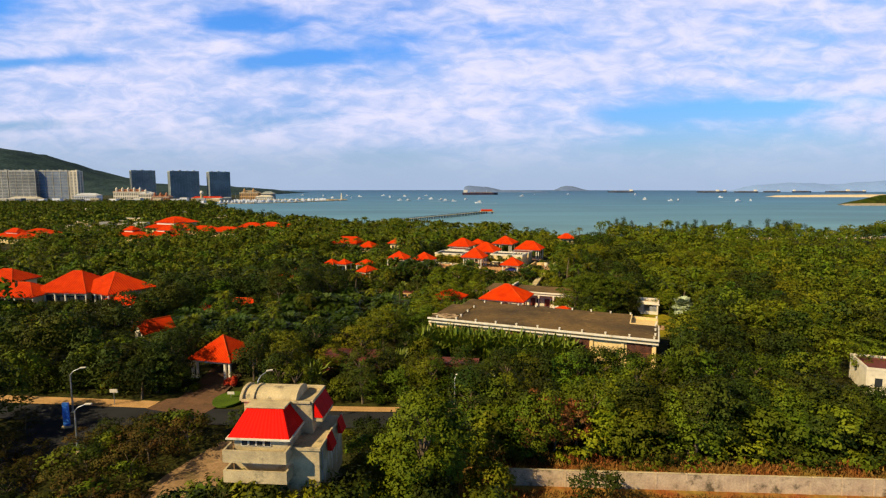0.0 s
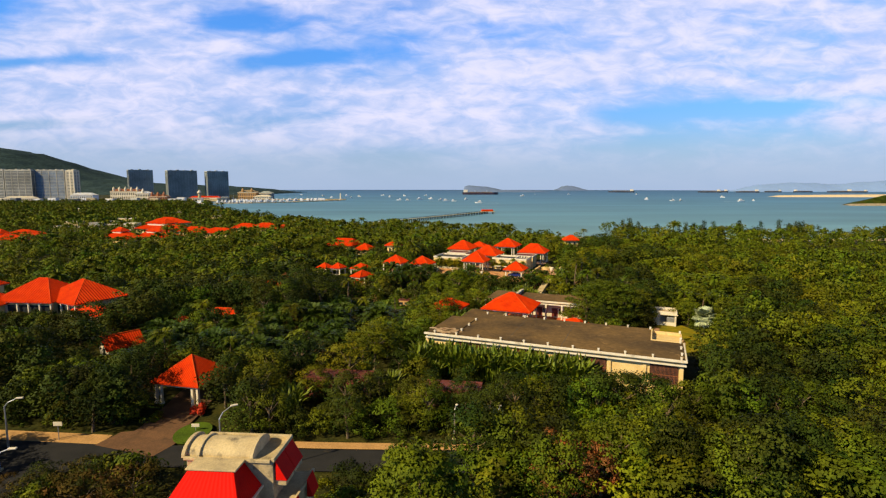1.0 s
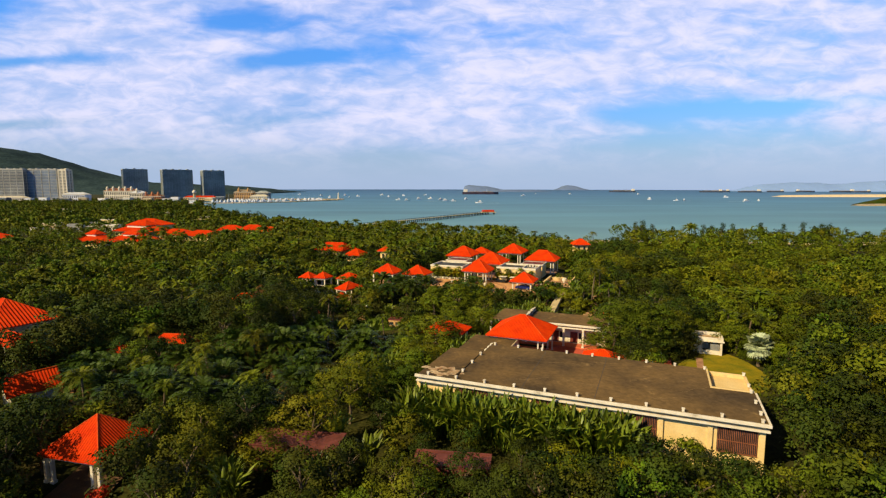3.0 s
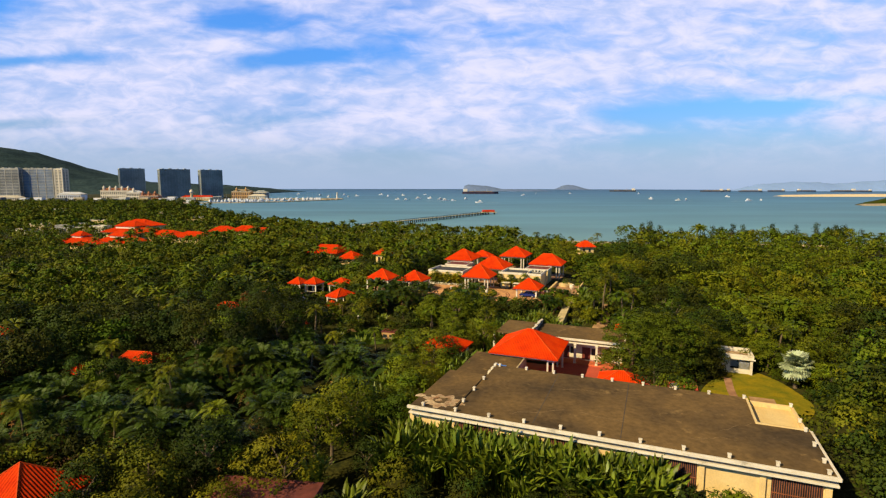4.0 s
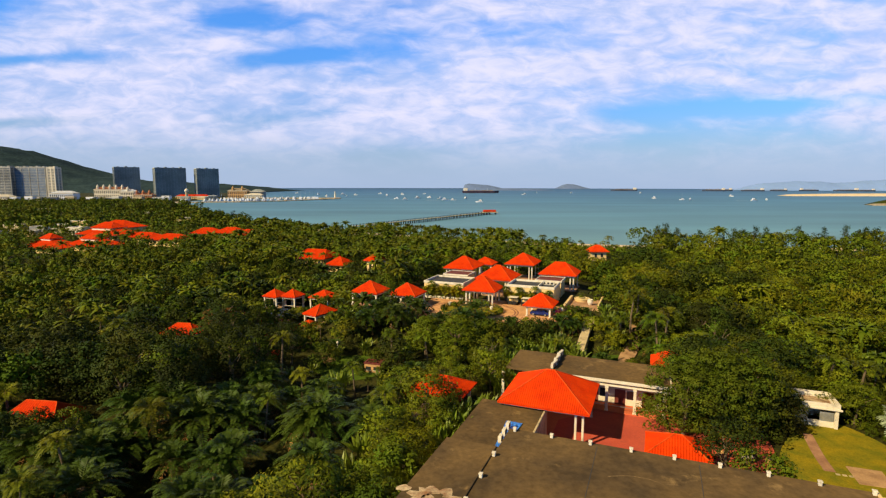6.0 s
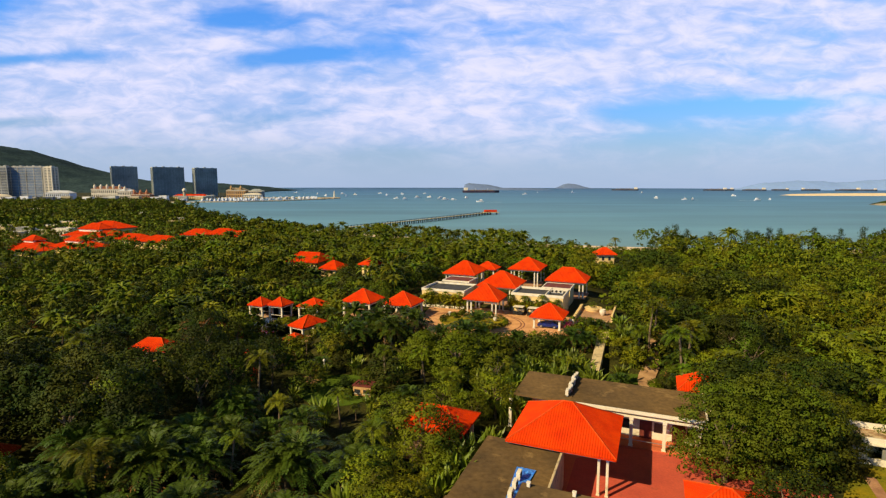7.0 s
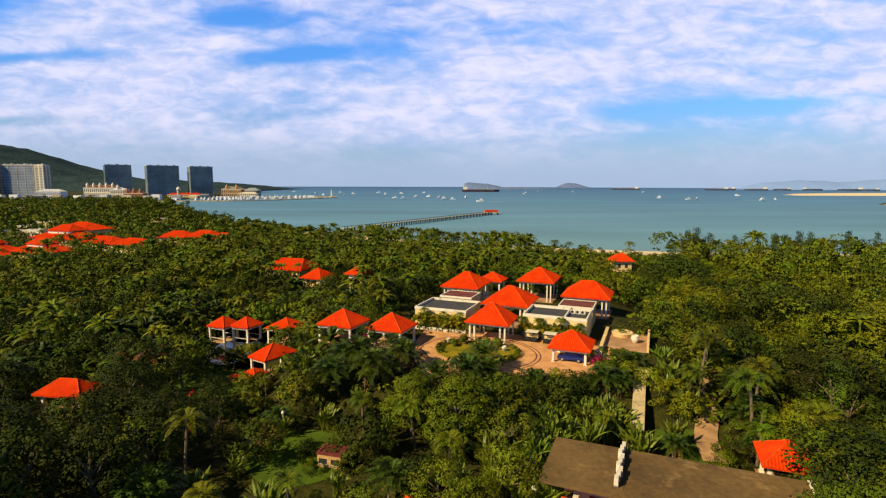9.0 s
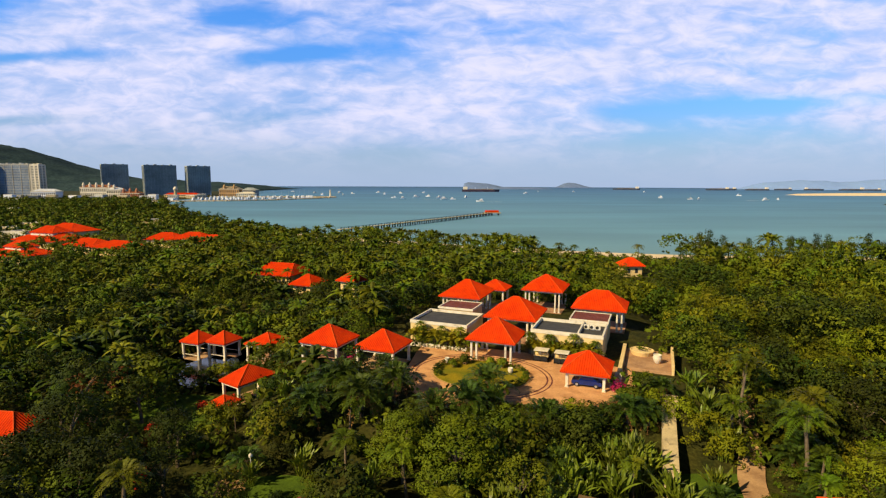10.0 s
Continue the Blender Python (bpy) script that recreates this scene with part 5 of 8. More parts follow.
# ---- flat-roofed hall, its court and wing ----
def flat_hall():
    t = thing("assembly_hall", "large cream hall with a stained dark flat roof and white cornice", "building", 37.6, 91.2, 0, ANG)
    H = 6.5
    W, D = 43.4, 17.9
    NX0, NY0 = -5.0, 10.0           # sunk roof terrace at one corner
    SX, SY = -37.9, 13.5            # the lower annex roof cuts into the other corner
    front = bmesh.new()
    box(front, -W, 0, 0.45, 0.75, 0, H - 0.35)
    box(front, -W, -W + 0.3, 0.75, SY, 0, H - 0.35)
    box(front, -W + 0.3, SX, SY - 0.3, SY, 0, H - 0.35)
    box(front, SX, SX + 0.3, SY - 0.3, D - 0.3, 0, H - 0.35)
    box(front, -0.3, 0, 0.75, D, 0, H - 1.6)
    box(front, SX, -0.3, D - 0.3, D, 0, H - 1.6)
    box(front, -0.3, 0, 0.75, NY0, H - 1.6, H - 0.35)
    box(front, SX, NX0, D - 0.3, D, H - 1.6, H - 0.35)
    part("wall", front, CREAM, t)
    roof = part("roof_slab", box(box(boxed(-W - 0.2, SX, -0.1, SY + 0.1, H - 0.35, H), SX, NX0, -0.1, D + 0.2, H - 0.35, H), NX0, 0.2, -0.1, NY0, H - 0.35, H), ROOFING, t, "stained dark bitumen roof")
    part("terrace_floor", boxed(NX0 + 0.02, -0.02, NY0 + 0.02, D - 0.02, H - 1.0, H - 0.85), CREAM, t, "cream floor of the sunk terrace")
    rim = bmesh.new()
    box(rim, NX0 - 0.02, NX0 + 0.2, NY0 + 0.2, D + 0.2, H - 0.84, H + 0.16)
    box(rim, NX0 - 0.02, 0.2, NY0 - 0.02, NY0 + 0.2, H - 0.84, H + 0.16)
    box(rim, 0.0, 0.2, NY0 + 0.2, D + 0.2, H - 1.6, H - 0.3)
    box(rim, NX0 + 0.2, 0.0, D - 0.02, D + 0.2, H - 1.6, H - 0.3)
    part("terrace_wall", rim, CREAM, t)
    part("annex_wall", box(boxed(-44.4, -44.1, SY + 0.12, 29.4, 0, 4.1), -44.1, -36.3, 29.1, 29.4, 0, 4.1), CREAM, t)
    part("annex_roof", box(boxed(-44.7, SX - 0.02, SY + 0.12, 29.7, 4.1, 4.4), SX - 0.02, -36.2, D + 0.25, 29.7, 4.1, 4.4), ROOFING, t, "stained dark annex roof")
    part("annex_parapet", boxed(-36.2, -35.95, D + 0.25, 29.7, 0, 4.55, 0.03), CONCRETE, t)
    corn = bmesh.new()
    box(corn, -W - 0.45, 0.45, -0.42, -0.1, H - 0.28, H + 0.08, 0.02)
    box(corn, 0.2, 0.45, -0.1, NY0, H - 0.28, H + 0.08, 0.02)
    part("cornice", corn, WHITE, t, "white upper cornice")
    low = bmesh.new()
    box(low, -W - 0.3, 0.35, -0.3, 0.45, H - 0.95, H - 0.72, 0.02)
    part("lower_cornice", low, WHITE, t, "white lower cornice")
    bays = int(W / 5.4)
    for i in range(bays + 1):
        x = -i * 5.4 - 0.02
        part("pilaster", boxed(x - 0.55, x, 0.22, 0.45, 0, H - 0.96, 0.02), CREAM, t)
    for i in range(0, bays, 2):
        x1, x0 = -i * 5.4 - 0.75, -i * 5.4 - 4.95
        op = part("window_opening", boxed(x0, x1, 0.36, 0.447, 2.4, H - 1.1), GLASSY, t, "dark window band")
        g = bmesh.new()
        for k in range(22):
            xx = x0 + (k + 0.5) * (x1 - x0) / 22
            box(g, xx - 0.03, xx + 0.03, 0.27, 0.33, 2.3, H - 1.0)
        for zz in (2.3, 3.7, H - 1.06):
            box(g, x0, x1, 0.265, 0.335, zz, zz + 0.07)
        part("grille", g, GRILLE, op, "rusty red window grille")
    stub = mesh_of("roof_post", box(boxed(-0.15, 0.15, -0.15, 0.15, 0, 0.36, 0.03), -0.19, 0.19, -0.19, 0.19, 0.36, 0.46, 0.02), WHITE)
    spots = [(-0.4 - 4.15 * i, 0.25) for i in range(10)] + [(-5.2 - 4.0 * i, D - 0.3) for i in range(9)] + [(-0.25, 2.6 + 3.6 * i) for i in range(3)] + \
            [(-37.8, 3.2 + 4.2 * i) for i in range(3)] + [(-0.1, 13.0), (-0.1, 17.6), (-42.0, 0.3)]
    for x, y in spots:
        share("roof_post", stub, t, x, y, H if not (x > -1 and y > 11) else H - 0.3)
    for x, y0, y1 in ((-19.0, 0.5, 17.4), (-28.5, 0.5, 17.4)):
        part("roof_joint", boxed(x - 0.03, x + 0.03, y0, y1, H, H + 0.012), DARKROOF, roof)
    rng = np.random.default_rng(12)
    for x0, y0, n, d in ((-31.5, 2.0, 9, 0.5), (-24.0, 5.5, 8, -0.25), (-12.5, 3.4, 7, 0.2), (-27.0, 12.0, 8, 0.1), (-9.0, 6.6, 6, 0.6)):
        bm = bmesh.new()
        px, py, ways = x0, y0, []
        for k in range(n):
            ways.append((px, py))
            px, py = px + rng.uniform(0.5, 1.1), py + d + rng.uniform(-0.45, 0.45)
        rows = [(bm.verts.new((a, b - rng.uniform(0.01, 0.09), H + 0.006)), bm.verts.new((a, b + rng.uniform(0.01, 0.09), H + 0.006))) for a, b in ways]
        for r0, r1 in zip(rows, rows[1:]):
            bm.faces.new((r0[0], r1[0], r1[1], r0[1]))
        part("roof_crack", bm, CRACK, roof, "pale ragged crack in the roofing")
    part("roof_kerb", boxed(-38.3, -38.05, 0.4, SY - 0.1, H, H + 0.14, 0.02), ROOFING, roof)
    # pale crumbling remains of a round tank base, and broken screed beside it
    rng = np.random.default_rng(44)
    for cx, cy, r0, r1, seg, lift in [(-40.4, 2.6, 1.15, 2.1, 30, 0.05)] + [(-40.4 + rng.normal() * 1.9, 2.4 + rng.normal() * 1.1, 0.0, rng.uniform(0.2, 0.6), 11, 0.02) for _ in range(16)]:
        bm = bmesh.new()
        inner, outer = [], []
        for k in range(seg):
            a = 2 * math.pi * k / seg
            q = r1 * (1 + 0.45 * noise.noise(Vector((math.cos(a) * 2.3 + cx, math.sin(a) * 2.3 + cy, 2)))) + rng.uniform(-0.26, 0.26) * r1
            inner.append(bm.verts.new((cx + r0 * math.cos(a) * rng.uniform(0.85, 1.1), cy + r0 * math.sin(a) * 0.85, H + 0.004 + lift)) if r0 else None)
            outer.append(bm.verts.new((cx + max(q, r0 + 0.15) * math.cos(a), cy + max(q, r0 + 0.15) * math.sin(a) * 0.85, H + 0.006)))
        if r0:
            for k in range(seg):
                bm.faces.new((inner[k], outer[k], outer[(k + 1) % seg], inner[(k + 1) % seg]))
        else:
            bm.faces.new(outer)
        part("tank_base" if r0 else "screed_patch", bm, RUBBLE, roof, "pale crumbling round tank base" if r0 else "pale patch of broken screed")
    return t


flat_hall()


def ac_unit(x, y, z, ang, parent=None):
    t = thing("air_conditioner", "white outdoor air-conditioning unit on a flat roof", "air conditioner", x, y, z, ang, "roof air conditioners")
    part("casing", boxed(-0.45, 0.45, -0.2, 0.2, 0.12, 0.82, 0.02), WHITE, t)
    part("fan_grille", lathe(bmesh.new(), [(0.28, 0), (0.28, 0.03), (0.02, 0.05)], 14), RUBBER, t).matrix_basis = pose(-0.12, -0.2, 0.47, 90, 0, 0)
    part("foot", boxed(-0.4, 0.4, -0.15, 0.15, 0, 0.12), STEEL, t)
    return t


def on_hall(u, v):
    return 37.6 + u * COS - v * SIN, 91.2 + u * SIN + v * COS


t = thing("blue_tarpaulin", "crumpled blue tarpaulin sheet lying on the dark roof", "tarpaulin", 9.3, 124.9, 4.4, 68)
bm = bmesh.new()
bmesh.ops.create_grid(bm, x_segments=16, y_segments=7, size=1)
for v in bm.verts:
    v.co = Vector((v.co.x * 3.4, v.co.y * (0.75 + 0.25 * v.co.x), 0.12 + 0.12 * noise.noise(Vector((v.co.x * 5, v.co.y * 4, 1)))))
part("sheet", bm, BLUE, t)
for k in range(3):
    ac_unit(8.3 + 0.62 * k, 122.8 + 1.6 * k, 4.6, 68)

pavilion("large open hall pavilion with a steep orange-red tile roof", 16.6, 136.2, 0.1, ANG, 5.9, 5.7, 4.9, 3.2, ridge=0.5, doubled=True, r=0.14, name="hall_pavilion", rib=0.27, floor=COURT)
pavilion("small orange-red hipped roof in the terracotta court", 28.6, 123.6, 0, ANG, 3.5, 2.9, 3.5, 1.6, ridge=0.4, name="court_pavilion", rib=0.28, floor=None)
pavilion("orange-red tiled pavilion half hidden by palms", 1.6, 140.4, 0, ANG, 4.2, 3.8, 4.0, 1.9, ridge=1.0, name="garden_pavilion", rib=0.30)
pavilion("orange-red tiled garden pavilion beside the wing", 40.4, 154.0, 0, ANG, 2.9, 2.9, 3.2, 2.1, name="garden_pavilion", rib=0.34)


def court():
    """Square terracotta paving slabs between hall and wing."""
    base = outline("court_floor", [on_hall(*p) for p in ((-35.5, 18.4), (-9, 18.4), (-9, 42.5), (-24, 42.5), (-30, 42.5), (-35.5, 36))], 0, COURT, "terracotta paved court between hall and wing", "paving", lift=0.3, thick=0.4)


court()


def wing():
    t = thing("guest_wing", "low cream wing with white veranda and dark flat roof", "building", 26.0, 147.5, 0.2, ANG)
    H = 4.8
    x0, x1 = -12.6, 10.5
    part("wall", boxed(x0, x1, -3.4, 2.9, 0, H - 0.3), WHITE, t)
    part("roof_slab", boxed(x0 - 0.3, x1 + 0.3, -6.2, 3.2, H - 0.3, H), ROOFING, t, "dark stained flat roof")
    f = bmesh.new()
    box(f, -4.6, x1 + 0.5, -6.5, -6.2, H - 0.3, H + 0.1, 0.02)
    box(f, x1 + 0.3, x1 + 0.5, -6.2, 3.3, H - 0.3, H + 0.1, 0.02)
    part("fascia", f, WHITE, t, "white double fascia")
    part("lower_fascia", boxed(-4.6, x1 + 0.4, -6.4, -6.15, H - 0.85, H - 0.6, 0.02), WHITE, t)
    part("veranda_floor", boxed(x0, x1 + 0.3, -6.5, -3.4, -0.2, 0.25, 0.03), COURT, t)
    me = column_mesh(H - 0.86, 0.2)
    for i in range(7):
        share("column", me, t, x1 - 0.4 - i * 3.9, -6.2, 0)
    for i in range(6):
        xx = x1 - 2.6 - i * 3.9
        part("door", boxed(xx - 0.75, xx + 0.75, -3.46, -3.402, 0.25, 2.6), DOOR, t, "dark red door")
        part("window", boxed(xx + 1.0, xx + 2.0, -3.45, -3.402, 1.2, 2.5), GLASSY, t)
    rail = bmesh.new()
    box(rail, x0, x1, -6.26, -6.2, 1.0, 1.08)
    part("handrail", rail, STEEL, t)
    part("duct_kerb", boxed(-6.4, -5.3, -5.0, 3.0, H, H + 0.06, 0.02), ROOFING, t, "stained strip under the air conditioners")


wing()
for k in range(9):
    lx, ly = -5.85 + 0.25 * ((k * 7) % 3 - 1) * 0.5, -4.5 + k * 0.88
    ac_unit(26.0 + lx * COS - ly * SIN, 147.5 + lx * SIN + ly * COS, 5.1, ANG + 90)


def urn(x, y, z, s, mat, label, name="urn"):
    t = thing(name, label, "pot", x, y, z, 0, "garden pots")
    part("body", lathe(bmesh.new(), [(0.30 * s, 0), (0.34 * s, 0.06 * s), (0.55 * s, 0.5 * s), (0.62 * s, 0.85 * s), (0.5 * s, 1.1 * s), (0.56 * s, 1.2 * s), (0.46 * s, 1.2 * s), (0.42 * s, 1.05 * s)], 18), mat, t, smooth=True)
    return t


urn(38.2, 126.4, 0.2, 1.35, WHITE, "large white glazed urn standing by the court")
for dx, dy in ((-2.6, 0.9), (2.4, -0.6)):
    urn(38.2 + dx, 126.4 + dy, 0.2, 0.8, SAND, "brown earthen pot with a plant", "plant_pot")
    plant("shrub", 38.2 + dx, 126.4 + dy, 1.3, 1.0, wide=0.7)


def kiosk():
    t = thing("kiosk", "small white garden kiosk with an open dark front", "building", 54.3, 138.6, 0, -22)
    w = bmesh.new()
    box(w, -2.5, -2.2, -2.2, 2.2, 0, 3.0)
    box(w, 2.2, 2.5, -2.2, 2.2, 0, 3.0)
    box(w, -2.2, 2.2, 1.9, 2.2, 0, 3.0)
    part("wall", w, WHITE, t)
    part("front_wall", boxed(-2.2, -0.9, -2.2, -1.9, 0, 2.7), WHITE, t)
    part("counter", boxed(-0.9, 2.2, -2.15, -1.9, 0, 0.9, 0.02), WHITE, t)
    part("roof", boxed(-2.2, 2.2, -2.0, 1.9, 2.75, 2.9), RUBBLE, t, "brown litter-covered sunk roof")
    part("shutter", boxed(0.5, 2.1, -2.13, -2.05, 0.92, 2.2, 0.01), STEEL, t, "grey roller shutter")
    part("pilaster", boxed(2.2, 2.62, -2.45, -2.2, 0, 2.69, 0.02), WHITE, t)
    c = bmesh.new()
    for a in ((-2.75, 2.75, -2.5, -2.2, 2.7, 3.55), (-2.75, 2.75, 2.2, 2.5, 3.0, 3.55), (-2.75, -2.5, -2.2, 2.2, 3.0, 3.55), (2.5, 2.75, -2.2, 2.2, 3.0, 3.55)):
        box(c, *a, 0.02)
    part("parapet", c, WHITE, t)
    part("ledge", boxed(-2.95, 2.95, -2.7, -2.5, 2.7, 2.95, 0.02), WHITE, t)


kiosk()


def block_house(name, label, x, y, z, ang, a, b, h, wall=CREAM, parapet=0.5, deck=DARKROOF, windows=3, category="building", rim=WHITE):
    """A flat-roofed block with a white parapet, a sunk deck and windows to the front."""
    t = thing(name, label, category, x, y, z, ang)
    part("wall", boxed(-a, a, -b, b, -0.6, h - 0.1, 0.02), wall, t)
    p = bmesh.new()
    for q in ((-a - 0.08, a + 0.08, -b - 0.08, -b + 0.22), (-a - 0.08, a + 0.08, b - 0.22, b + 0.08), (-a - 0.08, -a + 0.22, -b + 0.22, b - 0.22), (a - 0.22, a + 0.08, -b + 0.22, b - 0.22)):
        box(p, *q, h - 0.1, h + parapet)
    part("parapet", p, rim, t, "white parapet" if rim is WHITE else "")
    part("roof_deck", boxed(-a + 0.23, a - 0.23, -b + 0.23, b - 0.23, h - 0.1, h - 0.02), deck, t, "dark roof deck")
    for i in range(windows):
        xx = -a + (i + 0.5) * 2 * a / windows
        w = part("window", boxed(xx - 0.5, xx + 0.5, -b - 0.03, -b - 0.002, h * 0.3, h * 0.66), GLASSY, t)
        part("window_sill", boxed(xx - 0.6, xx + 0.6, -b - 0.12, -b - 0.01, h * 0.3 - 0.1, h * 0.3 - 0.005), WHITE, w)
    return t


block_house("shed", "low shed with a dark brown flat roof among trees", -16.4, 94.2, 0, -8, 5.2, 2.0, 3.3, MAROON, 0.08, MAROON, 3, rim=MAROON)
block_house("shed", "low shed with a dark brown flat roof among trees", 1.9, 89.4, 0, -8, 4.2, 1.6, 3.3, MAROON, 0.08, MAROON, 2, rim=MAROON)
block_house("white_house", "white house with a dark flat roof among trees", 74.6, 85.0, 0, -22, 5.0, 4.0, 4.0, WHITE, 0.3, MAROON, 3)


# ---- resort forecourt ----
ZR = 3.4
for lab, x, y, a, b, e, h, ridge, nm in (
        ("orange-red tiled entrance canopy over the resort drive", 12.0, 198.6, 4.3, 3.9, 3.8, 3.2, 0.3, "entrance_canopy"),
        ("wide orange-red tiled lobby roof on white posts", 17.2, 211.7, 5.1, 5.4, 4.6, 3.2, 0.6, "lobby_pavilion"),
        ("tall orange-red tiled pavilion behind a pergola", 8.6, 230.6, 4.9, 5.8, 4.6, 3.1, 0.6, "pavilion"),
        ("tall orange-red tiled pavilion on slender white posts", 27.7, 235.4, 4.8, 5.6, 5.1, 3.0, 0.3, "pavilion"),
        ("orange-red tiled pavilion with a short ridge", 35.9, 219.0, 5.4, 4.9, 4.5, 3.1, 1.5, "pavilion")):
    pavilion(lab, x, y, ZR, ANG, a, b, e, h, ridge, name=nm, doubled=True, rib=0.34, r=0.17)
pavilion("smaller orange-red tiled hip roof joined to a pavilion", 15.6, 236.5, ZR, ANG, 3.4, 3.0, 4.7, 1.9, 0.3, name="pavilion", rib=0.34)
pavilion("orange-red tiled carport on white posts", 24.4, 186.2, ZR, ANG, 3.5, 3.6, 2.75, 2.4, 0.2, name="carport", rib=0.32, floor=None)
pavilion("open garden pavilion with orange-red tiles and white posts", -16.4, 198.2, ZR, ANG, 3.8, 3.5, 3.3, 2.5, 0.2, rib=0.32, inset=0.5)
pavilion("open garden pavilion with orange-red tiles and white posts", -6.9, 195.2, ZR, ANG, 3.7, 3.4, 3.3, 2.5, 0.2, rib=0.32, inset=0.5)
for x, y, a, b in ((-39.2, 209.6, 2.4, 2.4), (-44.2, 209.8, 2.4, 2.4), (-30.4, 208.6, 3.2, 3.0)):
    pavilion("small orange-red tiled pavilion standing in the pond", x, y, -0.4, ANG, a, b, 3.4, 1.8, 0.0, rib=0.32, inset=0.5, rail=True)
pavilion("long orange-red tiled roof at the pond edge", -27.0, 189.0, 0, ANG - 12, 2.3, 3.6, 3.4, 1.9, 0.0, rib=0.32, inset=0.5)
pavilion("low orange-red tiled roof in the garden", -28.0, 182.0, -0.3, ANG, 1.7, 1.6, 2.6, 1.0, 0.0, rib=0.32)
pavilion("orange-red tiled garden roof in the trees", -51.2, 172.6, 0, -8, 3.8, 2.4, 3.3, 1.7, 1.4, rib=0.32)
pavilion("long orange-red tiled roof hidden deep in the palms", -50.2, 132.4, 0, -8, 3.9, 2.6, 3.5, 1.8, 2.2, rib=0.32)
pavilion("small orange-red tiled roof hidden deep in the palms", -58.6, 128.6, 0, -8, 1.7, 1.7, 3.4, 1.2, 0.2, rib=0.32)


def gable_house(x, y, z, ang, a, b, e, h):
    """A small house: two ribbed tile slopes along x, white gable walls at the ends."""
    t = thing("small_house", "small white gabled house with an orange-red tiled roof in the trees", "house", x, y, z, ang)
    bm = bmesh.new()
    lo = [bm.verts.new(p) for p in ((-a, -b, -0.4), (a, -b, -0.4), (a, b, -0.4), (-a, b, -0.4))]
    hi = [bm.verts.new(p) for p in ((-a, -b, e), (a, -b, e), (a, b, e), (-a, b, e))]
    top = [bm.verts.new((-a, 0, e + h * 0.92)), bm.verts.new((a, 0, e + h * 0.92))]
    for f in ((lo[0], lo[1], hi[1], hi[0]), (lo[2], lo[3], hi[3], hi[2]), (lo[1], lo[2], hi[2], top[1], hi[1]), (lo[3], lo[0], hi[0], top[0], hi[3])):
        bm.faces.new(f)
    part("wall", bm, WHITE, t)
    for sy in (-1, 1):
        bm = bmesh.new()
        n = int(2 * (a + 0.6) / 0.21)
        last = None
        for i in range(n + 1):
            xx = -a - 0.6 + i * 2 * (a + 0.6) / n
            r = 0.07 * (i % 2)
            row = [bm.verts.new((xx, sy * (b + 0.7), e - 0.35 + r)), bm.verts.new((xx, sy * 0.02, e + h + r)), bm.verts.new((xx, sy * 0.02, e + h - 0.2)), bm.verts.new((xx, sy * (b + 0.7), e - 0.52))]
            if last:
                for k in range(4):
                    bm.faces.new((last[k], row[k], row[(k + 1) % 4], last[(k + 1) % 4]))
            last = row
        bmesh.ops.recalc_face_normals(bm, faces=bm.faces[:])
        part("roof_slope", bm, TILE, t)
    part("ridge_cap", tube(bmesh.new(), [(-a - 0.6, 0, e + h + 0.05), (a + 0.6, 0, e + h + 0.05)], [0.12, 0.12], 6), RIDGE, t)
    part("window", boxed(-a - 0.03, -a - 0.002, -0.6, 0.6, e * 0.5, e * 0.85), GLASSY, t)


gable_house(-62.6, 112.6, 0, 52, 3.0, 2.2, 2.9, 1.9)

block_house("reception_block", "cream flat-roofed block with white parapet behind palms", 3.8, 210.2, ZR, ANG, 5.6, 4.8, 3.7, CREAM, 0.45, DARKROOF, 4)
block_house("reception_block", "cream flat-roofed block with white parapet behind palms", 25.3, 201.4, ZR, ANG, 6.0, 4.2, 4.2, CREAM, 0.5, DARKROOF, 4)


def pergola(x, y, a, b, h):
    t = thing("pergola", "flat pergola roof of dark maroon slats in a white frame", "pergola", x, y, ZR, ANG, "pergolas")
    part("wall", boxed(-a + 0.2, a - 0.2, -b + 0.2, b - 0.2, -0.5, h - 0.5), CREAM, t)
    f = bmesh.new()
    for q in ((-a, a, -b, -b + 0.25), (-a, a, b - 0.25, b), (-a, -a + 0.25, -b + 0.25, b - 0.25), (a - 0.25, a, -b + 0.25, b - 0.25)):
        box(f, *q, h - 0.4, h)
    part("frame", f, WHITE, t)
    n = int(2 * b / 0.6)
    me = mesh_of("slat", boxed(-a + 0.26, a - 0.26, -0.2, 0.2, -0.08, 0.0), MAROON)
    for i in range(n):
        share("slat", me, t, 0, -b + 0.4 + i * (2 * b - 0.8) / (n - 1), h - 0.1)


pergola(6.7, 219.4, 3.8, 3.4, 4.4)
pergola(31.3, 209.8, 3.6, 3.4, 4.4)

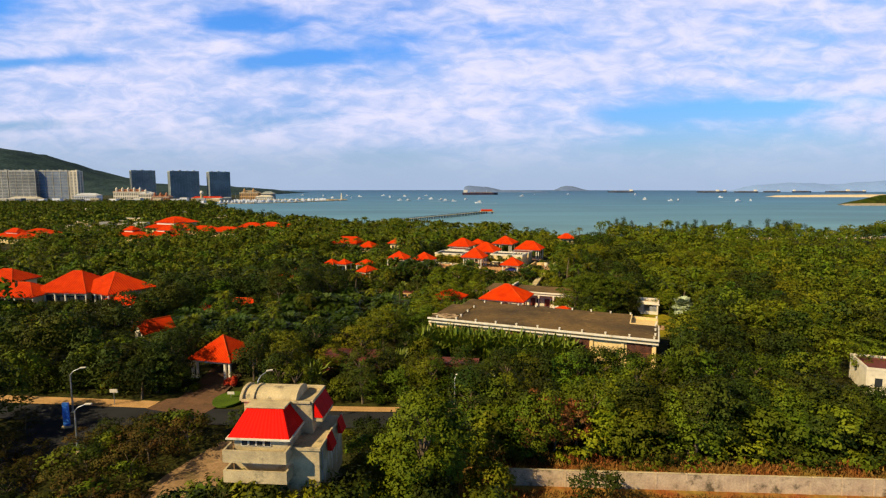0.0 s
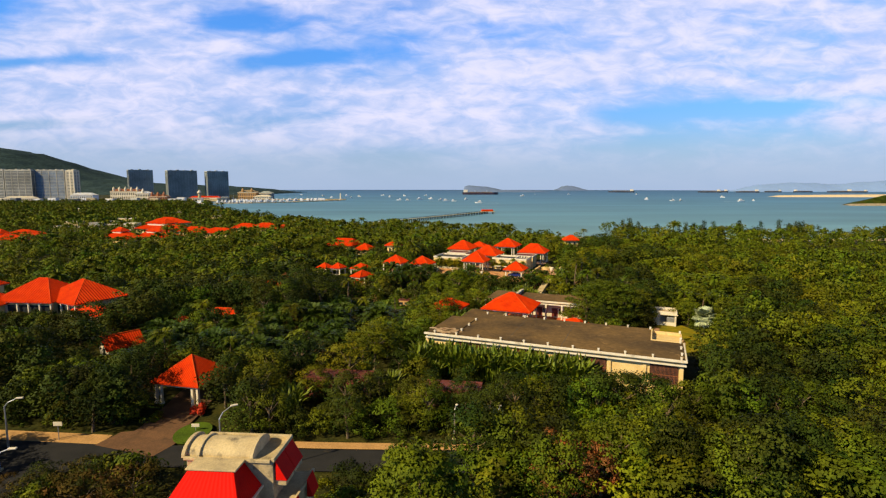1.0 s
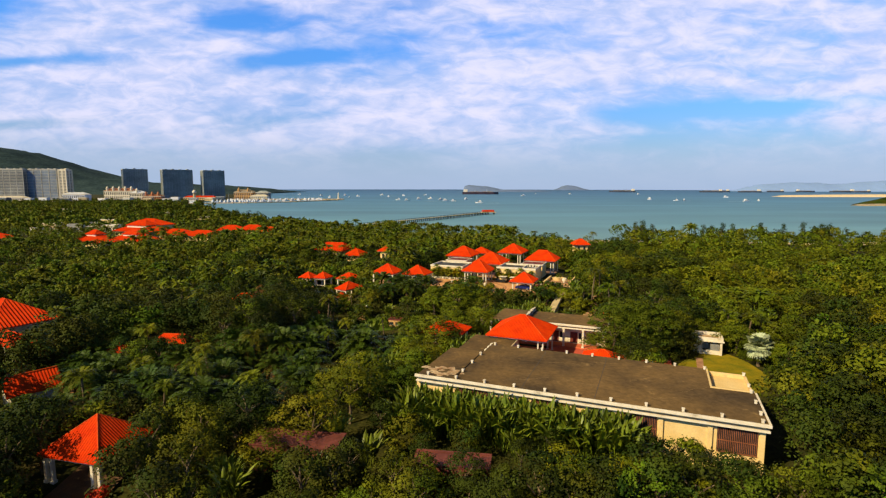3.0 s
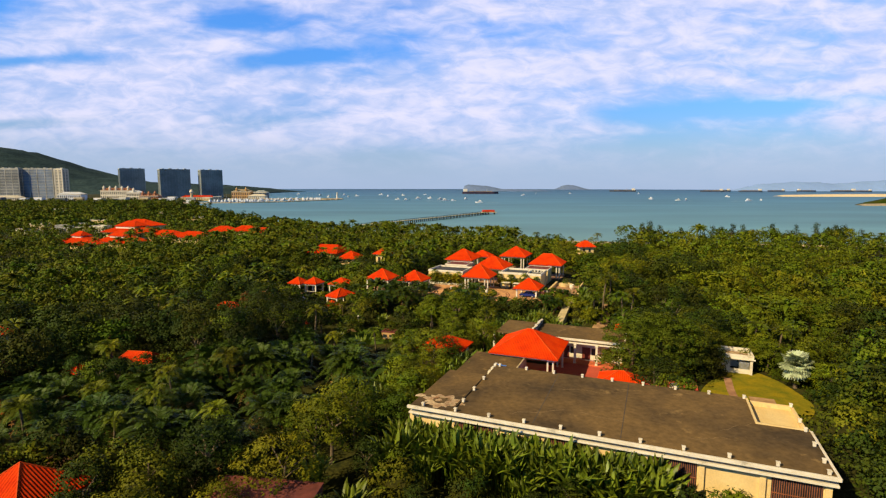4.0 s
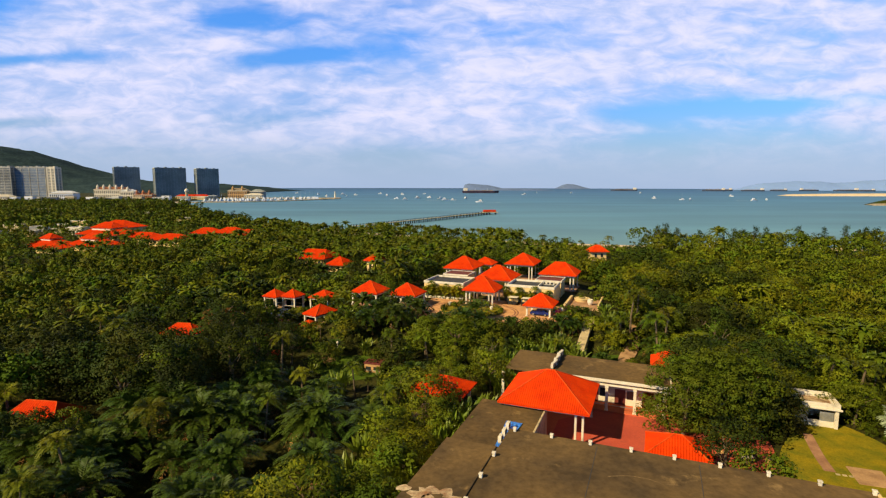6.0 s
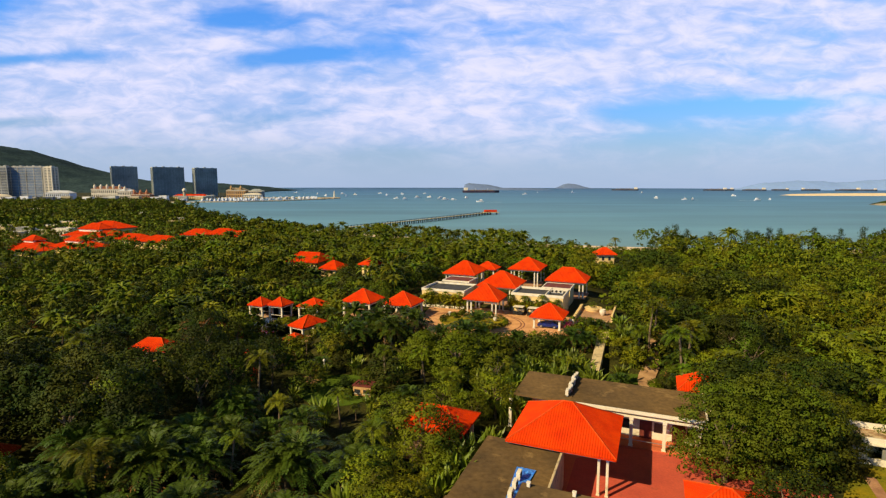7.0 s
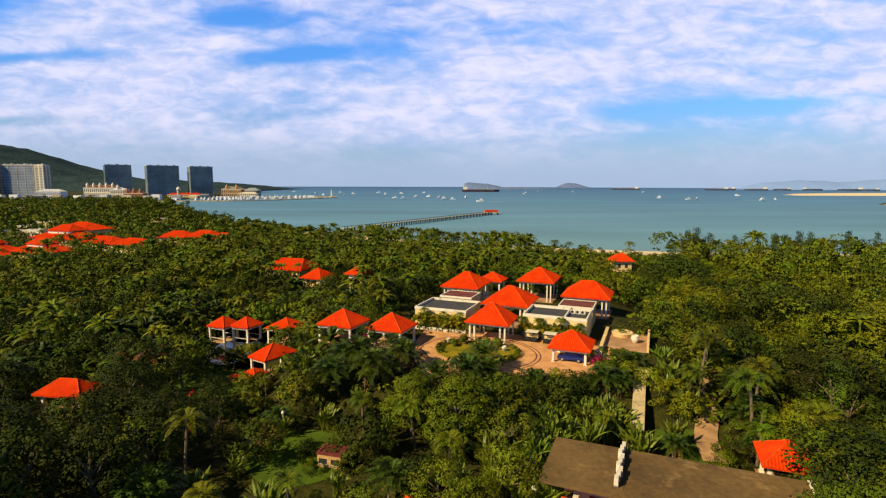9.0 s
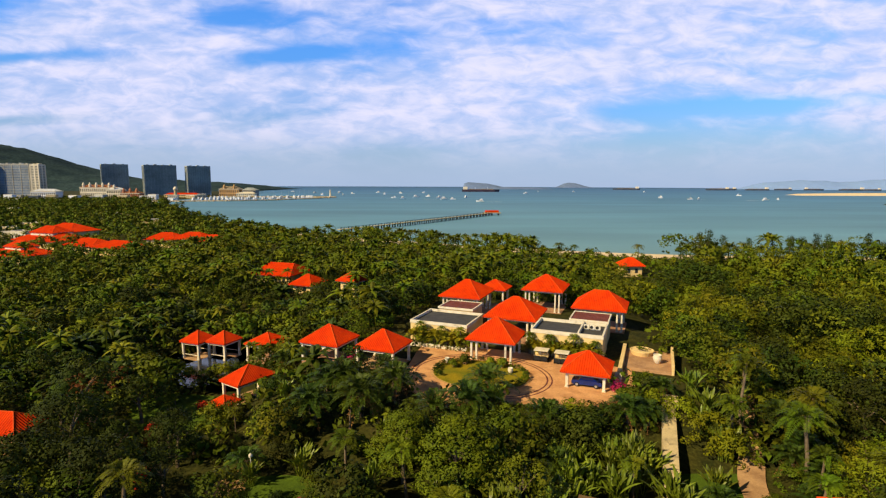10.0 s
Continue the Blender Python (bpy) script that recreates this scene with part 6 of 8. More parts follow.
outline("forecourt", [(-3.2, 190), (-1.8, 200), (-0.4, 206.5), (7, 204), (21, 199), (26, 196), (33, 192), (30, 181), (24, 178.8), (15, 179.5), (6, 179), (1.5, 178.5), (-1.5, 183)], ZR, FORECOURT, "tan brick-paved resort forecourt", "paving", lift=0.22, thick=0.5)
for k, (rx, ry, z0, m, nm, lab) in enumerate(((8.0, 6.4, 0.26, SAND, "drive_kerb", "pale kerb round the planted island"), (7.5, 5.9, 0.36, GRASS, "lawn_island", "planted grass island in the forecourt"))):
    outline(nm, [(8.7 + rx * math.cos(i * math.pi / 16) * COS - ry * math.sin(i * math.pi / 16) * SIN, 189.6 + rx * math.cos(i * math.pi / 16) * SIN + ry * math.sin(i * math.pi / 16) * COS) for i in range(32)], ZR, m, lab, "kerb" if k == 0 else "lawn", lift=z0, thick=0.15)
for rr, m in ((10.2, MAROON), (10.9, MAROON)):
    bm = bmesh.new()
    ring = [[(8.7 + (rr + d) * math.cos(a) * COS - (rr - 1.6 + d) * math.sin(a) * SIN, 189.6 + (rr + d) * math.cos(a) * SIN + (rr - 1.6 + d) * math.sin(a) * COS) for d in (0, 0.22)] for a in [i * math.pi / 20 - 1.1 for i in range(30)]]
    vs = [[bm.verts.new((x, y, ZR + 0.232)) for x, y in r] for r in ring]
    for r0, r1 in zip(vs, vs[1:]):
        bm.faces.new((r0[0], r0[1], r1[1], r1[0]))
    tagged(new("paving_band", mesh_of("paving_band", bm, m)), "dark brick band curving across the forecourt", "paving", kind="structure")


def car(x, y, z, ang, paint, label):
    t = thing("car", label, "car", x, y, z, ang)
    prof = [(-2.1, 0.35), (-2.15, 0.75), (-1.9, 0.95), (-1.1, 1.02), (-0.55, 1.45), (0.9, 1.48), (1.55, 1.05), (2.1, 0.92), (2.15, 0.4)]
    bm = bmesh.new()
    L = [bm.verts.new((px, -0.85 if pz < 1.1 else -0.66, pz)) for px, pz in prof]
    R = [bm.verts.new((px, 0.85 if pz < 1.1 else 0.66, pz)) for px, pz in prof]
    for i in range(len(prof) - 1):
        bm.faces.new((L[i], L[i + 1], R[i + 1], R[i]))
    bm.faces.new((L[0], R[0], R[-1], L[-1]))
    bm.faces.new(L[::-1])
    bm.faces.new(R)
    bmesh.ops.recalc_face_normals(bm, faces=bm.faces[:])
    body = part("body", bm, paint, t)
    part("windscreen", boxed(-0.01, 0.01, -0.6, 0.6, -0.32, 0.32), GLASSY, body).matrix_basis = pose(-0.86, 0, 1.25, 0, 52, 0)
    part("rear_window", boxed(-0.01, 0.01, -0.6, 0.6, -0.32, 0.32), GLASSY, body).matrix_basis = pose(1.26, 0, 1.28, 0, -56, 0)
    for sy in (-1, 1):
        part("side_window", boxed(-0.6, 0.95, -0.012, 0.012, 1.06, 1.38), GLASSY, body).matrix_basis = pose(0, sy * 0.76, 0)
    for wx in (-1.35, 1.35):
        for sy in (-1, 1):
            w = part("wheel", lathe(bmesh.new(), [(0.32, -0.1), (0.34, 0), (0.32, 0.1)], 16), RUBBER, t)
            w.matrix_basis = pose(wx, sy * 0.78, 0.34, 90, 0, 0)
            part("rim", lathe(bmesh.new(), [(0.2, -0.11), (0.2, 0.11)], 12), STEEL, w)
    for sy in (-0.6, 0.6):
        part("headlight", boxed(-2.17, -2.05, sy - 0.18, sy + 0.18, 0.68, 0.82, 0.02), WHITE, t)


car(24.0, 185.0, ZR + 0.23, ANG, CARPAINT, "dark blue car parked under the tiled carport")


def golf_cart(x, y, ang):
    t = thing("golf_cart", "dark golf cart with a white canopy parked on paving", "golf cart", x, y, ZR + 0.23, ang, "golf carts")
    part("canopy", boxed(-1.0, 1.0, -0.6, 0.6, 1.78, 1.86, 0.03), WHITE, t)
    part("body", box(boxed(-1.15, 1.15, -0.58, 0.58, 0.25, 0.6, 0.05), -1.15, -0.75, -0.55, 0.55, 0.6, 0.95, 0.05), RUBBER, t)
    part("seat", box(boxed(-0.3, 0.2, -0.55, 0.55, 0.6, 0.8, 0.04), 0.2, 0.3, -0.55, 0.55, 0.8, 1.2, 0.03), CREAM, t)
    for sx in (-0.9, 0.9):
        for sy in (-0.52, 0.52):
            part("post", tube(bmesh.new(), [(sx, sy, 0.6), (sx * 0.98, sy, 1.78)], [0.025, 0.025], 6), STEEL, t)
            w = part("wheel", lathe(bmesh.new(), [(0.2, -0.08), (0.22, 0), (0.2, 0.08)], 14), RUBBER, t)
            w.matrix_basis = pose(sx * 0.85, sy, 0.22, 90, 0, 0)


for i, (x, y) in enumerate(((18.9, 196.6), (20.0, 196.2), (22.0, 195.2), (23.1, 194.8))):
    golf_cart(x, y, ANG + 90)


def bush_ball(x, y, z, r, mat, label, name="flower_bush"):
    rng = np.random.default_rng(int(abs(x * 10)))
    t = thing(name, label, "bush", x, y, z, 0)
    c = np.array([(rng.normal() * r * 0.3, rng.normal() * r * 0.3, r * (0.9 + rng.normal() * 0.25)) for _ in range(10)])
    o = new("foliage", as_mesh("foliage", crown_leaves(rng, c, np.full(10, r * 0.65), 40, 0.26, 0.9, 0.8), mat))
    o.parent = t
    part("pot", lathe(bmesh.new(), [(0.3 * r, 0), (0.42 * r, 0.35 * r), (0.38 * r, 0.4 * r)], 12), SAND, t)


bush_ball(27.6, 182.6, ZR + 0.2, 1.15, MAGENTA, "round magenta bougainvillea bush in a pot")
bush_ball(-12.0, 195.2, ZR, 1.15, MAGENTA, "round magenta bougainvillea bush in a pot")
bush_ball(6.5, 193.9, ZR + 0.3, 1.0, LEAF, "clipped round green bush in a pot", "clipped_bush")
bush_ball(12.3, 192.2, ZR + 0.3, 1.0, LEAF, "clipped round green bush in a pot", "clipped_bush")
bush_ball(4.6, 192.6, ZR + 0.3, 0.8, LEAF_YELLOW, "small yellow-green clipped bush in a pot", "clipped_bush")
bush_ball(10.6, 193.6, ZR + 0.3, 0.8, LEAF_YELLOW, "small yellow-green clipped bush in a pot", "clipped_bush")
for x, y in ((13.4, 189.8), (3.6, 194.6)):
    urn(x, y, ZR + 0.36, 0.7, WHITE, "white flower bowl standing in the planted island", "flower_bowl")
for k in range(46):
    a = 2 * math.pi * k / 46
    if 3.9 < a < 5.2:
        continue
    rx, ry = 7.1 * math.cos(a), 5.5 * math.sin(a)
    plant("shrub", 8.7 + rx * COS - ry * SIN, 189.6 + rx * SIN + ry * COS, 0.85, ZR + 0.34, wide=1.2, label="low clipped hedge bush round the planted island")
box_me = mesh_of("box", boxed(-0.5, 0.5, -0.28, 0.28, 0, 0.62, 0.03), WHITE)
for k in range(9):
    t = thing("planter_box", "white rendered planter box below the reception wall", "planter", -2.6 + 1.16 * k, 204.4 - 0.42 * k, ZR + 0.22, ANG, "white planter boxes")
    share("box", box_me, t, 0, 0, 0)
    plant("shrub", -2.6 + 1.16 * k, 204.4 - 0.42 * k, 0.7, ZR + 0.8, wide=0.9)
for k in range(13):
    plant("areca", -2.0 + 0.80 * k + RNG.uniform(-0.2, 0.2), 205.6 - 0.33 * k + RNG.uniform(-0.2, 0.2), RNG.uniform(3.3, 4.3), ZR + 0.2)
for k in range(13):
    plant("areca", 18.2 + 0.82 * k + RNG.uniform(-0.2, 0.2), 199.5 - 0.36 * k + RNG.uniform(-0.2, 0.2), RNG.uniform(3.0, 4.0), ZR + 0.2)
for k in range(3):
    ac_unit(28.2 + 0.9 * k, 201.3 - 0.36 * k, ZR + 4.2, ANG)
t = thing("roof_partition", "white low wall across a flat roof deck", "wall", 27.2, 201.0, ZR + 4.18, ANG)
part("wall", boxed(-0.14, 0.14, -3.9, 3.9, 0, 0.62, 0.02), WHITE, t)
bush_ball(39.8, 187.6, 0.6, 0.9, RED_BLOSSOM, "orange-red flowering bush beside the terrace")

t = thing("terrace_wall", "cream retaining wall of the raised terrace with planter", "wall", 35.0, 195.0, 0, ANG)
part("wall", boxed(-2.6, -2.0, -9.5, 7.0, 0, ZR + 1.3, 0.03), CREAM, t)
part("end_pier", boxed(-2.8, -1.8, -10.4, -9.5, 0, ZR + 1.6, 0.03), WHITE, t)
part("terrace_floor", boxed(-1.95, 5.2, -3.5, 7.0, 0, ZR + 0.5, 0.03), PAVING, t)
part("back_wall", boxed(5.2, 5.6, -3.5, 7.0, 0, ZR + 1.6, 0.03), CREAM, t)
part("planter", lathe(bmesh.new(), [(1.7, ZR + 0.4), (2.0, ZR + 1.2), (1.9, ZR + 1.25), (1.7, ZR + 1.1)], 20, 0.6, 4.6), CREAM, t)
plant("shrub", 37.4, 199.0, 1.6, ZR + 1.0)
urn(38.0, 194.2, ZR + 0.5, 1.2, WHITE, "tall white stone urn on the terrace")

t = thing("garden_ramp", "long sloping concrete garden wall with a pale coping", "ramp", 33.6, 179.4, 0, 0)
bm = bmesh.new()
d = Vector((-6.8, -17.4, 0))
s = Vector((d.y, -d.x, 0)).normalized() * 0.85
vs = [bm.verts.new(p) for p in (s + Vector((0, 0, -1)), -s + Vector((0, 0, -1)), -s + d + Vector((0, 0, -1)), s + d + Vector((0, 0, -1)), s + Vector((0, 0, 3.6)), -s + Vector((0, 0, 3.6)), -s + d + Vector((0, 0, 1.4)), s + d + Vector((0, 0, 1.4)))]
for f in ((3, 2, 1, 0), (4, 5, 6, 7), (0, 1, 5, 4), (1, 2, 6, 5), (2, 3, 7, 6), (3, 0, 4, 7)):
    bm.faces.new([vs[i] for i in f])
bmesh.ops.recalc_face_normals(bm, faces=bm.faces[:])
part("wall", bm, CONCRETE, t)
part("end_pier", boxed(-1.2, 1.2, -0.2, 1.0, -1, 4.1, 0.04), CONCRETE, t).matrix_basis = pose(0.2, 0.3, 0, 0, 0, -22)


# ---- villas ----
def villa(x, y, z, ang, a, b, e, h, ridge, label, tier=0.0, name="villa"):
    t = thing(name, label, "villa", x, y, z, ang, "tiled villas")
    part("wall", boxed(-a + 1.0, a - 1.0, -b + 1.0, b - 1.0, -0.6, e - 0.3), CREAM, t)
    add_roof(t, a, b, h, ridge, e, 0.6, finial=False)
    n = max(2, int(a / 1.6))
    if y < 200:
        # flat dark panel on the solid wall, in place of a shaded recess
        part("veranda_opening", boxed(-a + 1.3, a - 1.3, -b + 0.93, -b + 0.998, 0.3, e - 0.9), GLASSY, t, "dark panel standing in for deep veranda shade")
        post = column_mesh(e - 0.3, 0.16)
        for i in range(n + 2):
            share("column", post, t, -a + 0.5 + i * (2 * a - 1.0) / (n + 1), -b + 0.5, 0)
    for i in range(n if y >= 200 else 0):
        xx = -a + 1.6 + (i + 0.5) * (2 * a - 3.2) / n
        part("window", boxed(xx - 0.5, xx + 0.5, -b + 0.96, -b + 0.998, e * 0.35, e * 0.75), GLASSY, t)
    if tier:
        part("upper_wall", boxed(-a * tier + 0.5, a * tier - 0.5, -b * tier + 0.5, b * tier - 0.5, e + h * 0.35, e + h * 0.62 + 0.9), WHITE, t)
        add_roof(t, a * tier, b * tier, h * 0.75, ridge * tier, e + h * 0.62 + 1.0, 0.6, finial=False)
    return t


for x, y, ang, a, b, e, h, r, tier in (
        (-94.0, 135.5, -6, 7.4, 6.6, 7.4, 4.4, 1.2, 0), (-84.6, 135.5, -28, 7.6, 6.4, 7.3, 4.2, 0.6, 0), (-77.2, 127.2, -28, 5.6, 2.4, 5.6, 1.7, 3.0, 0), (-104.8, 131.0, -6, 6.6, 4.4, 6.8, 2.8, 2.0, 0),
        (-124, 150, -6, 6, 5, 7.0, 3.0, 1.5, 0), (-88, 112.5, 20, 2.2, 2.2, 3.5, 1.4, 0.2, 0),
        (-190, 372, -20, 14, 9, 6.0, 4.0, 6, 0.55), (-198, 396, -20, 12, 8, 8.0, 4.0, 4, 0), (-168, 325, -24, 11, 7, 5.0, 3.2, 5, 0.5), (-193, 330, -24, 8, 6, 4.6, 3.0, 3, 0.5), (-182, 314, -24, 9, 5, 4.2, 2.2, 5, 0),
        (-157, 351, -24, 10, 6, 4.6, 2.8, 5, 0), (-138, 342, -24, 10, 6, 4.6, 2.8, 5, 0), (-134, 374, -10, 8, 6, 5.0, 3.0, 3, 0), (-120, 373, -10, 8, 6, 5.4, 3.0, 3, 0), (-108, 368, -10, 6, 5, 4.8, 2.8, 2, 0),
        (-246, 306, -20, 12, 7, 5.4, 3.0, 6, 0.4), (-250, 330, -20, 10, 7, 5.4, 3.0, 4, 0), (-232, 300, -20, 7, 5, 4.6, 2.6, 3, 0),
        (-50, 284, -18, 7.5, 7.0, 2.7, 3.0, 4.5, 0), (-37.5, 268, -18, 4.0, 5.0, 2.6, 2.6, 0.4, 0), (-22.5, 256, -30, 3.4, 2.8, 4.6, 2.2, 0.3, 0)):
    if x < -100 and y > 290:
        a, b, e = a * 1.08, b * 1.08, max(2.4, e - (2.2 if x < -160 else 1.0))
    villa(x, y, land(x, y), ang, a, b, e, h, r, "villa with broad orange-red tiled hip roof and pale walls", tier)
villa(68.3, 293.5, 1.2, 0, 4.2, 3.6, 3.8, 2.6, 0.8, "small white beach house with an orange-red tiled roof", 0, "beach_house")

# trees that stand apart
for x, y, h in ((-1.5, 134.5, 5.6), (2.5, 134.0, 5.4), (-4.5, 138.5, 6.2), (-4.5, 142.5, 6.4), (6.0, 145.5, 5.6)):
    plant("feather", x, y, h)
for x, y, h in ((-46, 189, 5.0), (-41, 188, 4.4), (-50, 194, 5.6), (-53, 200, 6.0), (-37, 186, 3.4), (-24, 198, 4.6), (-25, 202, 5.4), (-36, 219, 5), (-21, 187, 3.4)):
    plant("broad" if int(x) % 2 else "datepalm", x, y, h)
for i in range(34):
    u = -15.5 - 0.85 * i + RNG.uniform(-0.4, 0.4)
    for v in (-1.9, -4.0):
        if i % 3 == 2 and v < -3:
            continue
        x, y = on_hall(u, v + RNG.uniform(-0.5, 0.5))
        plant("paddle", x, y, RNG.uniform(6.4, 7.9))
for i in range(26):
    plant("bush", -96 + 2.1 * i + RNG.uniform(-0.6, 0.6), 86.8 - 0.11 * i + RNG.uniform(-0.8, 1.0), RNG.uniform(3.2, 4.8), wide=1.15)
for i in range(27):
    plant("bush", -27 + 2.5 * i + RNG.uniform(-0.6, 0.6), 80.6 + RNG.uniform(-0.9, 0.9), RNG.uniform(2.8, 4.2), wide=1.15)
for i in range(11):
    plant("broad", -110 + 3.4 * i + RNG.uniform(-0.6, 0.6), 121.8 + RNG.uniform(-1.2, 0.6), RNG.uniform(6.2, 7.4))
for i in range(10):
    plant("broad", -106 + 3.5 * i + RNG.uniform(-0.5, 0.5), 125.6 - 0.15 * i + RNG.uniform(-0.4, 0.4), RNG.uniform(5.6, 6.6))
# tall trees out of view on the left, added to shade the road
for x, y, h in ((-60.5, 66, 10), (-63, 60, 10.5), (-58, 57, 9), (-64, 72, 9.4), (-57.5, 51, 8.6), (-68, 66, 10)):
    plant("dark", x, y, h)
for x, y, h in ((-9.4, 61, 3.4), (-8, 65, 3.6), (-10.8, 67, 3.0), (-6, 59, 3.8), (-9, 57.4, 3.0), (-12.5, 64.5, 2.4), (-5, 64, 4.0), (-3, 60, 4.2)):
    plant("bush", x, y, h, wide=1.1)
for i in range(13):
    x, y = on_hall(-46.6 + RNG.uniform(-0.4, 0.4), 1.0 + 2.3 * i)
    plant("paddle", x, y, RNG.uniform(5.0, 6.2))
    x, y = on_hall(-48.4 + RNG.uniform(-0.5, 0.5), 0.5 + 2.3 * i)
    tall = RNG.uniform(5.2, 6.6)
    plant("bush" if i % 3 == 1 else "feather", x, y, tall * (0.72 if i >= 7 else 1.0))
for x, y, h in ((-52, 124, 7.4), (-48.4, 123.4, 7.2), (-45, 124.5, 7.4), (-55.4, 125, 7.0), (-42, 126, 7.2)):
    plant("broad", x, y, h)
for row, (y0, h0, h1) in enumerate(((64.2, 4.6, 5.8), (66.6, 6.2, 7.6), (69.2, 6.8, 8.4))):
    for i in range(23):
        x = 5.0 + 1.2 * (row % 2) + 2.9 * i + RNG.uniform(-0.7, 0.7)
        if row < 2 and 8.5 < x < 19:
            continue
        plant("bush" if row == 0 else "broad", x, y0 - 0.03 * x + RNG.uniform(-0.6, 0.6), RNG.uniform(h0, h1) * (1.0 + 0.10 * math.sin(x * 0.31)), wide=1.2,
              label="dense green tree of a close roadside belt" if row else "")
for i in range(12):
    plant("broad", 66.5 + RNG.uniform(-2, 9), 60 + 0.9 * i + RNG.uniform(-0.8, 0.8), RNG.uniform(5.4, 6.4), wide=1.15)
# thicket and dark kinds also carry this corner's shade in their colour
for x, y, h in ((-45, 68.4, 2.6), (-43.4, 65.6, 3.4), (-42.2, 62.4, 3.8), (-43.0, 59.0, 4.2), (-41.0, 70.0, 2.2), (-39.6, 67.2, 3.4), (-39.4, 63.6, 4.2), (-37.0, 69.0, 3.0), (-36.4, 65.2, 4.4), (-40.5, 57.2, 4.6), (-46.4, 56.4, 3.2), (-48.4, 59.4, 2.2),
                (-33.6, 68.2, 3.0), (-45.6, 52.2, 4.0), (-50.6, 54.6, 3.4), (-43.8, 48.6, 4.2), (-48.8, 49.4, 4.2), (-53.6, 50.2, 4.4), (-40.6, 46.6, 4.0), (-46.0, 45.0, 4.0), (-52.0, 45.6, 4.4)):
    plant("thicket" if x > -50 else "dark", x, y, h * (1.0 if x > -50 else 1.5), wide=1.1)
for x, y, h in ((-56, 66, 2.8), (-54.5, 63, 3.4), (-57.2, 69.5, 3.2), (-53, 60, 3.4), (-55, 57, 4.6), (-58, 62, 5.0), (-51.5, 57.5, 3.2), (-60.4, 58.6, 5.6), (-50, 62.6, 2.2), (-47.6, 66.6, 2.0)):
    plant("thicket", x, y, h, wide=1.15)
for x, y, h in ((-46.4, 83.4, 8.2), (-45.4, 87.6, 8.8), (-47.4, 80.6, 7.0), (-45.6, 92.2, 9.0), (-50.4, 84.6, 8.2), (-54.2, 85.4, 7.6), (-33.4, 92.4, 7.2), (-32.6, 88.6, 6.4)):
    plant("dark", x, y, h)
for i in range(14):
    plant("broad", 10.5 + 2.9 * i + RNG.uniform(-0.6, 0.6), 81.4 - 0.05 * i + RNG.uniform(-0.8, 0.8), RNG.uniform(7.2, 8.2), wide=1.1)
for i in range(15):
    plant("bush" if i % 3 else "feather", 59.8 + 1.2 * ((i * 5) % 4) + RNG.uniform(-0.3, 0.3), 114.5 + 1.9 * i, RNG.uniform(3.0, 4.2) if i % 3 else RNG.uniform(5.0, 6.4), wide=1.1)
for x, y, h in ((57.2, 139.8, 3.4), (59.6, 137.6, 3.8), (60.4, 141.0, 4.6), (58.8, 133.2, 1.4), (59.0, 124.6, 1.6), (56.6, 143.6, 4.2), (52.2, 143.4, 4.4)):
    plant("bush", x, y, h)
plant("big", -1.6, 51.5, 12.8, wide=1.05, label="big bright-green tree with a full rounded crown beside the gatehouse")
for x, y, h in ((-27, 46.5, 4.0), (-23.6, 45.8, 5.2), (-20.4, 45.4, 5.8), (-18.6, 46.2, 6.4), (-15.6, 45.4, 6.2), (-12.6, 45.6, 6.0), (-9.6, 46.4, 6.2), (-31, 49, 3.6), (-36, 50, 4.4), (-35, 56, 5.2), (-35.5, 61, 5.2), (-39, 52, 4.6), (-7, 50, 4.0), (-7.6, 54, 3.6), (-26.5, 52.2, 2.4),
                (-32, 64, 5.0), (-28, 70, 2.6), (12, 47, 3.0), (16.4, 52.0, 4.2)):
    plant("thicket" if x < -30 else "bush", x, y, h, wide=1.1)
for x, y, h in ((33.4, 132.8, 10.6), (38.0, 135.4, 11.8), (42.6, 134.6, 10.8), (37.4, 132.6, 9.6), (48.0, 138.6, 8.6), (35.0, 137.2, 10.4), (42.0, 139.0, 10.6)):
    plant("court", x, y, h, wide=1.05, label="big dark-green spreading tree overhanging the court")
plant("big", 4.5, 161.5, 9.4, wide=1.3, label="dense dark-green round tree in the garden")
plant("big", -1.5, 165.5, 8.2, wide=1.2)
plant("broad", 10.5, 158.0, 7.2, wide=1.2)
for x, y, h in ((9.0, 180.4, 6.4), (6.0, 176.0, 6.6), (2.0, 174.5, 6.4), (-4, 181, 6.4), (-8, 177, 6.8), (-11, 182, 6.4), (-6, 186, 5.6), (-14, 176, 6.2)):
    plant("datepalm", x, y, h)
for x, y, h in ((17, 174, 4.0), (20, 175.5, 3.4), (23.5, 174, 3.6), (15, 170, 4.6), (19, 170, 4.4), (35.4, 171.4, 4.6), (36.8, 169.2, 4.0), (42.5, 132.0, 4.6), (46.5, 134.4, 4.6), (48, 136, 5.0), (34, 176, 3.4), (36.5, 172, 3.2)):
    plant("bush", x, y, h)
for i in range(16):
    plant("paddle", RNG.uniform(8.0, 13.5), RNG.uniform(144.5, 157.5), RNG.uniform(4.6, 6.4))
for i in range(26):
    plant("paddle", RNG.uniform(11, 27), RNG.uniform(158.5, 168.5), RNG.uniform(3.6, 5.4))
for x, y, h in ((43, 148, 7.6), (46, 152, 7.4), (44.5, 157.5, 7.0)):
    plant("feather", x, y, h)
for x, y in ((-1.0, 205.4), (2.6, 203.8), (6.2, 201.8), (18.0, 199.6), (21.2, 198.0), (24.6, 196.4), (28.0, 195.0)):
    plant("palm", x, y, RNG.uniform(3.8, 4.8), ZR + 0.2)
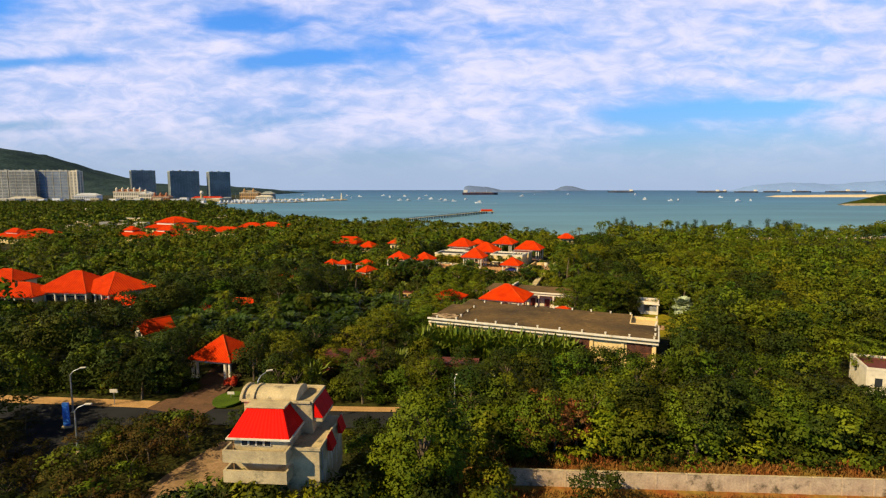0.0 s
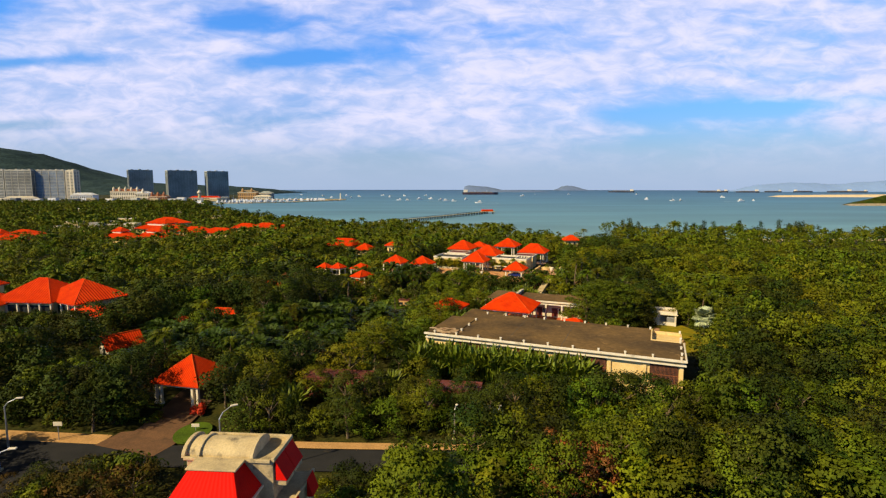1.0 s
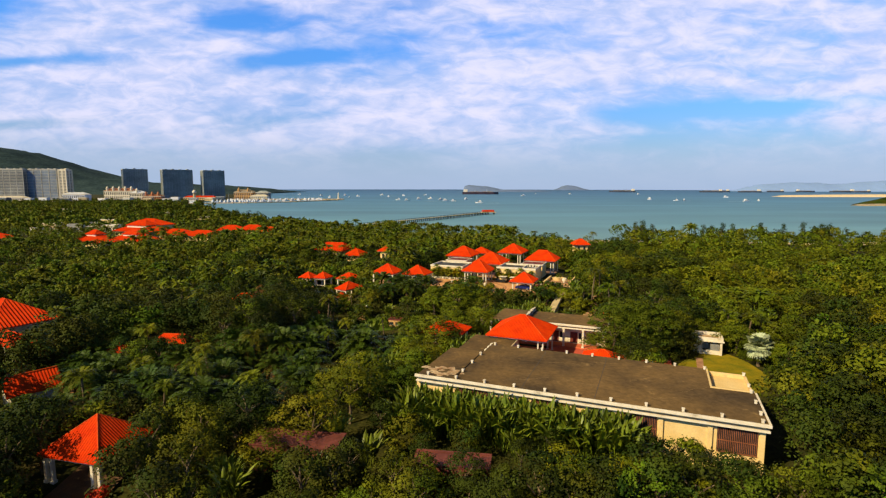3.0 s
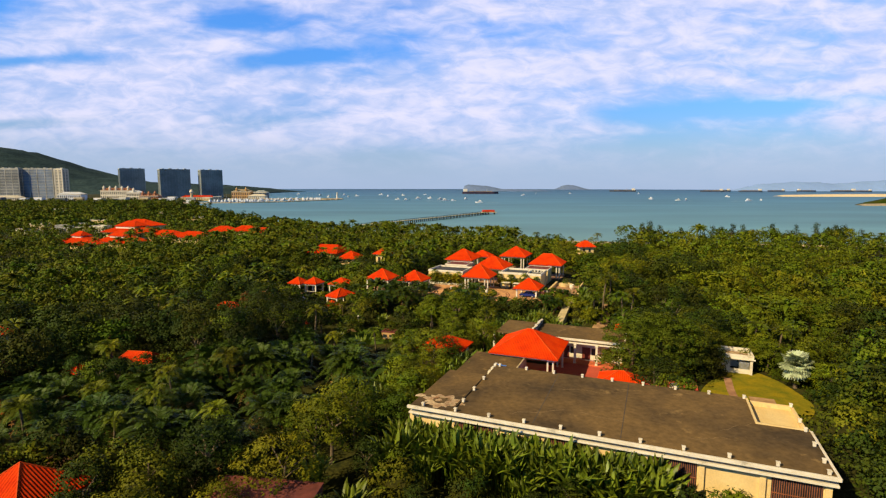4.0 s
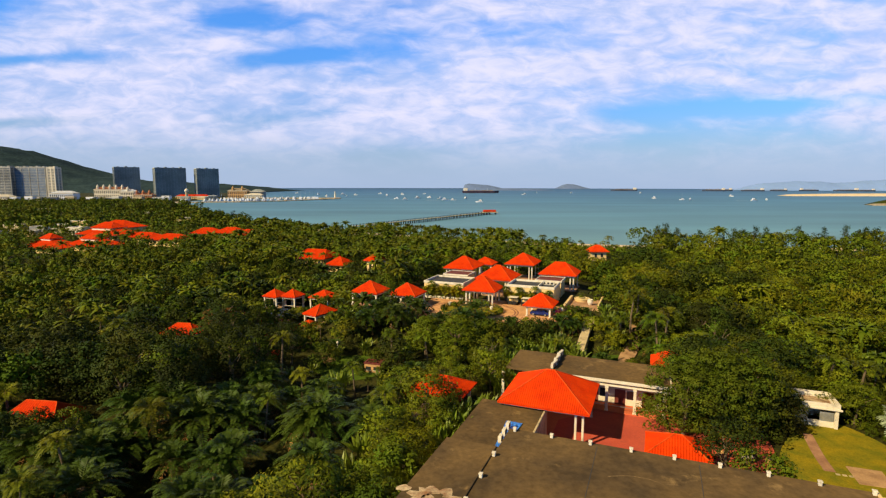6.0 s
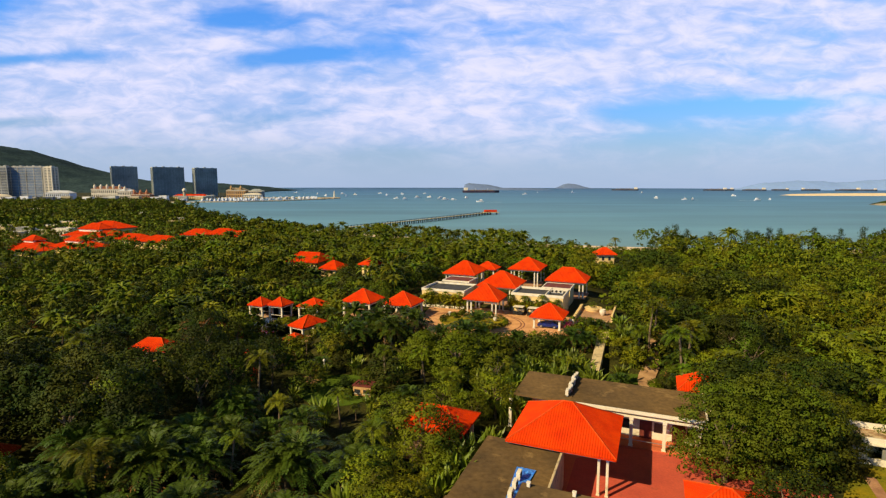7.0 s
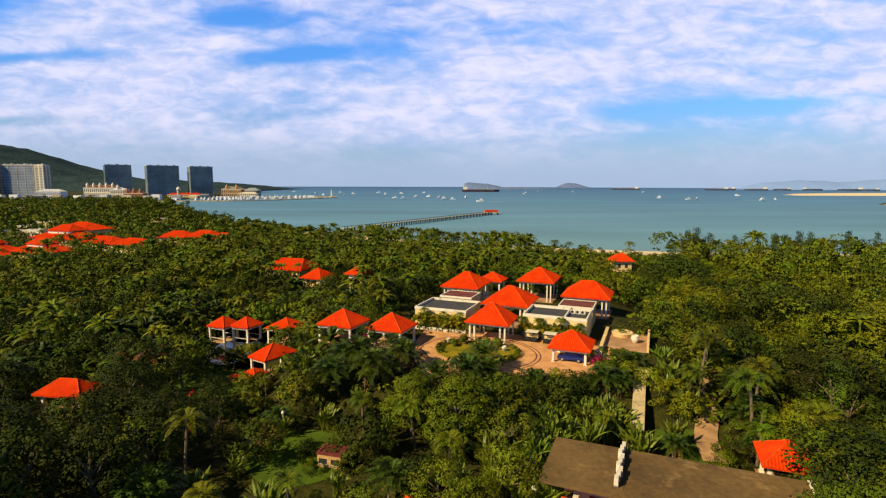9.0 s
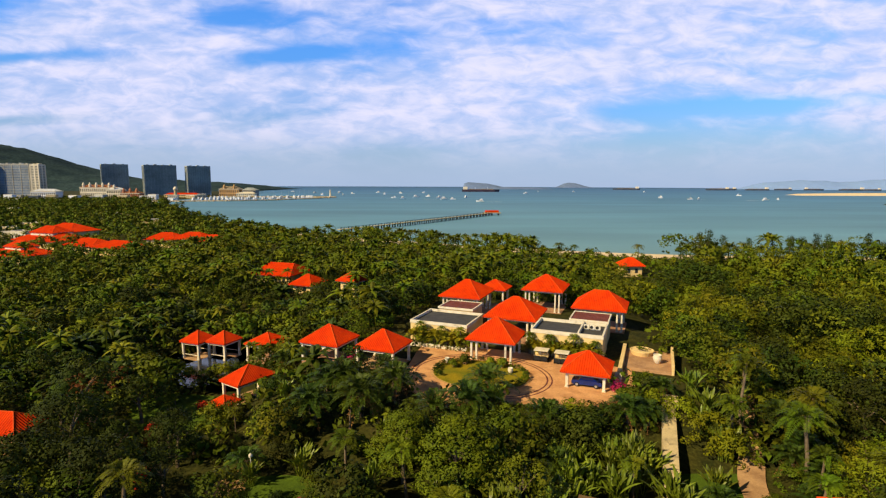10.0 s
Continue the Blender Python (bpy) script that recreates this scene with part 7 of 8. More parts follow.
for k in range(10):
    plant("shrub", -1.5 + k * 1.0, 203.8 - 0.4 * k, 0.9, ZR + 0.2)
for x, y, h in ((53, 338, 7.5), (86, 334, 7.6), (60, 340, 6.4)):
    plant("palm", x, y, h, label="lone coconut palm at the beach")
for x, y, h in ((104, 318, 13), (108, 320, 14), (112, 315, 12), (126, 322, 11), (141, 320, 12), (147, 322, 11.5), (152, 322, 13), (160, 326, 12.5), (172, 320, 13), (186, 322, 12.5), (197, 324, 13.5), (209, 326, 12.5)):
    plant("casuarina", x, y, h)
for x, y, h in ((32.6, 184.6, 2.4), (31, 181.4, 3.2), (27.8, 177.5, 3.4), (31.2, 178, 3.0), (35.0, 157.0, 2.4), (37.6, 158.4, 2.6), (36.6, 160.4, 1.8), (44.7, 173, 3.6), (47, 178, 3.4), (43, 168, 3.0), (41, 164.5, 2.4)):
    plant("bush", x, y, h)
for x, y, h in ((44, 163.5, 4.4), (42.5, 167, 4.6), (46, 175, 5.0), (45.4, 169.5, 4.6), (33.2, 181, 4.0), (29.4, 175.5, 4.2), (40.2, 160.2, 3.4), (50, 184, 5.2)):
    plant("datepalm", x, y, h)
for x, y, h in ((-20.5, 90.2, 3.6), (-16.5, 89.8, 3.4), (-12.5, 89.4, 3.6), (-0.5, 86.4, 3.4), (3.2, 86.0, 3.4), (5.8, 86.2, 3.6), (-42.8, 97.5, 6), (-35, 97.2, 5.6)):
    plant("bush", x, y, h)
for x, y, h in ((37.7, 171, 7.4), (41.4, 161, 6.6), (-38, 119.5, 7.6), (43, 165, 9.5), (47, 171, 8.6), (41.5, 176, 9.2), (48, 160, 7.2), (45, 182, 8), (54, 150, 7.6), (62, 146, 7.4)):
    plant("palm", x, y, h)
for x, y, r in ((-36.2, 86.2, 0.7), (-35.0, 85.8, 0.7), (-35.6, 87.2, 0.8), (-29, 187, 0.9), (-32, 184, 0.9), (-45, 178, 1.2), (-42, 190, 1.4), (-30.5, 166, 0.9), (-30.2, 164.4, 0.7), (-36, 178, 0.7)):
    bush_ball(x, y, land(x, y), r, RED_BLOSSOM, "red flowering shrub in the garden")


def fan_leaves(rng, count, centre, stalk, radius):
    """Round fan leaves on stalks all over a ball, each a fan of narrow folded blades."""
    out = []
    for k in range(count):
        zz = min(0.98, 1 - 1.6 * (k + 0.5) / count + rng.uniform(-0.12, 0.12))
        a = k * 2.39996 + rng.uniform(-0.5, 0.5)
        rr = math.sqrt(max(0.02, 1 - zz * zz))
        d = np.array([rr * math.cos(a), rr * math.sin(a), zz])
        side = np.cross(d, [0, 0, 1.0])
        side /= np.linalg.norm(side) + 1e-6
        upv = np.cross(side, d)
        base = np.array(centre) + d * stalk * rng.uniform(0.45, 1.15)
        R = radius * rng.uniform(0.8, 1.15)
        tilt = rng.uniform(0.1, 0.5)
        for i in range(13):
            f = -1.9 + 3.8 * i / 12
            w = d * math.cos(f) * (1 - 0.3 * tilt) + side * math.sin(f) - upv * tilt * 0.6
            w /= np.linalg.norm(w)
            v = np.cross(w, d * 0.3 + upv)
            v /= np.linalg.norm(v) + 1e-6
            tip = base + w * R - np.array([0, 0, 0.16 * R])
            mid_ = base + w * R * 0.62
            out.append(np.array([base, mid_ + v * R * 0.14, tip, mid_ - v * R * 0.14]))
    return np.concatenate(out)


t = thing("fan_palm", "silvery blue-green fan palm on the lawn edge", "palm tree", 59.6, 129.6, 0, 0)
part("trunk", tube(bmesh.new(), [(0, 0, -0.3), (0, 0, 3.6)], [0.34, 0.26], 9), BARK, t)
o = new("crown", as_mesh("crown", fan_leaves(np.random.default_rng(3), 64, (0, 0, 3.8), 1.7, 1.35), SILVER_LEAF))
o.parent = t
for x, y, h in ((10.8, 64.2, 6.4), (14.2, 64.0, 7.0), (17.0, 64.6, 6.6), (12.6, 66.0, 7.6), (-48.2, 186.8, 5.0), (-45.6, 188, 5.6), (-48, 163.5, 3.0), (-60.8, 129, 3.6), (-84, 185, 5), (-49, 191, 5.0), (-52.5, 188, 4.6), (-50.5, 184.5, 3.8), (-33, 172, 2.4)):
    ob = plant("broad", x, y, h, label="red-brown leaved small tree among green trees")
    for ch in ob.children:
        if ch.name.startswith("crown"):
            ch.data = ch.data.copy()
            ch.data.materials.clear()
            ch.data.materials.append(LEAF_RED)


def grass_tufts():
    """Dry tall grass along the boundary wall, past counting."""
    rng = np.random.default_rng(9)
    n = 16000
    x = rng.uniform(5, 62, n)
    y = np.where(rng.uniform(size=n) < 0.55, rng.uniform(46, 55, n), rng.uniform(57, 63, n)) - (x - 7) * 0.05
    h = rng.uniform(0.3, 1.0, n) * np.where(y > 56, 1.0, 0.8)
    a = rng.uniform(0, 6.28, n)
    p = np.stack([x, y, h / 2], 1)
    ax = np.stack([rng.normal(size=n) * 0.5, rng.normal(size=n) * 0.5, np.ones(n)], 1)
    v = quads(p, unit(np.stack([np.cos(a), np.sin(a), np.full(n, 0.3)], 1)), ax, h, np.full(n, 0.13))
    tagged(new("dry_grass", as_mesh("dry_grass", v, DRYGRASS)), "tall dry rust and straw coloured grass along the wall", "grass", kind="stuff")


grass_tufts()
for i in range(16):
    plant("shrub", 5 + i * 3.6 + RNG.uniform(-1.2, 1.2), 62.2 - i * 0.12 + RNG.uniform(-0.8, 0.8), RNG.uniform(1.4, 2.6), wide=1.3)
t = thing("garden_lamp", "slim white garden lamp post on the grass", "lamp", -18.4, 165.6, 0.05, 0)
part("pole", tube(bmesh.new(), [(0, 0, 0), (0, 0, 2.8)], [0.07, 0.05], 8), WHITE, t)
part("lantern", lathe(bmesh.new(), [(0.10, 2.8), (0.2, 2.9), (0.2, 3.15), (0.05, 3.3)], 10), WHITE, t)
block_house("garden_hut", "small tan garden hut with a faded maroon flat roof", -10.4, 158.4, 0, -15, 1.5, 1.1, 1.7, SAND, 0.1, DOOR, 2, rim=DOOR)
for x, y, h in ((-12.5, 156.2, 1.7), (-9.2, 155.8, 1.6), (-7.6, 157.5, 2.6), (-13.4, 159.2, 2.4), (-10.5, 161.5, 3.0), (-25.6, 178.4, 3.4), (-29.0, 179.4, 2.2), (-34, 197, 3.2), (-36, 193.6, 3.0), (-31.5, 198, 3.0), (-39, 195.5, 2.4), (-50.2, 128.6, 4.4), (-48.2, 128.2, 4.6), (-55.5, 130.2, 3.8), (-53, 128.2, 3.6), (-46, 127.6, 3.4), (-60.5, 126.4, 3.2)):
    plant("bush", x, y, h)


# ---- town, marina and hills beyond the bay ----
for i, (hx, hy) in enumerate(FAR_HOUSES):
    block_house("town_house", "small pale flat-roofed house among far trees", hx, hy, 0, -20 + 13 * (i % 4), 4.5 + (i % 3) * 1.2, 3.6, 4.2 + (i % 2) * 1.6, (WHITE, CONCRETE, CREAM)[i % 3], 0.5, DARKROOF, 4)


def ridge_hill(name, profile, y0, y1, mat, label, rough=8.0, n=60, crest=0.35):
    """A long hill: the given crest heights along x, falling to the ground before and behind."""
    xs = np.linspace(profile[0][0], profile[-1][0], n)
    ts = np.linspace(0, 1, 18)
    verts, faces = [], []
    for t in ts:
        for x in xs:
            z = float(np.interp(x, [p[0] for p in profile], [p[1] for p in profile]))
            k = math.sin(math.pi * min(1.0, t / crest / 2)) if t < crest else math.cos((t - crest) / (1 - crest) * math.pi / 2)
            y = y0 + (y1 - y0) * t
            nz = noise.fractal(Vector((x * 0.012, y * 0.012, 4)), 1.0, 2.0, 5)
            verts.append((x, y, -2 + (z + 2) * k + rough * nz * k * min(1, z / 40)))
    m = len(xs)
    for j in range(len(ts) - 1):
        for i in range(m - 1):
            faces.append((j * m + i, j * m + i + 1, (j + 1) * m + i + 1, (j + 1) * m + i))
    me = bpy.data.meshes.new(name)
    me.from_pydata(verts, [], faces)
    me.materials.append(mat)
    me.polygons.foreach_set("use_smooth", [True] * len(me.polygons))
    return tagged(new(name, me), label, "hill", kind="structure")


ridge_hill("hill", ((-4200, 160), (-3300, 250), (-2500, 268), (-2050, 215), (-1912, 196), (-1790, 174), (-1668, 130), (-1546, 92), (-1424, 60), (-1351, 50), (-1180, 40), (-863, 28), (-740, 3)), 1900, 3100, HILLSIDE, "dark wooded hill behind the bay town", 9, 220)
ridge_hill("far_mountains", ((1900, 0), (2000, 38), (2250, 58), (2500, 46), (2850, 70), (3150, 56), (3500, 80), (3900, 50)), 3300, 3700, FAINT, "mountains across the bay, painted faint and haze-blue", 6, 60)
ridge_hill("island_far", ((890, 0), (905, 8), (925, 16), (950, 31), (985, 38), (1035, 36), (1070, 28), (1110, 15), (1150, 6), (1190, 0)), 4250, 4420, FARHILL, "low island on the horizon, tinted haze blue-grey", 3, 50)
ridge_hill("island", ((118, 0), (126, 30), (150, 38), (200, 35), (250, 32), (275, 27), (310, 20), (345, 12), (560, 7), (640, 0)), 3100, 3250, FARHILL, "long low island on the horizon, tinted haze blue", 3, 60)
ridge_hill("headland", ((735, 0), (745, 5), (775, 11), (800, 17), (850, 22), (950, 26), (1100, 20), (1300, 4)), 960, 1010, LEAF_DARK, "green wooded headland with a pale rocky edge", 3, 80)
ridge_hill("headland_shore", ((716, 0), (725, 2.6), (760, 3.2), (900, 3.4), (1320, 2)), 944, 985, ROCK, "pale rocky rim of the headland", 1, 60)
ridge_hill("sandbar", ((1060, 0), (1080, 4.5), (1200, 6.5), (1500, 8.5), (1900, 8)), 1690, 1790, BEACH, "long pale sandbar across the bay", 0.5, 40)


def tower(name, label, x, y, w, d, h, mat, slab, floors, ang=0, bays=8, z=0, band=0.3, fins=0.35, crown=2.2):
    """A slab block: glazed core, thin floor bands on all sides, upright fins, parapet and roof plant."""
    t = thing(name, label, "tower", x, y, z, ang, "far towers")
    a, b = w / 2, d / 2
    part("core", boxed(-a, a, -b, b, -3, h), mat, t)
    me = mesh_of("storey_band", boxed(-a - 0.9, a + 0.9, -b - 0.9, b + 0.9, 0, h / floors * band), slab)
    for i in range(floors):
        share("storey_band", me, t, 0, 0, (i + 0.55) * h / floors)
    fin = mesh_of("fin", boxed(-fins, fins, -1.0, 0.0, 0, h + 0.6), slab)
    for i in range(bays + 1):
        share("fin", fin, t, -a + w * i / bays, -b, 0)
    ends = max(2, int(d / 9))
    for i in range(ends + 1):
        for sx, rz in ((-1, -90), (1, 90)):
            share("fin", fin, t, sx * a, -b + d * i / ends, 0, rz)
    rim = bmesh.new()
    for q in ((-a - 0.8, a + 0.8, -b - 0.8, -b + 0.4), (-a - 0.8, a + 0.8, b - 0.4, b + 0.8), (-a - 0.8, -a + 0.4, -b + 0.4, b - 0.4), (a - 0.4, a + 0.8, -b + 0.4, b - 0.4)):
        box(rim, *q, h, h + crown)
    part("parapet", rim, slab, t)
    n = max(2, int(w / 14))
    for i in range(n):
        xx = -a + (i + 0.5) * w / n
        part("roof_plant", boxed(xx - 2.6, xx + 2.6, -b * 0.5, b * 0.5, h, h + crown + 1.2 + 0.8 * (i % 2), 0.2), slab, t)


TILE_FADED = material("faded_orange_render", (0.42, 0.17, 0.08), 0.85, spec=0.1, tint=(0.34, 0.15, 0.09), scale=0.1, fine=0.6, mottle=0.15)
# bands lightened for haze in the same way as the tower walls
TOWER_BAND = material("hazed_grey_bands", (0.37, 0.40, 0.385), 0.7, spec=0.15, scale=0.03, fine=0.4, mottle=0.15)
GLASS_BAND = material("grey_blue_windows", (0.095, 0.12, 0.145), 0.5, scale=0.03, fine=0.3, mottle=0.2)
GLASS_BLUE = material("hazy_blue_windows", (0.15, 0.22, 0.32), 0.5, scale=0.03, fine=0.3, mottle=0.2)
for x, w in ((-1094, 58), (-1034, 56), (-972, 60)):
    tower("apartment_tower", "pale apartment block with white balcony bands", x, 1250, w, 18, 68, GLASS_BAND, TOWER_PALE, 20, 0, 4, band=0.40, fins=0.5)
tower("apartment_tower", "pale blue glazed apartment block with white balcony bands", -910, 1262, 70, 18, 68, GLASS_BLUE, TOWER_PALE, 20, 0, 4, band=0.26, fins=0.4)
tower("apartment_tower", "slim cream apartment tower", -853.5, 1250, 17, 18, 67, GLASS_BAND, WHITE, 20, 0, 2, band=0.45, fins=1.4)
for x, w, y, h, d in ((-777, 53, 1390, 72, 34), (-681, 68, 1410, 71, 34), (-602, 51, 1440, 70, 30)):
    tower("hotel_tower", "dark blue-grey slab hotel tower above the bay", x, y, w, d, h, TOWER_GREY, TOWER_BAND, 22, 36, 10, band=0.2, fins=0.3)


def far_hall(name, label, x, y, w, d, h, wall, roof, bays, turrets=0):
    t = thing(name, label, "building", x, y, 0, 0)
    part("wall", boxed(-w / 2, w / 2, -d / 2, d / 2, -2, h), wall, t)
    part("cornice", boxed(-w / 2 - 0.8, w / 2 + 0.8, -d / 2 - 0.8, d / 2 + 0.8, h, h + 0.9), WHITE, t)
    bm, eave, top = hip_roof(w / 2, d / 2, d * 0.22, w / 2 - d * 0.4, h + 0.92, 2.0)
    part("roof", bm, roof, t)
    me = mesh_of("window", boxed(-1.0, 1.0, -0.15, 0.0, 0, h * 0.3), GLASSY)
    for i in range(bays):
        for k in range(2):
            share("window", me, t, -w / 2 + (i + 0.5) * w / bays, -d / 2 - 0.01, h * (0.12 + 0.46 * k))
    for i in range(turrets):
        xx = -w / 2 + (i + 0.5) * w / turrets
        part("turret", lathe(bmesh.new(), [(2.6, h), (2.6, h + 6), (3.2, h + 6.4), (2.2, h + 8.5), (0.2, h + 12)], 10, xx, -d / 2 + 3), wall, t)


far_hall("colonnade_hall", "long low white hall with tall windows by the bay", -742, 1120, 46, 20, 14, BOATWHITE, BOATWHITE, 12)
far_hall("ornate_hotel", "cream ornate hotel with small turrets by the bay", -752, 1290, 70, 24, 20, WHITE, TILE_FADED, 16, 5)
far_hall("ornate_hotel", "cream ornate hotel wing by the bay", -684, 1240, 30, 20, 16, WHITE, BOATWHITE, 8, 1)
far_hall("tiled_hall", "orange-roofed pale hall by the bay", -640, 1220, 40, 18, 9, TILE_FADED, TILE_FADED, 9, 3)
far_hall("harbour_building", "sand-coloured harbour building with wings", -478, 1330, 44, 26, 17, SAND, ROCK, 10, 2)
far_hall("harbour_building", "grey-blue glazed harbour block", -436, 1336, 30, 22, 15, GLASS_BAND, TOWER_BAND, 8)
far_hall("harbour_building", "low white harbour shed", -440, 1322, 40, 18, 7, WHITE, WHITE, 9)
far_hall("waterfront_row", "row of low red-roofed waterfront houses", -545, 1240, 70, 16, 6, CREAM, TILE, 16)
far_hall("waterfront_row", "row of low pale waterfront houses", -850, 1090, 60, 18, 8, WHITE, WHITE, 14)
far_hall("waterfront_row", "row of low grey waterfront houses", -905, 1030, 70, 18, 9, CONCRETE, ROCK, 14)
for i in range(30):
    x = -1010 + i * 18.5 + 5 * ((i * 3) % 4)
    block_house("town_house", "small pale flat-roofed town house by the bay", x, 1010 + 38 * ((i * 5) % 4) + max(0, i - 19) * 9, 0, 10 * (i % 3) - 10, 6.5 + (i % 4), 5, 4 + 2.0 * ((i * 3) % 4), (BOATWHITE, TOWER_PALE, CONCRETE, BOATWHITE, GLASS_BAND)[i % 5], 0.6, (DARKROOF, ROCK)[i % 2], 5)

t = thing("harbour_tower", "white harbour tower with a round top", "tower", -548, 1216, 0, 0)
part("shaft", lathe(bmesh.new(), [(3.4, -1), (2.6, 16), (3.6, 17)], 14), CONCRETE, t)
part("cap", lathe(bmesh.new(), [(3.8, 17), (4.4, 19), (3.0, 22), (0.3, 24)], 14), WHITE, t)
t = thing("lighthouse", "slim white lighthouse at the end of the breakwater", "lighthouse", -249, 1313, 0, 0)
part("shaft", lathe(bmesh.new(), [(2.2, 0), (1.4, 13)], 14), WHITE, t)
part("lantern", lathe(bmesh.new(), [(2.0, 13), (2.0, 13.6), (1.2, 13.7), (1.2, 16), (0.1, 17.5)], 14), WHITE, t)


def breakwater():
    rng = np.random.default_rng(17)
    t = thing("breakwater", "long breakwater of pale tumbled rocks with a road on top", "breakwater", 0, 0, 0)
    line = [(-500, 1302), (-430, 1300), (-340, 1308), (-236, 1314)]
    me = []
    for k in range(4):
        bm = bmesh.new()
        bmesh.ops.create_icosphere(bm, subdivisions=1, radius=1.0)
        for v in bm.verts:
            v.co *= 0.75 + 0.5 * rng.uniform()
        me.append(mesh_of("rock", bm, ROCK))
    for i in range(280):
        f = rng.uniform(0, 3)
        j = min(2, int(f))
        a, b = line[j], line[j + 1]
        x, y = a[0] + (b[0] - a[0]) * (f - j), a[1] + (b[1] - a[1]) * (f - j)
        share("rock", me[i % 4], t, x, y + rng.normal() * 3.5, -0.3 + rng.uniform(0, 1.0), rng.uniform(0, 360), rng.uniform(1.2, 2.6))
    inner = [(-505, 1012), (-440, 1030), (-380, 1058), (-318, 1108), (-262, 1235), (-240, 1312)]
    for i in range(200):
        j = i % 5
        f = rng.uniform()
        a, b = inner[j], inner[j + 1]
        share("rock", me[i % 4], t, a[0] + (b[0] - a[0]) * f + rng.normal() * 2.5, a[1] + (b[1] - a[1]) * f + rng.normal() * 3.0, -0.3 + rng.uniform(0, 0.8), rng.uniform(0, 360), rng.uniform(1.2, 2.4))
    for j in range(5):
        a, b = Vector((*inner[j], 0)), Vector((*inner[j + 1], 0))
        d = b - a
        part("quay", boxed(0, d.length + 2, -4.5, 4.5, -1, 1.3, 0.1), BEACH, t, "pale sandy quay").matrix_basis = pose(a.x, a.y, 0.01 * j, 0, 0, math.degrees(math.atan2(d.y, d.x)))
    for j in range(3):
        a, b = Vector((*line[j], 0)), Vector((*line[j + 1], 0))
        d = b - a
        part("roadway", boxed(0, d.length, -2.4, 2.4, -1, 2.2, 0.1), CONCRETE, t).matrix_basis = pose(a.x, a.y, 0, 0, 0, math.degrees(math.atan2(d.y, d.x)))


breakwater()


def boat_meshes():
    hull = bmesh.new()
    secs = [(-5.5, 1.6, 0.0), (-2, 1.9, 0.0), (2, 1.7, 0.1), (4.8, 0.7, 0.4), (6.2, 0.05, 0.8)]
    top = [[hull.verts.new((x, s * w, 1.3 + rise)) for s in (-1, 1)] for x, w, rise in secs]
    bot = [[hull.verts.new((x * 0.95, s * w * 0.5, -0.4)) for s in (-1, 1)] for x, w, rise in secs]
    for i in range(4):
        hull.faces.new((top[i][0], top[i + 1][0], top[i + 1][1], top[i][1]))
        hull.faces.new((bot[i][0], bot[i + 1][0], top[i + 1][0], top[i][0]))
        hull.faces.new((top[i][1], top[i + 1][1], bot[i + 1][1], bot[i][1]))
    hull.faces.new((top[0][0], top[0][1], bot[0][1], bot[0][0]))
    bmesh.ops.recalc_face_normals(hull, faces=hull.faces[:])
    cabin = box(boxed(-3.6, 1.8, -1.3, 1.3, 1.3, 3.0, 0.25), -3.0, 0.2, -1.1, 1.1, 3.05, 4.2, 0.2)
    glass = boxed(-2.8, 1.84, -1.33, 1.33, 2.0, 2.6)
    return mesh_of("hull", hull, BOATWHITE), mesh_of("cabin", cabin, BOATWHITE), mesh_of("window_band", glass, GLASSY)


BOAT = boat_meshes()


def boat(x, y, ang, s=1.0, wake=0.0, mast=False):
    t = thing("motor_boat", "white motor boat on the bay" if not mast else "white sailing boat with bare mast", "boat", x, y, SEA_Z + 0.1, ang, "boats in the bay")
    t.scale = (s, s, s)
    for nm, me in zip(("hull", "cabin", "window_band"), BOAT):
        share(nm, me, t, 0, 0, 0)
    if mast:
        part("mast", tube(bmesh.new(), [(0, 0, 1.2), (0, 0, 15)], [0.14, 0.07], 6), STEEL, t)
    if wake:
        bm = bmesh.new()
        pts = [(-5.5 - wake * k / 6, 0.8 + 0.35 * k) for k in range(7)]
        L = [bm.verts.new((px, w, 0.02)) for px, w in pts]
        R = [bm.verts.new((px, -w, 0.02)) for px, w in pts]
        for i in range(6):
            bm.faces.new((L[i], L[i + 1], R[i + 1], R[i]))
        part("wake", bm, FOAM, t, "white foaming wake")


for i, (x, y) in enumerate(((-538, 2048), (-404, 1817), (-321, 1553), (-324, 1817), (-265, 1553), (-267, 1719), (-215, 1925), (-162, 1632), (-105, 1301), (-81, 1251), (-130, 1817), (-58, 1356), (-61, 1925), (-32, 1416), (-5, 1301),
                            (7, 1204), (24, 1204), (58, 1356), (72, 1082), (268, 1817), (374, 2187), (512, 2187), (787, 2187), (511, 1356), (532, 1251), (550, 1251), (846, 1632), (665, 1204), (719, 1251))):
    boat(x, y, (i * 67) % 360 if i % 3 else (8 if i % 2 else 175), 1.0 + 0.12 * (i % 4), 26 if i % 3 == 0 else 0, i in (20, 21, 24))
for i in range(64):
    f = (i * 0.618) % 1.0
    back = (i * 0.37) % 1.0
    x0 = -470 + 190 * f
    y0 = float(np.interp(x0, (-470, -380, -318, -280), (1036, 1070, 1125, 1200))) + 16 + back * 190
    boat(x0, min(y0, 1288), 80 + 9 * (i % 4), 1.25, 0, i % 4 == 0)


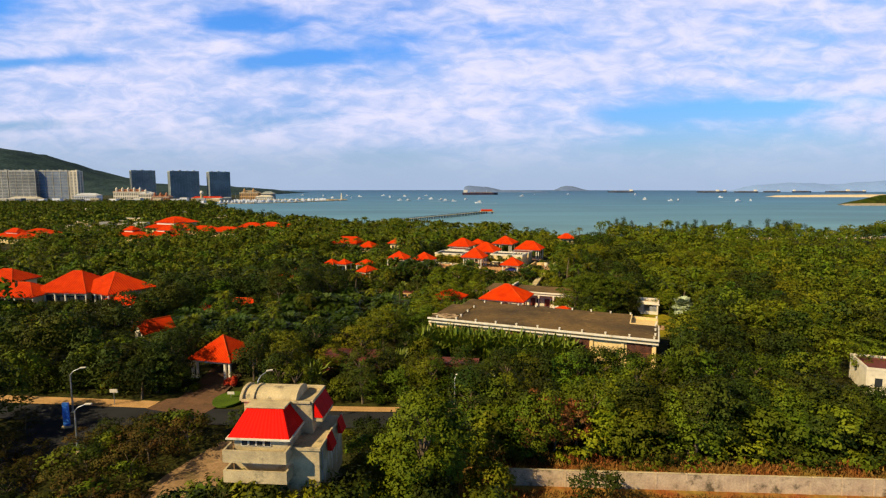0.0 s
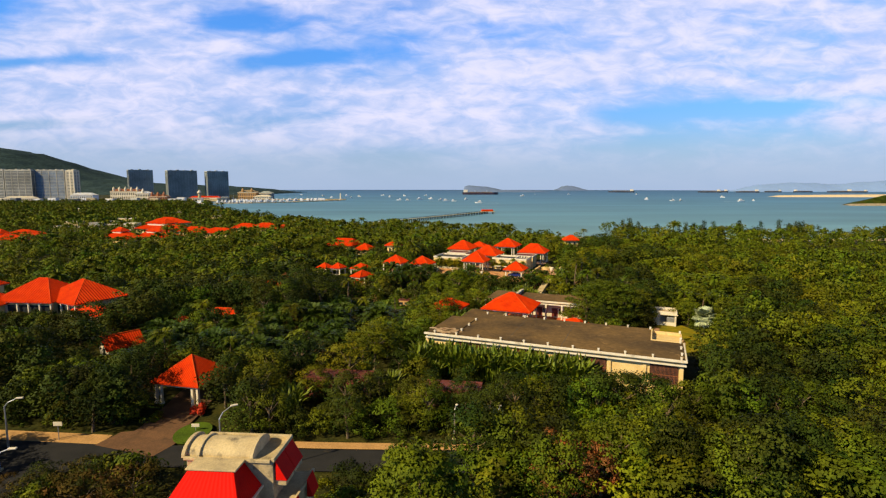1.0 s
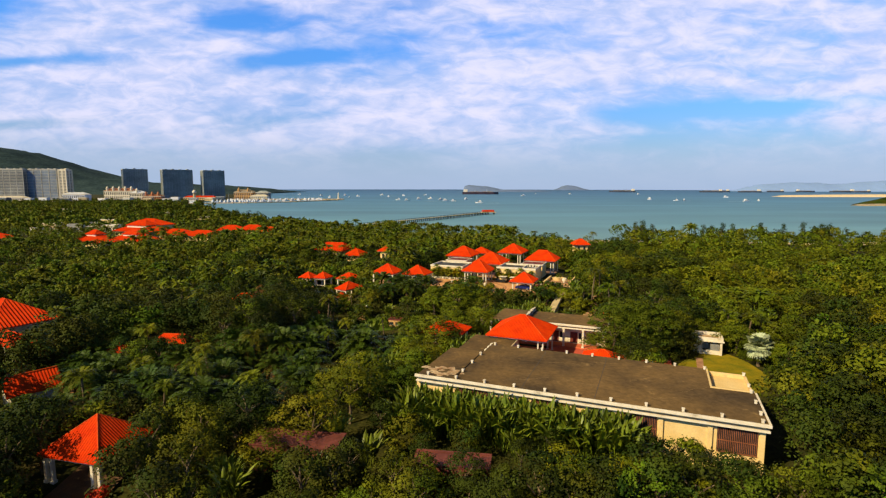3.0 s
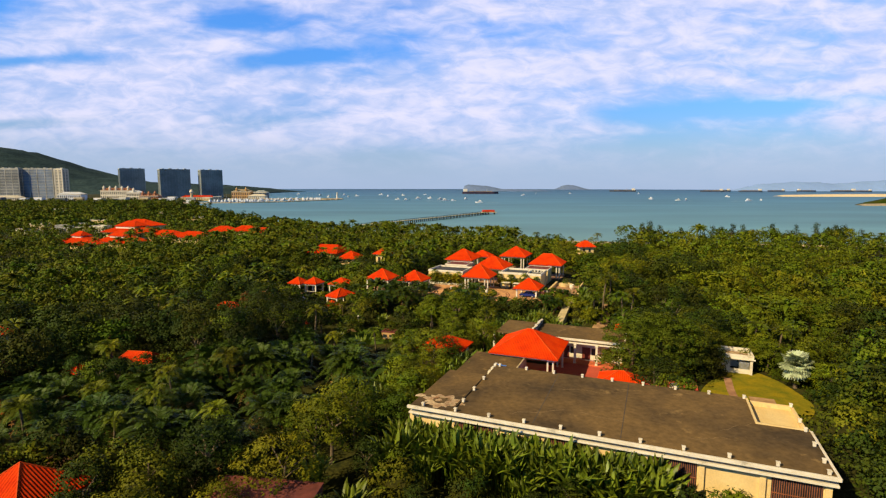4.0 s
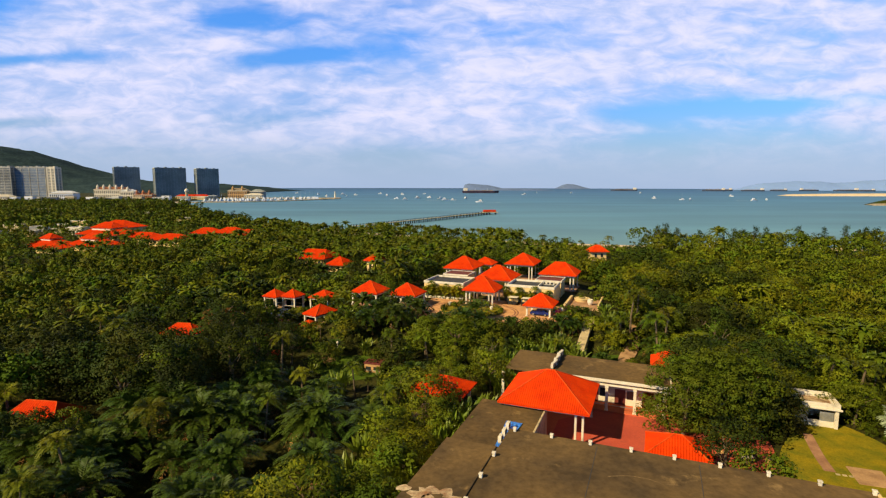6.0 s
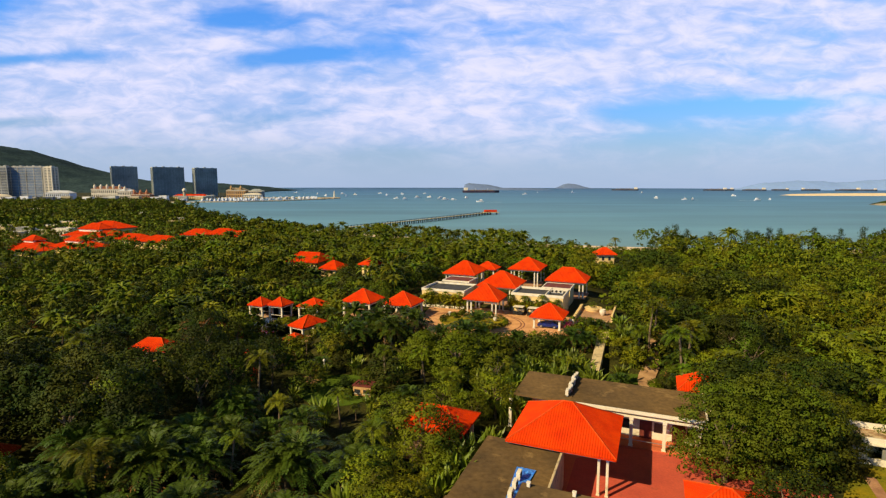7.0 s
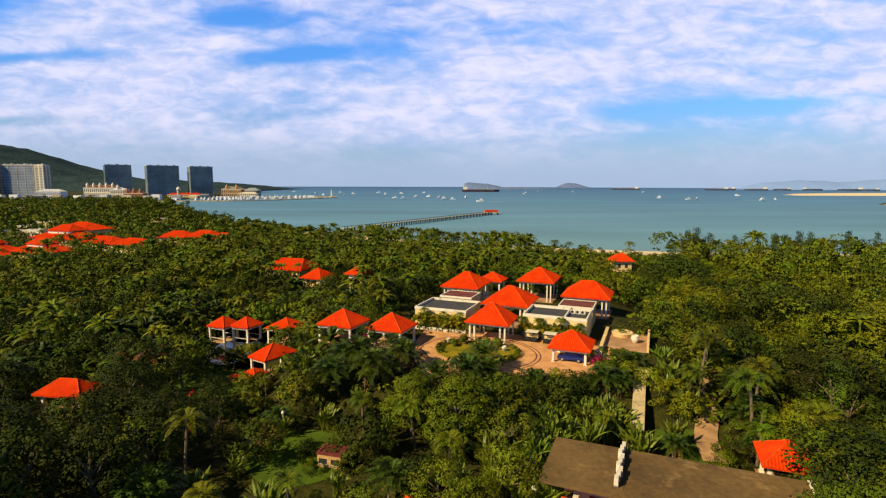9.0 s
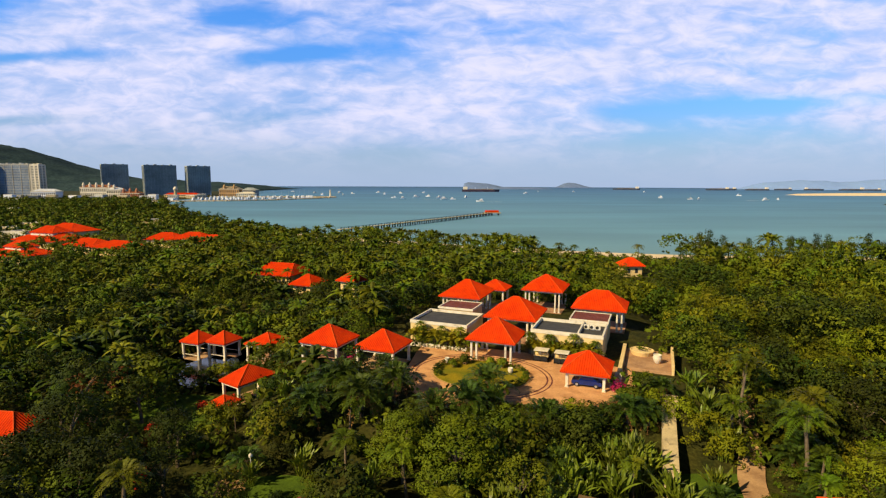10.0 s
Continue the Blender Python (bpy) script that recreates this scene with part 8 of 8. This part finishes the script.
def ship(x, y, length, h, ang, mat, label, house=True):
    t = thing("cargo_ship", label, "ship", x, y, SEA_Z, ang, "ships at anchor")
    bm = bmesh.new()
    l, w = length / 2, length * 0.08
    secs = [(-l, w * 0.8), (-l * 0.8, w), (l * 0.75, w), (l * 0.92, w * 0.5), (l, 0.1)]
    for z0, z1, mi in ((-1, h, 0),):
        lo = [bm.verts.new((px * 0.98, -pw, z0)) for px, pw in secs] + [bm.verts.new((px * 0.98, pw, z0)) for px, pw in secs[::-1]]
        hi = [bm.verts.new((px, -pw, z1)) for px, pw in secs] + [bm.verts.new((px, pw, z1)) for px, pw in secs[::-1]]
        n = len(lo)
        for i in range(n):
            bm.faces.new((lo[i], lo[(i + 1) % n], hi[(i + 1) % n], hi[i]))
        bm.faces.new(hi)
    part("hull", bm, mat, t)
    part("deck_house", boxed(-l * 0.92, -l * 0.72, -w * 0.7, w * 0.7, h, h + length * 0.07, 0.3), WHITE, t)
    for k in range(4):
        part("hatch", boxed(-l * 0.6 + k * l * 0.33, -l * 0.34 + k * l * 0.33, -w * 0.6, w * 0.6, h, h + length * 0.012, 0.2), ROCK, t)
    for k in range(2):
        part("crane_post", tube(bmesh.new(), [(-l * 0.3 + k * l * 0.66, 0, h), (-l * 0.3 + k * l * 0.66, 0, h + length * 0.06)], [0.9, 0.6], 6), STEEL, t)


ship(152, 2190, 146, 9, 2, HULL, "big dark red cargo ship at anchor")
for x, y, L in ((980, 2960, 140), (1435, 2900, 120), (1520, 2980, 110), (1640, 2900, 120), (1840, 3000, 90), (2010, 3000, 110), (2180, 2960, 130), (2240, 2900, 90)):
    ship(x, y, L, 8, 175 if x % 3 else 4, HULL_FAR, "dark blue-grey cargo ship far out at anchor")


def pier():
    t = thing("pier", "long narrow pier on dark piles reaching into the bay", "pier", 0, 0, 0)
    line = [Vector(p) for p in ((-66, 462, 0), (-50, 488, 0), (55, 672, 0))]
    for a, b in zip(line, line[1:]):
        d = b - a
        ang = math.degrees(math.atan2(d.y, d.x))
        part("deck", boxed(0, d.length, -1.5, 1.5, 1.9, 2.3, 0.04), CONCRETE, t).matrix_basis = pose(a.x, a.y, 0, 0, 0, ang)
        part("handrail", box(boxed(0, d.length, -1.48, -1.38, 3.2, 3.32), 0, d.length, 1.38, 1.48, 3.2, 3.32), RUBBER, t).matrix_basis = pose(a.x, a.y, 0, 0, 0, ang)
        n = int(d.length / 7)
        me = mesh_of("pile_bent", box(box(boxed(-0.4, 0.4, -1.5, -0.8, -3, 1.9), -0.4, 0.4, 0.8, 1.5, -3, 1.9), -0.5, 0.5, -1.7, 1.7, 1.4, 1.88), RUBBER)
        post = mesh_of("rail_post", boxed(-0.3, 0.3, -0.1, 0.1, 2.3, 3.2), RUBBER)
        sx, sy = -1.4 * math.sin(radians(ang)), 1.4 * math.cos(radians(ang))
        for i in range(n):
            p = a + d * (i + 0.5) / n
            share("pile_bent", me, t, p.x, p.y, 0, ang)
            for side in (-1, 1):
                share("rail_post", post, t, p.x + side * sx, p.y + side * sy, 0, ang)
    part("platform", boxed(-9, 9, -4, 4, 1.6, 2.4, 0.1), CONCRETE, t).matrix_basis = pose(55, 672, 0, 0, 0, 10)
    part("shelter", boxed(-7, 7, -2.4, 2.4, 2.41, 4.6, 0.1), TILE, t, "low red shelter").matrix_basis = pose(55, 672, 0, 0, 0, 10)
    me = mesh_of("platform_pile", boxed(-0.5, 0.5, -0.5, 0.5, -3, 1.6), RUBBER)
    for sx in (-7, 0, 7):
        for sy in (-3, 3):
            share("platform_pile", me, t, 55 + sx, 672 + sy + sx * 0.17, 0, 10)


pier()

for kind in PROTO:
    for t, _ in PROTO[kind]:
        for o in (*t.children_recursive, t):
            bpy.data.objects.remove(o)
